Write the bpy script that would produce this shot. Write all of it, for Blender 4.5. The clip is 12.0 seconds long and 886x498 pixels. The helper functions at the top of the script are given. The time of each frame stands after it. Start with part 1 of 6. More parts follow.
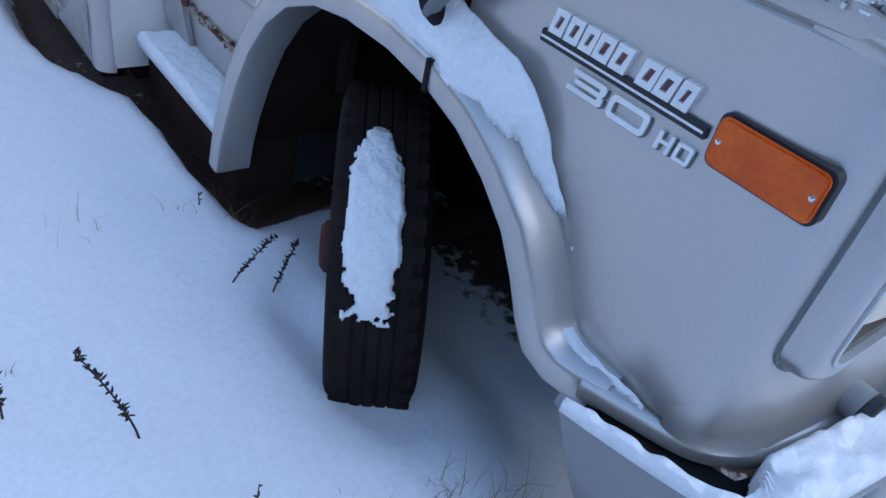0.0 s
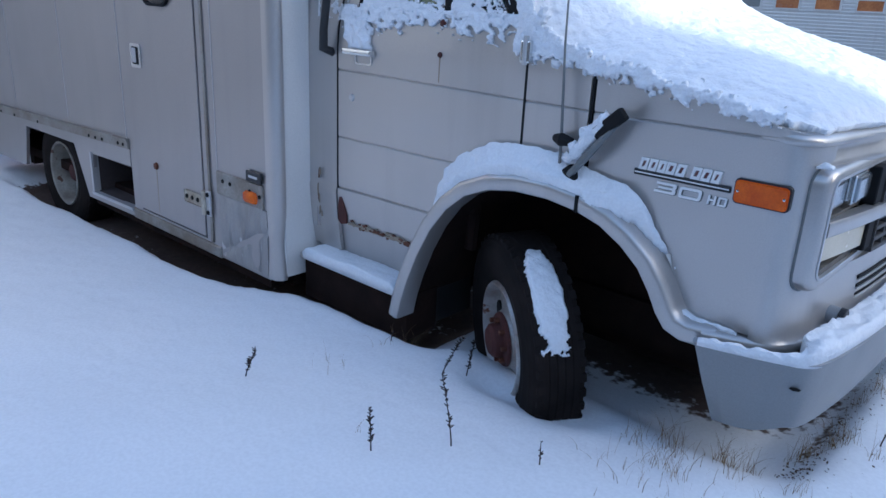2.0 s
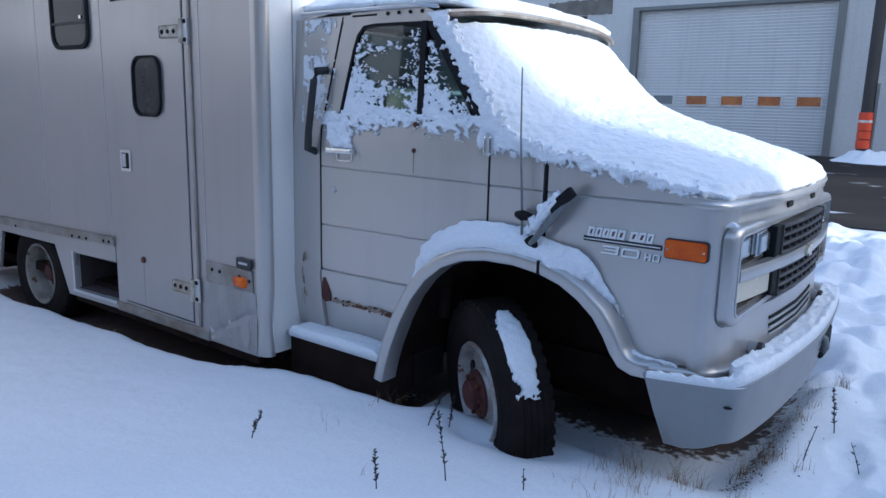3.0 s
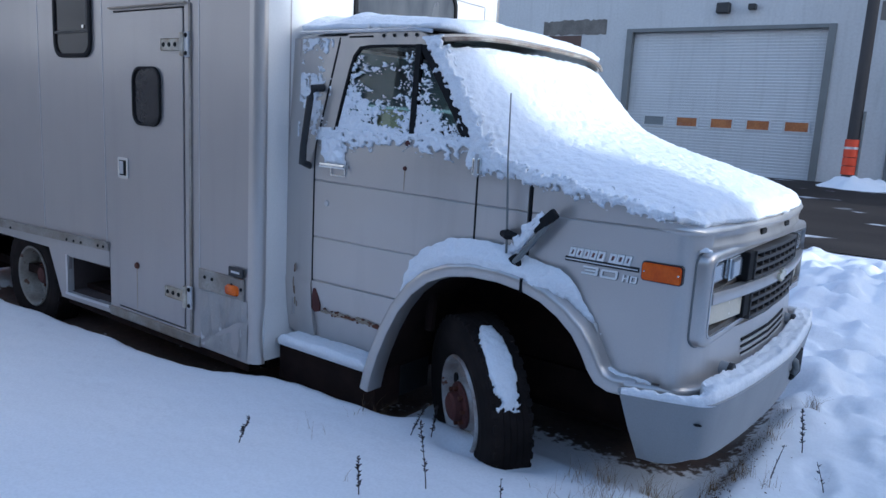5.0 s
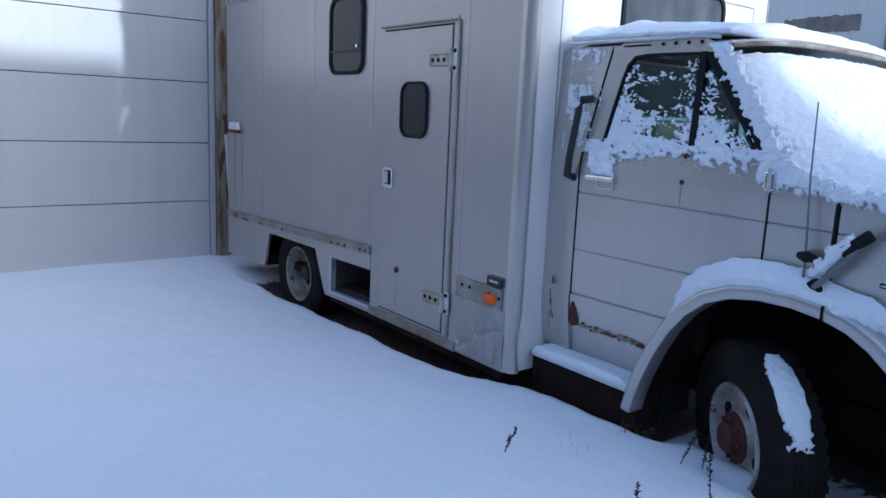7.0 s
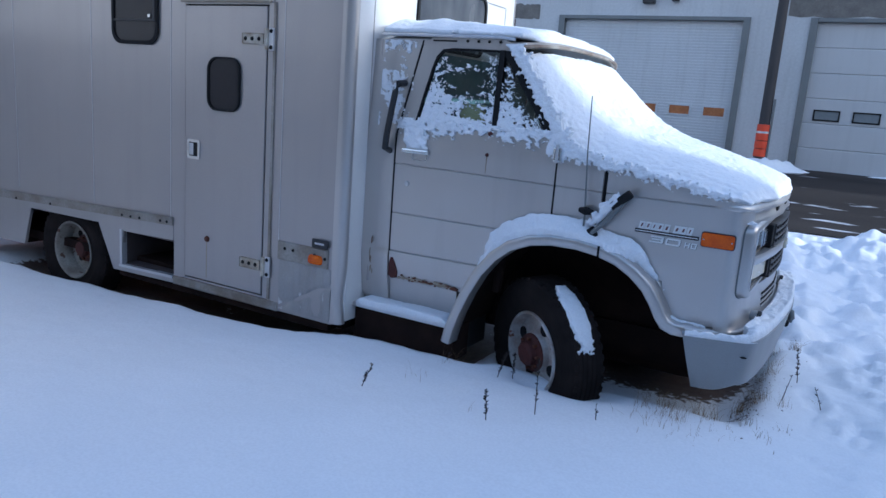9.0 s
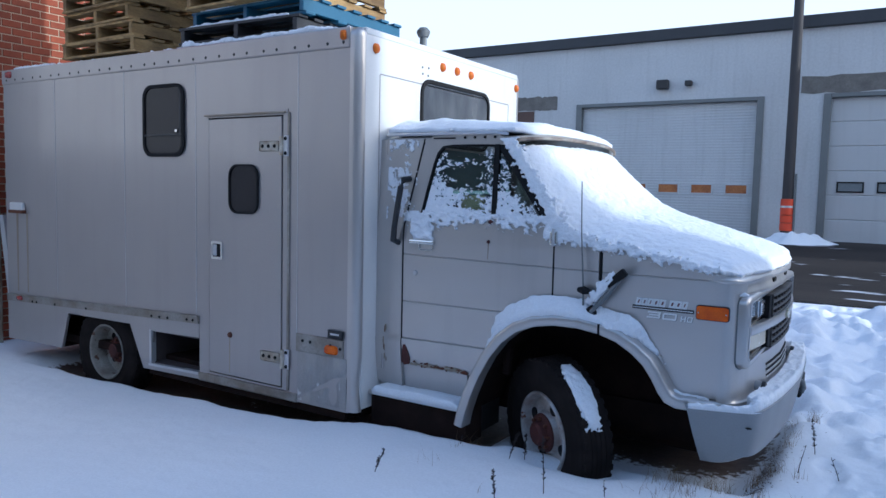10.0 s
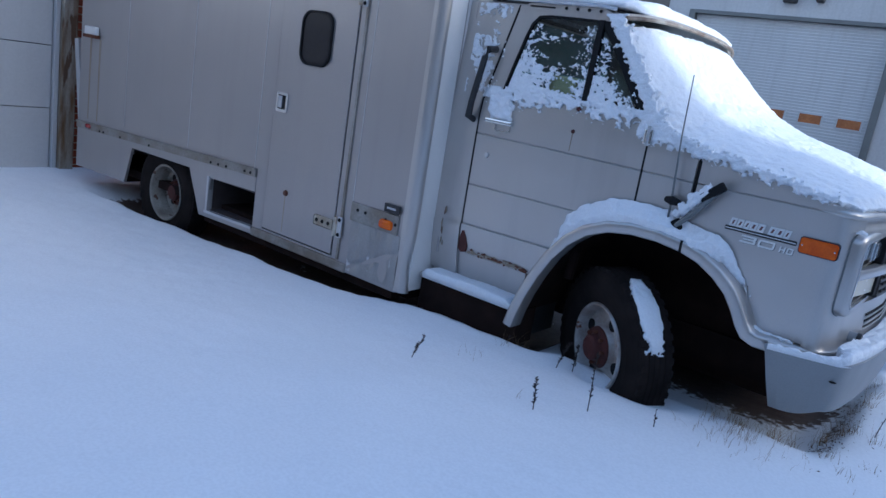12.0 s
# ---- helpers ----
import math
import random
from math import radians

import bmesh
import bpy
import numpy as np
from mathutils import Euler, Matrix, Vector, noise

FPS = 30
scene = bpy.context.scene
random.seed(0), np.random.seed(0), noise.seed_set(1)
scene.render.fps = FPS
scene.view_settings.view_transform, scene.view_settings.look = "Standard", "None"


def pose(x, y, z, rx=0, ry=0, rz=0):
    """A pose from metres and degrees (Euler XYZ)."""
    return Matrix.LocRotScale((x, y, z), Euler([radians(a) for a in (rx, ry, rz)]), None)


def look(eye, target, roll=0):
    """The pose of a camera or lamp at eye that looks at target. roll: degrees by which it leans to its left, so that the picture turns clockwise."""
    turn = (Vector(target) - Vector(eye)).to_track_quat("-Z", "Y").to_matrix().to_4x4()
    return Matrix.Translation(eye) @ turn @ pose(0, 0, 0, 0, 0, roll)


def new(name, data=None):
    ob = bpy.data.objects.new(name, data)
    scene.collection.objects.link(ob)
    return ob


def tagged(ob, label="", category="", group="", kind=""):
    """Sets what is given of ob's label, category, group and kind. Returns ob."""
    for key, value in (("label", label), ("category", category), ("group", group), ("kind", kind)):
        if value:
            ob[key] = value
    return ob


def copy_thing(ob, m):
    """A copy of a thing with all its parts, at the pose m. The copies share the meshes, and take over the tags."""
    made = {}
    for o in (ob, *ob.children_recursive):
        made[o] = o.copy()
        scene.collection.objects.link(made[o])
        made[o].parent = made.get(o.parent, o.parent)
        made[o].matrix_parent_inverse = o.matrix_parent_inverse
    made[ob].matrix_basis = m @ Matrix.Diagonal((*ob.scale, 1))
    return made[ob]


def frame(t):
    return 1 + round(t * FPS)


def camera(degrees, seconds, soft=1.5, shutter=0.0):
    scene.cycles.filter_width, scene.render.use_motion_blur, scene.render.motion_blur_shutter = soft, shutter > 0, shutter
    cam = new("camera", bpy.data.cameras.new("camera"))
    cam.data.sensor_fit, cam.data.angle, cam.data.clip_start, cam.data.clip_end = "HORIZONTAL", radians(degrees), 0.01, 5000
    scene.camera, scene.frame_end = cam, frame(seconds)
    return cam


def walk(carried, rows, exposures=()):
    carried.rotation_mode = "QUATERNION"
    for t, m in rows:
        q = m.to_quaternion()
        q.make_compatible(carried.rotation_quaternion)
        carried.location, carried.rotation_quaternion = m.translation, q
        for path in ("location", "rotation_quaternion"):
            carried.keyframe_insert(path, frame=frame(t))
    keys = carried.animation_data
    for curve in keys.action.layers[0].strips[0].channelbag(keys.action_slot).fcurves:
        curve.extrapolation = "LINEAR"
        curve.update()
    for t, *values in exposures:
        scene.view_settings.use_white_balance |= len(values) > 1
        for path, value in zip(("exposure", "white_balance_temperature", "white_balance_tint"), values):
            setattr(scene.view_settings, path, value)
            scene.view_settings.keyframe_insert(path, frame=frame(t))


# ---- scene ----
cam = camera(62.4, 12.0)
PATH = [
    (0, (1.003, -0.654, 1.385), (-0.141, 0.479, 0.198), 13.5),
    (0.1, (1.017, -0.754, 1.38), (-0.055, 0.436, 0.182), 12.8),
    (0.5, (1.186, -1.072, 1.427), (0.112, 0.183, 0.3), 6.1),
    (1, (1.234, -1.476, 1.461), (0.269, 0.016, 0.543), 3.3),
    (1.3, (1.32, -1.647, 1.453), (0.217, -0.199, 0.623), -0.4),
    (1.5, (1.35, -1.741, 1.458), (0.171, -0.334, 0.664), -1.7),
    (2, (1.38, -1.998, 1.507), (0.116, -0.589, 0.862), 2.8),
    (2.5, (1.397, -2.303, 1.512), (0.189, -0.797, 0.992), 3.7),
    (3, (1.56, -2.468, 1.51), (0.371, -0.906, 1.125), 1.4),
    (3.2, (1.593, -2.487, 1.524), (0.416, -0.909, 1.174), 1.7),
    (5, (1.637, -2.55, 1.55), (0.465, -0.968, 1.198), 3.2),
    (5.5, (1.584, -2.562, 1.561), (0.391, -1.001, 1.185), 3.4),
    (6, (1.471, -2.58, 1.567), (0.043, -1.224, 1.215), 2.9),
    (6.5, (1.417, -2.636, 1.558), (-0.131, -1.406, 1.251), 3.3),
    (6.7, (1.404, -2.661, 1.559), (-0.174, -1.477, 1.228), 2.7),
    (8.3, (1.269, -3.401, 1.529), (0.065, -1.897, 0.992), 4.1),
    (8.5, (1.273, -3.507, 1.543), (0.159, -1.916, 1.063), 5.0),
    (9, (1.22, -3.621, 1.593), (0.269, -1.907, 1.193), 4.4),
    (9.5, (1.361, -3.667, 1.602), (0.378, -1.944, 1.347), 1.7),
    (10, (1.469, -3.694, 1.604), (0.407, -2.007, 1.444), 1.3),
    (10.5, (1.506, -3.71, 1.604), (0.394, -2.052, 1.484), 2.0),
    (11, (1.52, -3.707, 1.602), (0.417, -2.047, 1.428), 2.9),
    (11.5, (1.468, -3.645, 1.59), (0.369, -1.993, 1.336), 2.1),
    (11.9, (1.342, -3.481, 1.53), (0.171, -1.913, 1.117), 6.4),
    (12, (1.285, -3.368, 1.497), (0.116, -1.814, 1.033), 9.2),
]
walk(cam, [(t, look(eye, target, roll)) for t, eye, target, roll in PATH], [(0.0, 1.69, 5130, 8), (0.5, 1.76, 5320, 8), (1.0, 1.70, 5350, 8), (1.5, 1.58, 5250, 8), (2.5, 1.44, 5200, 8), (5.0, 1.25, 5100, 8), (6.5, 1.22, 4950, 8), (8.5, 1.27, 5000, 8), (10.5, 1.2, 5100, 8), (12.0, 1.2, 5000, 8)])

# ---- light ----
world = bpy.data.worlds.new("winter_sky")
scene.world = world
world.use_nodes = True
SUN_AZ, SUN_EL = 10.6, 18.0
wn = world.node_tree.nodes
sky = wn.new("ShaderNodeTexSky")
sky.sky_type = "NISHITA"
sky.sun_disc = False
sky.sun_elevation = radians(SUN_EL)
sky.sun_rotation = radians(90 - SUN_AZ)
sky.air_density, sky.dust_density, sky.ozone_density = 1.0, 3.5, 0.8
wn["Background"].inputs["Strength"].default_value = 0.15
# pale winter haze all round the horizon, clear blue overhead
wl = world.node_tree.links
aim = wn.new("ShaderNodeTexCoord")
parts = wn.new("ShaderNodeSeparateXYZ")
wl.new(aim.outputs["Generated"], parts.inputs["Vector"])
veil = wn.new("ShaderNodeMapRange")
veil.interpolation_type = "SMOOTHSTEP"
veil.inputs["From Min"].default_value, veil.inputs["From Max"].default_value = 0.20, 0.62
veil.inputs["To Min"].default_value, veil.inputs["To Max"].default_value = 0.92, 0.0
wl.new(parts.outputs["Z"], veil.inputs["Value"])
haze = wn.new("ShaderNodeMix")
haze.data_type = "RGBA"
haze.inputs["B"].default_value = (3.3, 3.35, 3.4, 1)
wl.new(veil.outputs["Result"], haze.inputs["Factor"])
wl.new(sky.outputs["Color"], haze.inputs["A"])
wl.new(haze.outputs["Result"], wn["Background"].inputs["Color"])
sun = new("sun", bpy.data.lights.new("sun", "SUN"))
sun.data.energy, sun.data.angle, sun.data.color = 1.36, radians(0.9), (1.0, 0.93, 0.82)
sun.matrix_world = look((30 * math.cos(radians(SUN_AZ)), 30 * math.sin(radians(SUN_AZ)), 30 * math.tan(radians(SUN_EL))), (0, 0, 0))


# ---- materials ----
def material(name, base, rough=0.5, metal=0.0, second=None, scale=4.0, amount=0.5, fine=60.0, bump=0.1, bump_dist=0.004, random_value=0.0,
             streak=0.0, stretch=(1, 1, 1), coat=0.0, spec=0.5, detail=4.0, rough_var=0.1, speck=None, speck_at=0.62, speck_scale=14.0, wave=0.0, wave_scale=2.0):
    """A surface with broad and fine variation, relief, and where wanted streaks, specks and piece-by-piece change."""
    m = bpy.data.materials.new(name)
    m.use_nodes = True
    n, l = m.node_tree.nodes, m.node_tree.links
    b = n["Principled BSDF"]
    tc = n.new("ShaderNodeTexCoord")
    mp = n.new("ShaderNodeMapping")
    mp.inputs["Scale"].default_value = stretch
    l.new(tc.outputs["Object"], mp.inputs["Vector"])

    def noise_tex(sc, det=detail):
        t = n.new("ShaderNodeTexNoise")
        t.inputs["Scale"].default_value, t.inputs["Detail"].default_value = sc, det
        l.new(mp.outputs["Vector"], t.inputs["Vector"])
        return t

    def ramp(src, lo, hi):
        r = n.new("ShaderNodeMapRange")
        r.inputs["From Min"].default_value, r.inputs["From Max"].default_value = lo, hi
        l.new(src, r.inputs["Value"])
        return r.outputs["Result"]

    def mix(fac, a, c):
        x = n.new("ShaderNodeMix")
        x.data_type = "RGBA"
        if isinstance(fac, float):
            x.inputs["Factor"].default_value = fac
        else:
            l.new(fac, x.inputs["Factor"])
        for sock, v in ((x.inputs["A"], a), (x.inputs["B"], c)):
            if isinstance(v, tuple):
                sock.default_value = (*v, 1)
            else:
                l.new(v, sock)
        return x.outputs["Result"]

    second = second or tuple(c * 0.82 for c in base)
    broad, grain = noise_tex(scale), noise_tex(fine, 3.0)
    f = n.new("ShaderNodeMath")
    f.operation = "MULTIPLY"
    f.inputs[1].default_value = amount
    l.new(ramp(broad.outputs["Fac"], 0.35, 0.68), f.inputs[0])
    col = mix(f.outputs["Value"], base, second)
    g = n.new("ShaderNodeMath")
    g.operation = "MULTIPLY"
    g.inputs[1].default_value = 0.35 * amount
    l.new(ramp(grain.outputs["Fac"], 0.35, 0.7), g.inputs[0])
    col = mix(g.outputs["Value"], col, tuple(c * 0.6 for c in second))
    if streak:
        sm = n.new("ShaderNodeMapping")
        sm.inputs["Scale"].default_value = (3.5, 3.5, 0.25)
        l.new(tc.outputs["Object"], sm.inputs["Vector"])
        st = n.new("ShaderNodeTexNoise")
        st.inputs["Scale"].default_value, st.inputs["Detail"].default_value = 2.2, 5.0
        l.new(sm.outputs["Vector"], st.inputs["Vector"])
        sf = n.new("ShaderNodeMath")
        sf.operation = "MULTIPLY"
        sf.inputs[1].default_value = streak
        l.new(ramp(st.outputs["Fac"], 0.52, 0.75), sf.inputs[0])
        col = mix(sf.outputs["Value"], col, tuple(c * 0.55 for c in second))
    if speck:
        sp = noise_tex(speck_scale, 6.0)
        col = mix(ramp(sp.outputs["Fac"], speck_at, speck_at + 0.04), col, speck)
    if random_value:
        oi = n.new("ShaderNodeObjectInfo")
        hv = n.new("ShaderNodeHueSaturation")
        l.new(ramp(oi.outputs["Random"], 0.0, 1.0), hv.inputs["Value"])
        hv.inputs["Value"].links[0].from_node.inputs["To Min"].default_value = 1 - random_value
        hv.inputs["Value"].links[0].from_node.inputs["To Max"].default_value = 1 + random_value
        l.new(col, hv.inputs["Color"])
        col = hv.outputs["Color"]
    l.new(col, b.inputs["Base Color"])
    b.inputs["Metallic"].default_value = metal
    rr = n.new("ShaderNodeMapRange")
    rr.inputs["To Min"].default_value, rr.inputs["To Max"].default_value = max(0.02, rough - rough_var), min(1, rough + rough_var)
    l.new(broad.outputs["Fac"], rr.inputs["Value"])
    l.new(rr.outputs["Result"], b.inputs["Roughness"])
    b.inputs["Coat Weight"].default_value = coat
    b.inputs["Specular IOR Level"].default_value = spec
    if bump:
        bp = n.new("ShaderNodeBump")
        bp.inputs["Strength"].default_value, bp.inputs["Distance"].default_value = bump, bump_dist
        l.new(grain.outputs["Fac"], bp.inputs["Height"])
        l.new(bp.outputs["Normal"], b.inputs["Normal"])
        if wave:
            # slow dents and swellings of the sheet
            wt, wb = noise_tex(wave_scale, 2.0), n.new("ShaderNodeBump")
            wb.inputs["Strength"].default_value, wb.inputs["Distance"].default_value = 1.0, wave
            l.new(wt.outputs["Fac"], wb.inputs["Height"])
            l.new(wb.outputs["Normal"], bp.inputs["Normal"])
    return m


def glass(name, tint, rough=0.02):
    m = bpy.data.materials.new(name)
    m.use_nodes = True
    b = m.node_tree.nodes["Principled BSDF"]
    b.inputs["Base Color"].default_value = (*tint, 1)
    b.inputs["Roughness"].default_value = rough
    b.inputs["Transmission Weight"].default_value = 1.0
    b.inputs["IOR"].default_value = 1.45
    return m


M_PAINT = material("silver_paint", (0.555, 0.528, 0.505), 0.34, 0.72, scale=1.4, amount=0.4, fine=240, bump=0.02, bump_dist=0.001, coat=0.12, streak=0.22, wave=0.012, wave_scale=2.2)
M_BOX = material("silver_box_paint", (0.415, 0.388, 0.376), 0.34, 0.62, coat=0.35, scale=0.9, amount=0.4, fine=150, bump=0.03, bump_dist=0.001, streak=0.10, wave=0.02, wave_scale=1.3)
M_SCRAPE = material("scraped_box_paint", (0.40, 0.39, 0.38), 0.38, 0.6, scale=5, amount=0.7, fine=120, bump=0.06, bump_dist=0.002, streak=0.4, wave=0.03, wave_scale=6, stretch=(1.6, 1, 0.6), speck=(0.66, 0.66, 0.66), speck_at=0.63, speck_scale=7)
# lighter than the side paint: the sun on the front put into colour
M_FRONT = material("sunlit_front_wall_paint", (0.74, 0.735, 0.72), 0.4, 0.1, scale=0.9, amount=0.4, fine=150, bump=0.03, bump_dist=0.001, streak=0.15)
M_BUMPER = material("grey_bumper_paint", (0.29, 0.30, 0.31), 0.45, 0.15, scale=2.5, amount=0.5, fine=160, bump=0.04, bump_dist=0.001, streak=0.2)
M_LENS = material("yellow_amber_lens", (0.66, 0.17, 0.02), 0.3, second=(0.42, 0.09, 0.012), scale=9, amount=0.6, fine=130, bump=0.2, bump_dist=0.002, spec=0.2)
M_DULLRIM = material("dull_beige_rim_steel", (0.36, 0.34, 0.29), 0.6, 0.1, second=(0.14, 0.11, 0.09), scale=7, amount=0.8, fine=70, bump=0.15, bump_dist=0.002, speck=(0.10, 0.05, 0.03), speck_at=0.64, speck_scale=16)
M_ALU = material("aluminium_trim", (0.62, 0.62, 0.63), 0.34, 0.6, scale=3, amount=0.5, fine=120, bump=0.04, bump_dist=0.001, streak=0.3)
M_CHROME = material("chrome", (0.75, 0.75, 0.74), 0.14, 1.0, scale=6, amount=0.3, fine=150, bump=0.02, bump_dist=0.0005, rough_var=0.08)
M_BRIGHT = material("bright_badge_metal", (0.82, 0.82, 0.81), 0.3, 0.5, scale=6, amount=0.3, fine=150, bump=0.02, bump_dist=0.0005)
M_BLACK = material("black_plastic", (0.022, 0.022, 0.024), 0.5, scale=8, amount=0.5, fine=200, bump=0.08, bump_dist=0.001)
# black rubber and trim; also colours in the shade of gaps and openings
M_SEAL = material("rubber_seal_and_gap_shade", (0.009, 0.009, 0.010), 0.75, spec=0.25, scale=8, amount=0.4, fine=200, bump=0.05, bump_dist=0.001)
M_TYRE = material("tyre_rubber", (0.012, 0.010, 0.0095), 0.9, spec=0.1, second=(0.028, 0.022, 0.020), scale=7, amount=0.8, fine=110, bump=0.3, bump_dist=0.003)
M_RIM = material("white_rim_steel", (0.56, 0.55, 0.53), 0.42, 0.3, second=(0.22, 0.13, 0.08), scale=7, amount=0.7, fine=70, bump=0.15, bump_dist=0.002, speck=(0.16, 0.06, 0.03), speck_at=0.66, speck_scale=16)
M_RUST = material("rust", (0.13, 0.045, 0.02), 0.85, second=(0.07, 0.02, 0.012), scale=16, amount=0.8, fine=90, bump=0.5, bump_dist=0.004)
M_VISOR = material("rust_spotted_strip", (0.36, 0.33, 0.28), 0.6, second=(0.10, 0.045, 0.018), scale=7, amount=0.9, fine=60, bump=0.4, bump_dist=0.003)
M_MAROON = material("rusty_maroon_hub", (0.085, 0.018, 0.013), 0.75, second=(0.05, 0.015, 0.012), scale=14, amount=0.8, fine=90, bump=0.4, bump_dist=0.003)
# grime, darkened further to hold the shade beneath the truck
M_UNDER = material("grimy_shaded_underbody", (0.020, 0.014, 0.0125), 0.95, spec=0.05, second=(0.036, 0.022, 0.018), scale=6, amount=0.8, fine=60, bump=0.4, bump_dist=0.006)
M_BAY = material("dusty_brown_bay", (0.075, 0.058, 0.055), 0.8, second=(0.04, 0.03, 0.03), scale=4, amount=0.7, fine=60, bump=0.1)
M_GLASS = glass("window_glass", (0.68, 0.74, 0.74))
M_TINT = material("tinted_glass", (0.026, 0.023, 0.024), 0.12, scale=2, amount=0.5, fine=40, bump=0.0, spec=0.3, rough_var=0.05)
M_DUSTY = material("dusty_glass", (0.055, 0.06, 0.07), 0.25, second=(0.14, 0.145, 0.15), scale=5, amount=0.7, fine=40, bump=0.0, coat=0.3, stretch=(1, 1, 0.4), streak=0.2)
M_AMBER = material("amber_lens", (0.80, 0.155, 0.002), 0.22, second=(0.50, 0.055, 0.001), scale=12, amount=0.8, fine=130, bump=0.15, bump_dist=0.002, spec=0.35)
M_RED = material("red_lens", (0.26, 0.012, 0.012), 0.25, scale=9, amount=0.5, fine=130, bump=0.2, bump_dist=0.002, coat=0.4)
M_CREAM = material("cream_lens", (0.62, 0.56, 0.42), 0.25, scale=6, amount=0.5, fine=160, bump=0.2, bump_dist=0.002, coat=0.3)
M_HEAD = material("headlamp_glass", (0.32, 0.34, 0.36), 0.12, 0.7, scale=9, amount=0.5, fine=140, bump=0.2, bump_dist=0.002, coat=0.6)
M_SNOW = material("snow", (0.86, 0.87, 0.89), 0.62, second=(0.80, 0.82, 0.85), scale=2.5, amount=0.5, fine=110, bump=0.5, bump_dist=0.006, wave=0.011, wave_scale=20)
M_FROST = material("clinging_snow", (0.87, 0.88, 0.90), 0.6, second=(0.80, 0.82, 0.86), scale=20, amount=0.5, fine=140, bump=0.5, bump_dist=0.006, wave=0.012, wave_scale=45)
M_SEAT = material("dark_interior", (0.05, 0.075, 0.085), 0.8, spec=0.15, scale=8, amount=0.5, fine=120, bump=0.2)
M_LINER = material("blue_grey_cab_liner", (0.20, 0.34, 0.39), 0.7, scale=5, amount=0.5, fine=120, bump=0.1)
M_YELLOW = material("pale_yellow_paper", (0.85, 0.82, 0.45), 0.8, scale=8, amount=0.3, fine=90, bump=0.1)
M_WALLW = material("white_painted_masonry", (0.56, 0.56, 0.56), 0.75, second=(0.46, 0.46, 0.46), scale=0.5, amount=0.6, fine=18, bump=0.3, bump_dist=0.01, streak=0.2)
M_DOORW = material("white_sectional_door", (0.50, 0.50, 0.50), 0.45, second=(0.45, 0.45, 0.45), scale=0.8, amount=0.4, fine=50, bump=0.06, bump_dist=0.002, streak=0.12)
M_DOORG = material("grey_white_roller_door", (0.58, 0.59, 0.60), 0.5, second=(0.48, 0.49, 0.50), scale=0.7, amount=0.5, fine=30, bump=0.08, bump_dist=0.003, streak=0.2)
M_FRAME = material("grey_door_frame", (0.18, 0.19, 0.19), 0.55, 0.2, scale=2, amount=0.6, fine=40, bump=0.1)
M_FASCIA = material("dark_roof_fascia", (0.035, 0.037, 0.042), 0.6, scale=1, amount=0.6, fine=20, bump=0.1)
M_PATCH = material("bare_grey_mortar", (0.20, 0.185, 0.165), 0.9, second=(0.12, 0.11, 0.10), scale=3, amount=0.8, fine=25, bump=0.5, bump_dist=0.015)
M_BRICK = material("red_brick", (0.27, 0.062, 0.025), 0.85, second=(0.19, 0.042, 0.017), scale=9, amount=0.6, fine=60, bump=0.4, bump_dist=0.004, random_value=0.22)
M_GRILLE = material("dark_grey_grille_plastic", (0.055, 0.050, 0.046), 0.55, second=(0.035, 0.032, 0.030), scale=8, amount=0.6, fine=120, bump=0.1, bump_dist=0.001)
M_TRAY = material("dusty_lamp_recess", (0.15, 0.135, 0.115), 0.7, second=(0.08, 0.07, 0.06), scale=8, amount=0.8, fine=80, bump=0.2, bump_dist=0.002)
M_FILL = material("red_badge_fill", (0.20, 0.085, 0.08), 0.5, scale=9, amount=0.4, fine=80, bump=0.1)
M_MORTAR = material("mortar", (0.52, 0.43, 0.31), 0.95, scale=6, amount=0.6, fine=60, bump=0.5, bump_dist=0.006)
M_POST = material("weathered_timber", (0.36, 0.33, 0.27), 0.85, second=(0.15, 0.085, 0.035), scale=3.0, amount=1.0, fine=30, bump=0.6, bump_dist=0.008, stretch=(5, 5, 0.9), speck=(0.10, 0.055, 0.028), speck_at=0.60, speck_scale=2.6)
M_PALLET = material("pallet_wood", (0.46, 0.30, 0.115), 0.85, second=(0.19, 0.115, 0.05), scale=3, amount=0.95, fine=40, bump=0.4, bump_dist=0.004, stretch=(1, 4, 4), random_value=0.25)
M_BLUE = material("blue_plastic", (0.02, 0.11, 0.19), 0.5, scale=5, amount=0.5, fine=80, bump=0.1)
M_ASPHALT = material("wet_asphalt", (0.022, 0.018, 0.016), 0.85, spec=0.2, second=(0.055, 0.046, 0.04), scale=0.6, amount=0.8, fine=30, bump=0.4, bump_dist=0.01, stretch=(0.4, 1.6, 1), speck=(0.62, 0.63, 0.66), speck_at=0.62, speck_scale=1.3)
M_POLE = material("grey_pole_timber", (0.055, 0.05, 0.05), 0.8, scale=3, amount=0.6, fine=40, bump=0.3, stretch=(4, 4, 0.4))
M_ORANGE = material("orange_sleeve", (0.72, 0.07, 0.02), 0.5, scale=5, amount=0.4, fine=60, bump=0.1)
M_TWIG = material("dead_stem", (0.028, 0.02, 0.018), 0.9, scale=20, amount=0.6, fine=90, bump=0.2)
M_STRAW = material("dry_grass", (0.27, 0.185, 0.10), 0.9, second=(0.20, 0.13, 0.06), scale=12, amount=0.8, fine=90, bump=0.1)
M_LEAF = material("leaf_litter", (0.12, 0.07, 0.035), 0.9, second=(0.05, 0.03, 0.018), scale=14, amount=0.8, fine=90, bump=0.2)
M_BROWN = material("brown_painted_steel", (0.10, 0.055, 0.04), 0.6, scale=2, amount=0.6, fine=30, bump=0.1)
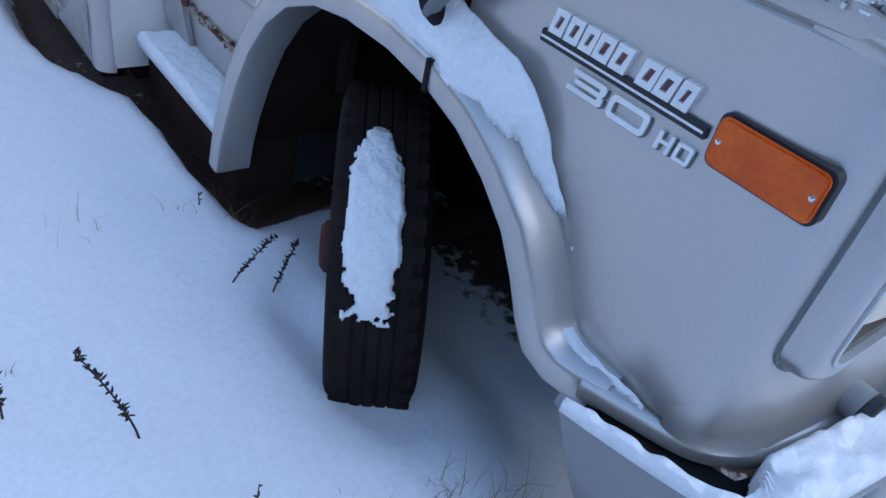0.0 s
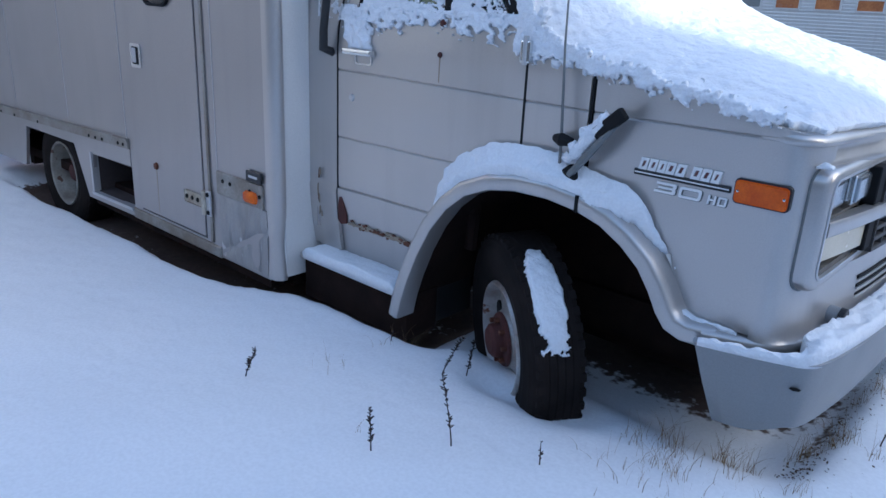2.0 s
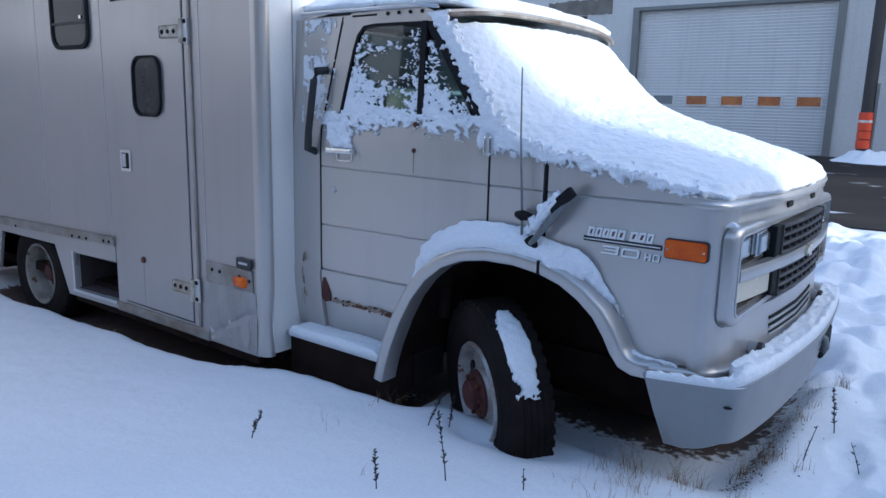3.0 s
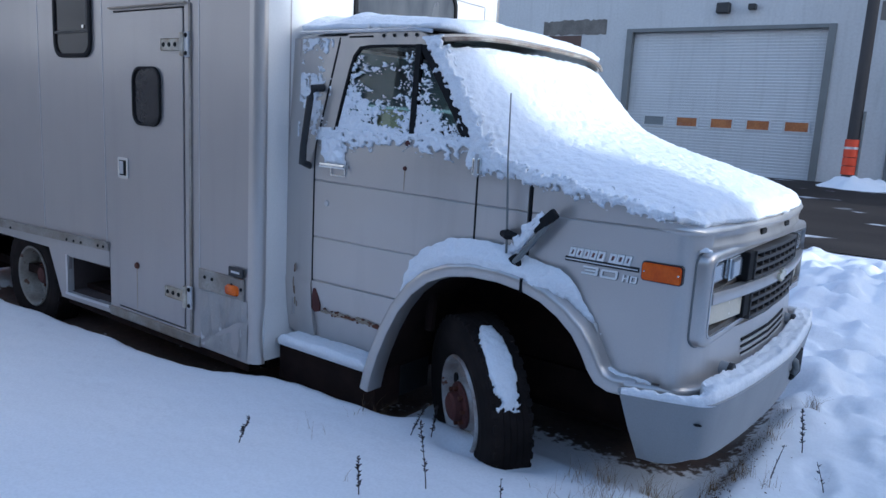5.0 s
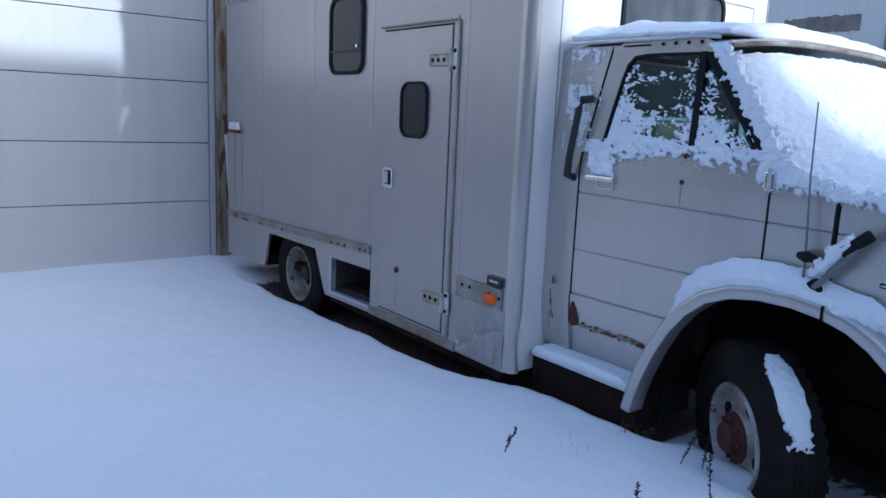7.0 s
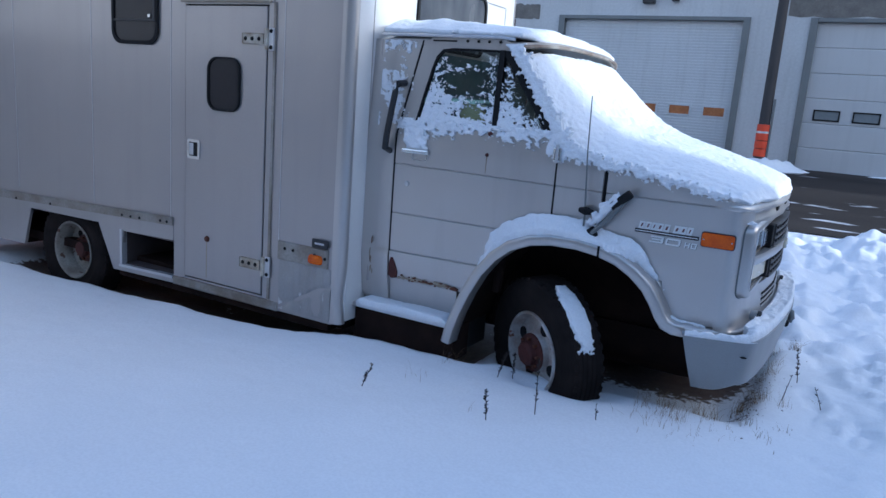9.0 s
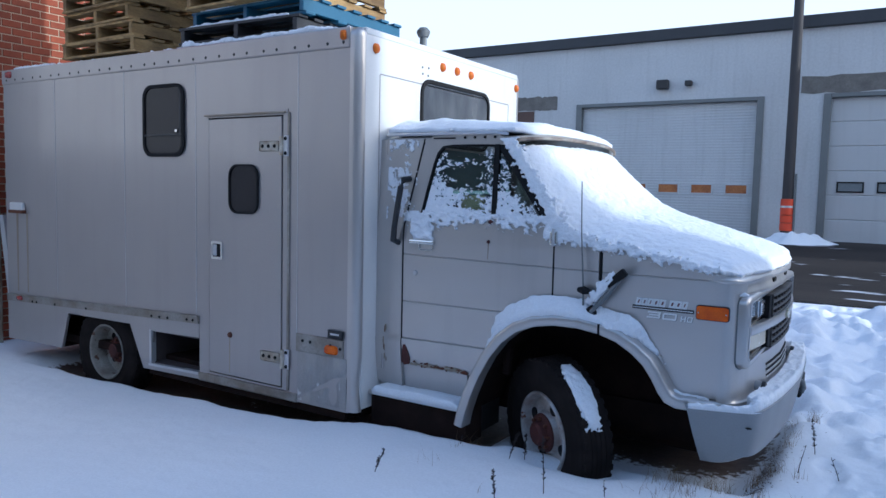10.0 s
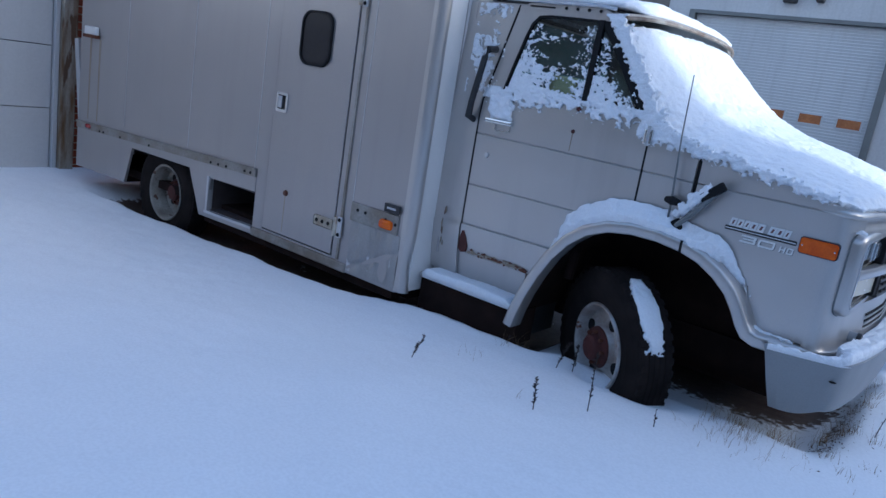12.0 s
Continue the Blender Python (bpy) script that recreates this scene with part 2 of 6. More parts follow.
M_STAIN = material("tan_stained_paint", (0.36, 0.31, 0.24), 0.5, 0.1, second=(0.27, 0.21, 0.15), scale=3, amount=0.8, fine=60, bump=0.05, stretch=(3, 3, 0.6))
M_STRAP = material("grimy_cream_strap", (0.58, 0.54, 0.45), 0.5, 0.2, second=(0.25, 0.17, 0.10), scale=14, amount=0.8, fine=90, bump=0.1, bump_dist=0.001)
M_STAINED = material("grimy_rail_paint", (0.36, 0.345, 0.32), 0.45, 0.4, second=(0.20, 0.16, 0.12), scale=4, amount=0.9, fine=60, bump=0.05, speck=(0.10, 0.07, 0.05), speck_at=0.68, speck_scale=9)
# orange base colour paints in the reflection of sunlit brick
M_PANE = material("painted_reflection_pane", (0.50, 0.20, 0.07), 0.25, second=(0.24, 0.08, 0.03), scale=2.5, amount=0.8, fine=20, bump=0.0)
M_PANEG = material("grey_pane", (0.20, 0.22, 0.23), 0.2, scale=2, amount=0.5, fine=20, bump=0.0)


# ---- mesh helpers ----
def finish(name, bm, mat, parent=None, label="", smooth=False):
    me = bpy.data.meshes.new(name)
    bmesh.ops.recalc_face_normals(bm, faces=bm.faces[:])
    if smooth:
        for f in bm.faces:
            f.smooth = True
    bm.to_mesh(me)
    bm.free()
    if smooth and mat not in (M_SNOW, M_FROST):
        me.set_sharp_from_angle(angle=radians(38))
    me.materials.append(mat)
    ob = new(name, me)
    if parent is not None:
        ob.parent = parent
        ob.matrix_parent_inverse = Matrix.Translation(-parent.location)
    if label:
        ob["label"] = label
    return ob


def part(name, bm, mat, parent, label="", smooth=False):
    return finish(name, bm, mat, parent, label, smooth)


def root(name, at, label, category, group="", kind=""):
    ob = new(name)
    ob.location = at
    ob.empty_display_size = 0.1
    return tagged(ob, label, category, group, kind)


def box(bm, x0, x1, y0, y1, z0, z1, bevel=0.0, seg=1):
    vs = [bm.verts.new((x, y, z)) for x in (x0, x1) for y in (y0, y1) for z in (z0, z1)]
    fs = [bm.faces.new([vs[i] for i in q]) for q in ((0, 1, 3, 2), (4, 6, 7, 5), (0, 4, 5, 1), (2, 3, 7, 6), (0, 2, 6, 4), (1, 5, 7, 3))]
    if bevel:
        es = list({e for f in fs for e in f.edges})
        bmesh.ops.bevel(bm, geom=es, offset=bevel, segments=seg, affect="EDGES", profile=0.6)
    return bm


def boxed(*a, **k):
    return box(bmesh.new(), *a, **k)


def sheet(bm, rows, loop_rows=False, loop_cols=False):
    """Quads over a table of points."""
    v = [[bm.verts.new(p) for p in r] for r in rows]
    nr, nc = len(v), len(v[0])
    for i in range(nr if loop_rows else nr - 1):
        for j in range(nc if loop_cols else nc - 1):
            a, b, c, d = v[i][j], v[i][(j + 1) % nc], v[(i + 1) % nr][(j + 1) % nc], v[(i + 1) % nr][j]
            try:
                bm.faces.new((a, b, c, d))
            except ValueError:
                pass
    return v


def cap(bm, ring):
    bm.faces.new(ring)


def shell(bm, rows, depth):
    """A closed plate: the table of points, the same shifted by depth, and the rim between."""
    d = Vector(depth)
    back = [[Vector(p) + d for p in r] for r in rows]
    f, b = sheet(bm, rows), sheet(bm, back)
    for line_f, line_b in ((f[0], b[0]), (f[-1], b[-1]), ([r[0] for r in f], [r[0] for r in b]), ([r[-1] for r in f], [r[-1] for r in b])):
        for i in range(len(line_f) - 1):
            bm.faces.new((line_f[i], line_f[i + 1], line_b[i + 1], line_b[i]))
    return bm


def prism(bm, outline, axis, a, b, bevel=0.0):
    """An outline in the plane across axis, drawn out from a to b."""
    def at(p, t):
        return (t, p[0], p[1]) if axis == "x" else (p[0], t, p[1]) if axis == "y" else (p[0], p[1], t)
    v0, v1 = [bm.verts.new(at(p, a)) for p in outline], [bm.verts.new(at(p, b)) for p in outline]
    n = len(outline)
    fs = [bm.faces.new(v0), bm.faces.new(v1)]
    for i in range(n):
        fs.append(bm.faces.new((v0[i], v0[(i + 1) % n], v1[(i + 1) % n], v1[i])))
    if bevel:
        bmesh.ops.bevel(bm, geom=list({e for f in fs[:2] for e in f.edges}), offset=bevel, segments=2, affect="EDGES")
    return bm


def ring_plate(bm, outer, inner, axis, a, b):
    """A frame between two outlines with as many points each."""
    def at(p, t):
        return (t, p[0], p[1]) if axis == "x" else (p[0], t, p[1]) if axis == "y" else (p[0], p[1], t)
    rows = [[at(p, a) for p in outer], [at(p, b) for p in outer], [at(p, b) for p in inner], [at(p, a) for p in inner]]
    sheet(bm, rows, loop_rows=True, loop_cols=True)
    return bm


def round_rect(x0, x1, z0, z1, r, n=5):
    pts = []
    for cx, cz, a0 in ((x1 - r, z1 - r, 0), (x0 + r, z1 - r, 90), (x0 + r, z0 + r, 180), (x1 - r, z0 + r, 270)):
        for i in range(n + 1):
            a = radians(a0 + 90 * i / n)
            pts.append((cx + r * math.cos(a), cz + r * math.sin(a)))
    return pts


def tube(bm, pts, r, n=8, ends=True):
    pts = [Vector(p) for p in pts]
    rings = []
    up = Vector((0.31, 0.17, 0.93))
    for i, p in enumerate(pts):
        d = (pts[min(i + 1, len(pts) - 1)] - pts[max(i - 1, 0)]).normalized()
        a = d.cross(up).normalized()
        b = d.cross(a)
        rad = r[i] if isinstance(r, (list, tuple)) else r
        rings.append([p + rad * (math.cos(t) * a + math.sin(t) * b) for t in (2 * math.pi * k / n for k in range(n))])
    v = sheet(bm, rings, loop_cols=True)
    if ends:
        cap(bm, v[0])
        cap(bm, v[-1])
    return bm


def lathe(bm, profile, m=Matrix(), n=32):
    """profile: (radius, along) pairs, turned about the local y axis."""
    rows = [[m @ Vector((r * math.cos(t), y, r * math.sin(t))) for t in (2 * math.pi * k / n for k in range(n))] for r, y in profile]
    return sheet(bm, rows, loop_cols=True)


def lerp(pairs, x):
    if x <= pairs[0][0]:
        return pairs[0][1]
    for (x0, y0), (x1, y1) in zip(pairs, pairs[1:]):
        if x <= x1:
            return y0 + (y1 - y0) * (x - x0) / (x1 - x0)
    return pairs[-1][1]


def smooth(a, b, x):
    t = min(1, max(0, (x - a) / (b - a)))
    return t * t * (3 - 2 * t)


def nz(x, y, z=0.0):
    return noise.noise(Vector((x, y, z)))


def flake_sheet(name, fn, nu, nv, thick, label, ragged=0.08, rough=0.006, keep=None, mat=None, sub=0.02):
    """A thick layer of snow over the surface fn(u, v) -> (point, normal), with a ragged rim. keep(u, v) > 0 where snow lies."""
    bm = bmesh.new()
    top, low, depth = {}, {}, {}
    for i in range(nu + 1):
        for j in range(nv + 1):
            u, v = i / nu, j / nv
            e = min(u, 1 - u, v, 1 - v)
            p, nrm = fn(u, v)
            edge = e + ragged * (nz(p.x * 9, p.y * 9, p.z * 9) * 0.6 + nz(p.x * 26, p.y * 26, p.z * 26 + 7) * 0.4) - ragged * 0.35
            if keep:
                edge = min(edge, keep(u, v, p))
            if edge < 0:
                continue
            d = (thick(u, v) if callable(thick) else thick) * (0.28 + 0.72 * smooth(0, 0.09, edge)) * (1 + 0.25 * nz(p.x * 5, p.y * 5, p.z * 5 + 3)) + rough * nz(p.x * 34, p.y * 34, p.z * 34)
            top[i, j] = bm.verts.new(p + nrm * max(0.004, d))
            low[i, j] = bm.verts.new(p - nrm * sub)
    for i in range(nu):
        for j in range(nv):
            q = ((i, j), (i + 1, j), (i + 1, j + 1), (i, j + 1))
            if all(k in top for k in q):
                bm.faces.new([top[k] for k in q])
                bm.faces.new([low[k] for k in reversed(q)])
    inv = {v: k for k, v in top.items()}
    for e in [e for e in bm.edges if len(e.link_faces) == 1 and e.verts[0] in inv]:
        a, b = (inv[x] for x in e.verts)
        bm.faces.new((top[a], top[b], low[b], low[a]))
    bmesh.ops.delete(bm, geom=[v for v in bm.verts if not v.link_faces], context="VERTS")
    ob = finish(name, bm, mat or M_SNOW, smooth=True)
    return tagged(ob, label, "snow", "", "stuff")


# ---- the setting: ground ----
def lip_y(x):
    """Where the snow breaks off beside the truck."""
    return lerp(((-6.4, -0.02), (-5.6, -0.05), (-5.2, -0.07), (-4.2, -0.08), (-3.4, -0.06), (-2.9, -0.09), (-2.2, -0.12), (-1.75, -0.07), (-1.58, 0.01), (-1.45, 0.08), (-1.1, 0.10), (-0.8, 0.10), (-0.5, 0.07)), x) + 0.02 * nz(x * 3, 1.5) + 0.012 * nz(x * 9, 4.5)


def truck_gap(x, y):
    """How far under the sheltering truck a place lies, 0 to 1."""
    return smooth(-5.55, -5.1, x) * (1 - smooth(-0.95, -0.45, x)) * smooth(lip_y(x) - 0.03, lip_y(x) + 0.11, y) * (1 - smooth(2.15, 2.4, y))


def nose_gap(x, y):
    return smooth(-0.95, -0.45, x) * (1 - smooth(0.70, 0.98, x)) * smooth(0.12, 0.5, y) * (1 - smooth(1.9, 2.2, y))


def litter(x, y):
    """Bare, littered earth round and under the bumper."""
    return math.exp(-((x - 0.86) / 0.07) ** 2 - ((y - 0.75) / 0.5) ** 2)


FOOTPRINTS = [(1.34 + 0.11 * (-1) ** k + 0.05 * k + 0.09 * math.sin(5.1 * k), 0.55 + 0.44 * k + 0.1 * math.sin(3.7 * k), 1.35 + 0.5 * math.sin(2.3 * k)) for k in range(8)]


def ground_z(x, y):
    z = lerp(((-7, -0.11), (-5, -0.075), (-3.5, -0.03), (-2.2, 0.03), (-0.8, 0.09), (0.3, 0.105), (1.2, 0.06), (4, 0.03)), x)
    z += 0.022 * nz(x * 0.7, y * 0.7) + 0.012 * nz(x * 1.9, y * 1.9, 4) + 0.004 * nz(x * 6, y * 6, 9)
    far = smooth(2.2, 4.5, y)
    z = z * (1 - far) - 0.03 * far
    lumps = smooth(1.0, 1.8, y) * smooth(0.4, 1.0, x + 0.12 * y) * (1 - smooth(8.2, 9.0, y)) if x > 0.2 else far * (1 - smooth(8.2, 9.0, y))
    z += lumps * (0.24 * max(0, nz(x * 0.9, y * 0.9, 20)) + 0.17 * max(0, nz(x * 2.3, y * 2.3, 30)) + 0.085 * nz(x * 4.5, y * 4.5, 40) + 0.05 * (0.4 - abs(nz(x * 6.5, y * 6.5, 43))) + 0.022 * nz(x * 12, y * 12, 45))
    z += smooth(0.95, 1.5, x) * (0.018 * nz(x * 3.3, y * 3.3, 50) + 0.016 * nz(x * 8, y * 8, 52) + 0.006 * nz(x * 17, y * 17, 54))
    z += (0.52 + 0.03) * smooth(8.8, 16.6, y)
    g = truck_gap(x, y)
    z = z * (1 - g) - 0.19 * g
    n = nose_gap(x, y)
    z = z * (1 - n) - 0.05 * n
    # hollow blown round the front tyre
    k = min(1.0, 1.5 * math.exp(-((x - 0.05) / 0.24) ** 2 - ((y - 0.17) / 0.17) ** 2))
    z += (0.034 - z) * k
    z -= 0.06 * math.exp(-((x + 0.20) / 0.12) ** 2 - ((y - 0.10) / 0.09) ** 2)
    # footprints
    for fx, fy, fa in FOOTPRINTS:
        if abs(x - fx) < 0.4 and abs(y - fy) < 0.4:
            c, s = math.cos(fa), math.sin(fa)
            a, b = (x - fx) * c + (y - fy) * s, (y - fy) * c - (x - fx) * s
            r = math.hypot(a / 0.15, b / 0.075)
            z += 0.006 * math.exp(-((r - 1.25) / 0.3) ** 2) - 0.018 * (1 - smooth(0.6, 1.3, r)) * (1 + 1.6 * nz(x * 19, y * 19, 60))
    # scuffed patches beside the path
    for cx, cy, rx, ry in ((1.34, 0.62, 0.22, 0.30), (1.40, 0.06, 0.20, 0.14), (1.62, 1.25, 0.25, 0.35)):
        q = ((x - cx) / rx) ** 2 + ((y - cy) / ry) ** 2
        if q < 4:
            z += math.exp(-q * q) * (0.036 * (0.35 - abs(nz(x * 13, y * 9, 70))) + 0.026 * nz(x * 27, y * 21, 72) - 0.012)
    z -= 0.03 * min(1, litter(x, y))
    return z


def steps(a, b, d):
    n = max(1, round((b - a) / d))
    return [a + (b - a) * i / n for i in range(n)]


M_GROUND = material("trodden_snow", (0.86, 0.87, 0.89), 0.62, second=(0.81, 0.83, 0.86), scale=1.6, amount=0.5, fine=75, bump=0.10, bump_dist=0.004, wave=0.012, wave_scale=6)


def earth_into(m):
    """Lets bare earth show through the snow where the mesh says so."""
    n, l = m.node_tree.nodes, m.node_tree.links
    b = n["Principled BSDF"]
    col = b.inputs["Base Color"].links[0].from_socket
    at = n.new("ShaderNodeAttribute")
    at.attribute_name = "bare"
    t = n.new("ShaderNodeTexNoise")
    t.inputs["Scale"].default_value, t.inputs["Detail"].default_value = 26.0, 6.0
    tc = n.new("ShaderNodeTexCoord")
    l.new(tc.outputs["Object"], t.inputs["Vector"])
    add = n.new("ShaderNodeMath")
    l.new(at.outputs["Fac"], add.inputs[0])
    l.new(t.outputs["Fac"], add.inputs[1])
    r = n.new("ShaderNodeMapRange")
    r.inputs["From Min"].default_value, r.inputs["From Max"].default_value = 0.90, 1.06
    l.new(add.outputs["Value"], r.inputs["Value"])
    e = n.new("ShaderNodeMix")
    e.data_type = "RGBA"
    e.inputs["A"].default_value, e.inputs["B"].default_value = (0.030, 0.019, 0.016, 1), (0.15, 0.105, 0.085, 1)
    l.new(t.outputs["Fac"], e.inputs["Factor"])
    x = n.new("ShaderNodeMix")
    x.data_type = "RGBA"
    l.new(r.outputs["Result"], x.inputs["Factor"])
    l.new(col, x.inputs["A"])
    l.new(e.outputs["Result"], x.inputs["B"])
    l.new(x.outputs["Result"], b.inputs["Base Color"])


earth_into(M_GROUND)


def build_ground():
    xs = [-400, -150, -60, -30, -18, -12, -9] + steps(-7.6, -6.2, 0.10) + steps(-6.2, 0.6, 0.036) + steps(0.6, 2.0, 0.026) + steps(2.0, 4.5, 0.09) + [5.2, 6.2, 8, 11, 16, 26, 60, 150, 400]
    ys = [-400, -150, -60, -26, -14, -9, -7] + steps(-6, -2.2, 0.12) + steps(-2.2, 1.4, 0.036) + steps(1.4, 4.0, 0.045) + steps(4.0, 9.6, 0.09) + steps(9.6, 17, 0.6) + [17.2, 19, 26, 60, 150, 400]
    nx, ny = len(xs), len(ys)
    pts = [(x, y, ground_z(x, y)) for x in xs for y in ys]
    faces = [(i * ny + j, (i + 1) * ny + j, (i + 1) * ny + j + 1, i * ny + j + 1) for i in range(nx - 1) for j in range(ny - 1)]
    me = bpy.data.meshes.new("ground")
    me.from_pydata(pts, [], faces)
    bare = me.attributes.new("bare", "FLOAT", "POINT")
    bare.data.foreach_set("value", [min(1.2, max((0.74 + 0.22 * nz(x * 5, y * 5, 3)) * smooth(0.35, 0.85, truck_gap(x, y)), 0.80 * nose_gap(x, y) * smooth(0.42, 0.92, y) * (1 - 0.75 * smooth(0.50, 0.80, x) * (1 - smooth(0.6, 1.1, y))), 0.50 * litter(x, y) - 0.03, 0.36 * math.exp(-((x - 0.60) / 0.15) ** 2 - ((y - 0.24) / 0.13) ** 2) - 0.04)) for x, y, z in pts])
    me.polygons.foreach_set("use_smooth", [True] * len(me.polygons))
    me.materials.append(M_GROUND)
    tagged(new("ground", me), "snow-covered yard with bare earth under the truck", "ground", "", "structure")
    # the cleared road in front of the loading doors
    bm = bmesh.new()
    sheet(bm, [[(x, y + 0.25 * nz(x * 0.7, y * 0.3), ground_z(x, y) + 0.02) for y in (8.9, 9.6, 10.5, 12, 13.5, 15, 16.2, 17.0)] for x in steps(-30, 30.1, 0.8)])
    tagged(finish("road", bm, M_ASPHALT, smooth=True), "dark wet asphalt road with patches of packed snow", "road", "", "structure")


build_ground()


# ---- the setting: white overhead door and brick wall behind the truck ----
WX = -6.59


def build_west():
    wall = finish("wall_west", boxed(WX - 0.36, WX - 0.005, 0.30, 5.6, -0.5, 5.2), M_MORTAR)
    tagged(wall, "red brick wall with pale mortar joints", "wall", "", "structure")
    lintel = finish("wall_west_lintel", boxed(WX - 0.36, WX - 0.01, -5.2, 0.29, 4.35, 5.2), M_BRICK)
    tagged(lintel, "red brick wall above the white overhead door", "wall", "", "structure")
    side = finish("wall_west_south", boxed(WX - 0.36, WX - 0.01, -6.4, -5.2, -0.5, 5.2), M_WALLW)
    tagged(side, "white painted wall beside the overhead door", "wall", "", "structure")
    door = root("door_1", (WX, -2.5, -0.11), "large closed white sectional overhead door", "door", "", "structure")
    edges = [-0.14, 0.514, 1.143, 1.787, 2.42, 3.06, 3.70, 4.34]
    for z0, z1 in zip(edges, edges[1:]):
        bm = bmesh.new()
        box(bm, WX - 0.06, WX, -5.15, 0.085, z0 + 0.004, z1 - 0.004, 0.006, 2)
        part("panel", bm, M_DOORW, door)
    part("backing", boxed(WX - 0.12, WX - 0.055, -5.2, 0.1, -0.2, 4.35), M_SEAL, door, "dark gap behind the panels")
    part("jamb", boxed(WX - 0.06, WX + 0.045, 0.095, 0.142, -0.2, 4.4, 0.004), M_DOORW, door, "white painted jamb strip")
    bm = boxed(WX - 0.06, WX + 0.10, 0.150, 0.292, -0.3, 4.9, 0.012, 2)
    bmesh.ops.subdivide_edges(bm, edges=[e for e in bm.edges if abs(e.verts[0].co.z - e.verts[1].co.z) > 2], cuts=24)
    for v in bm.verts:
        v.co.x += 0.008 * nz(v.co.y * 8, v.co.z * 3)
        v.co.y += 0.006 * nz(v.co.y * 8, v.co.z * 3, 5)
    post = finish("timber_post", bm, M_POST)
    tagged(post, "weathered brown timber post beside the overhead door", "post", "", "structure")
    return wall


WALL_WEST = build_west()


# ---- the setting: building with loading doors, and unseen walls added to shade the yard ----
FY = 17.0


def build_north():
    ZB, ZT = 0.3, 5.86
    d1, d2 = (-6.97, -1.80), (-0.42, 4.75)
    spans = [(-34, d1[0]), (d1[1], d2[0]), (d2[1], 34)]
    bm = bmesh.new()
    for a, b in spans:
        box(bm, a, b, FY, FY + 0.35, ZB - 1.5, ZT)
    for a, b in (d1, d2):
        box(bm, a, b, FY + 0.002, FY + 0.35, 4.22, ZT)
    tagged(finish("wall_north", bm, M_WALLW), "white painted masonry wall of a low warehouse", "wall", "", "structure")
    bm = boxed(-34, 34, FY - 0.16, FY + 9, ZT, ZT + 0.30, 0.01)
    tagged(finish("roof_north", bm, M_FASCIA), "flat warehouse roof with a dark fascia", "roof", "", "structure")
    tagged(finish("wall_north_inside", boxed(-9, 7, FY + 0.8, FY + 1.0, -0.5, 5.8), M_FASCIA), "dark inside of the warehouse", "wall", "", "structure")
    # roller door with ribs
    for nm, (a, b), lab in (("door_2", d1, "closed ribbed roller door with a row of small windows"), ("door_3", d2, "closed pale overhead door with small dark-framed windows")):
        door = root(nm, ((a + b) / 2, FY, 0.55), lab, "door", "", "structure")
        ribs = nm == "door_2"
        fw = 0.17
        part("jamb", boxed(a, a + fw, FY - 0.05, FY + 0.2, 0.35, 4.22, 0.01), M_FRAME, door)
        part("jamb", boxed(b - fw, b, FY - 0.05, FY + 0.2, 0.35, 4.22, 0.01), M_FRAME, door)
        part("head", boxed(a + fw, b - fw, FY - 0.05, FY + 0.2, 4.12, 4.22, 0.01), M_FRAME, door)
        bm = bmesh.new()
        rows, z, k = [], 0.50, 0
        pitch = 0.076 if ribs else 0.61
        while z < 4.10:
            for dz, dy in ((0, 0.0), (0.30, 0.0), (0.45, 0.011 if ribs else 0.0), (0.92, 0.011 if ribs else 0.0), (0.96, 0.0 if ribs else 0.02)):
                rows.append([(a + fw, FY + 0.12 + dy, z + dz * pitch), (b - fw, FY + 0.12 + dy, z + dz * pitch)])
            z += pitch
        shell(bm, rows, (0, 0.05, 0))
        leaf = part("curtain" if ribs else "leaf", bm, M_DOORG if ribs else M_DOORW, door)
        w = 0.60
        if ribs:
            cols = [-2.405 - 0.902 * i for i in range(5)]
        else:
            cols = [0.27 + 0.875 * i for i in range(5)]
        for i, cx in enumerate(cols):
            z0, z1 = (1.66, 1.95) if ribs else (1.77, 2.04)
            bm = bmesh.new()
            ring_plate(bm, [(cx - w / 2, z0), (cx + w / 2, z0), (cx + w / 2, z1), (cx - w / 2, z1)],
                       [(cx - w / 2 + 0.035, z0 + 0.035), (cx + w / 2 - 0.035, z0 + 0.035), (cx + w / 2 - 0.035, z1 - 0.035), (cx - w / 2 + 0.035, z1 - 0.035)], "y", FY + 0.095, FY + 0.14)
            win = part("window", bm, M_DOORG if ribs else M_SEAL, door)
            part("pane", boxed(cx - w / 2 + 0.03, cx + w / 2 - 0.03, FY + 0.112, FY + 0.118, z0 + 0.03, z1 - 0.03),
                 M_PANE if ribs and i < 4 else M_PANEG, win, "pane coloured like a reflection of warm brick" if ribs and i < 4 else "dusty grey pane")
    # mortar patches and lintel
    for nm, (a, b, z0, z1) in (("patch", (-9.6, -7.60, 4.10, 4.50)), ("lintel", (-0.95, 6.0, 4.24, 4.68))):
        bm = bmesh.new()
        top = [(a + (b - a) * i / 24, z1 + 0.05 * nz(i * 1.7, 3, z1)) for i in range(25)]
        bot = [(a + (b - a) * i / 24, z0 + 0.05 * nz(i * 1.3, 8, z1)) for i in range(25)]
        prism(bm, bot + top[::-1], "y", FY - 0.012, FY + 0.01)
        tagged(finish("mortar_" + nm, bm, M_PATCH), "rough patch of bare grey mortar on the white wall", "wall patch", "", "structure")
    # dark doorway under the first patch
    tagged(finish("doorway", boxed(-9.4, -8.35, FY - 0.02, FY + 0.02, 0.4, 4.08), M_BROWN), "dark recessed doorway in the white wall", "doorway", "", "structure")
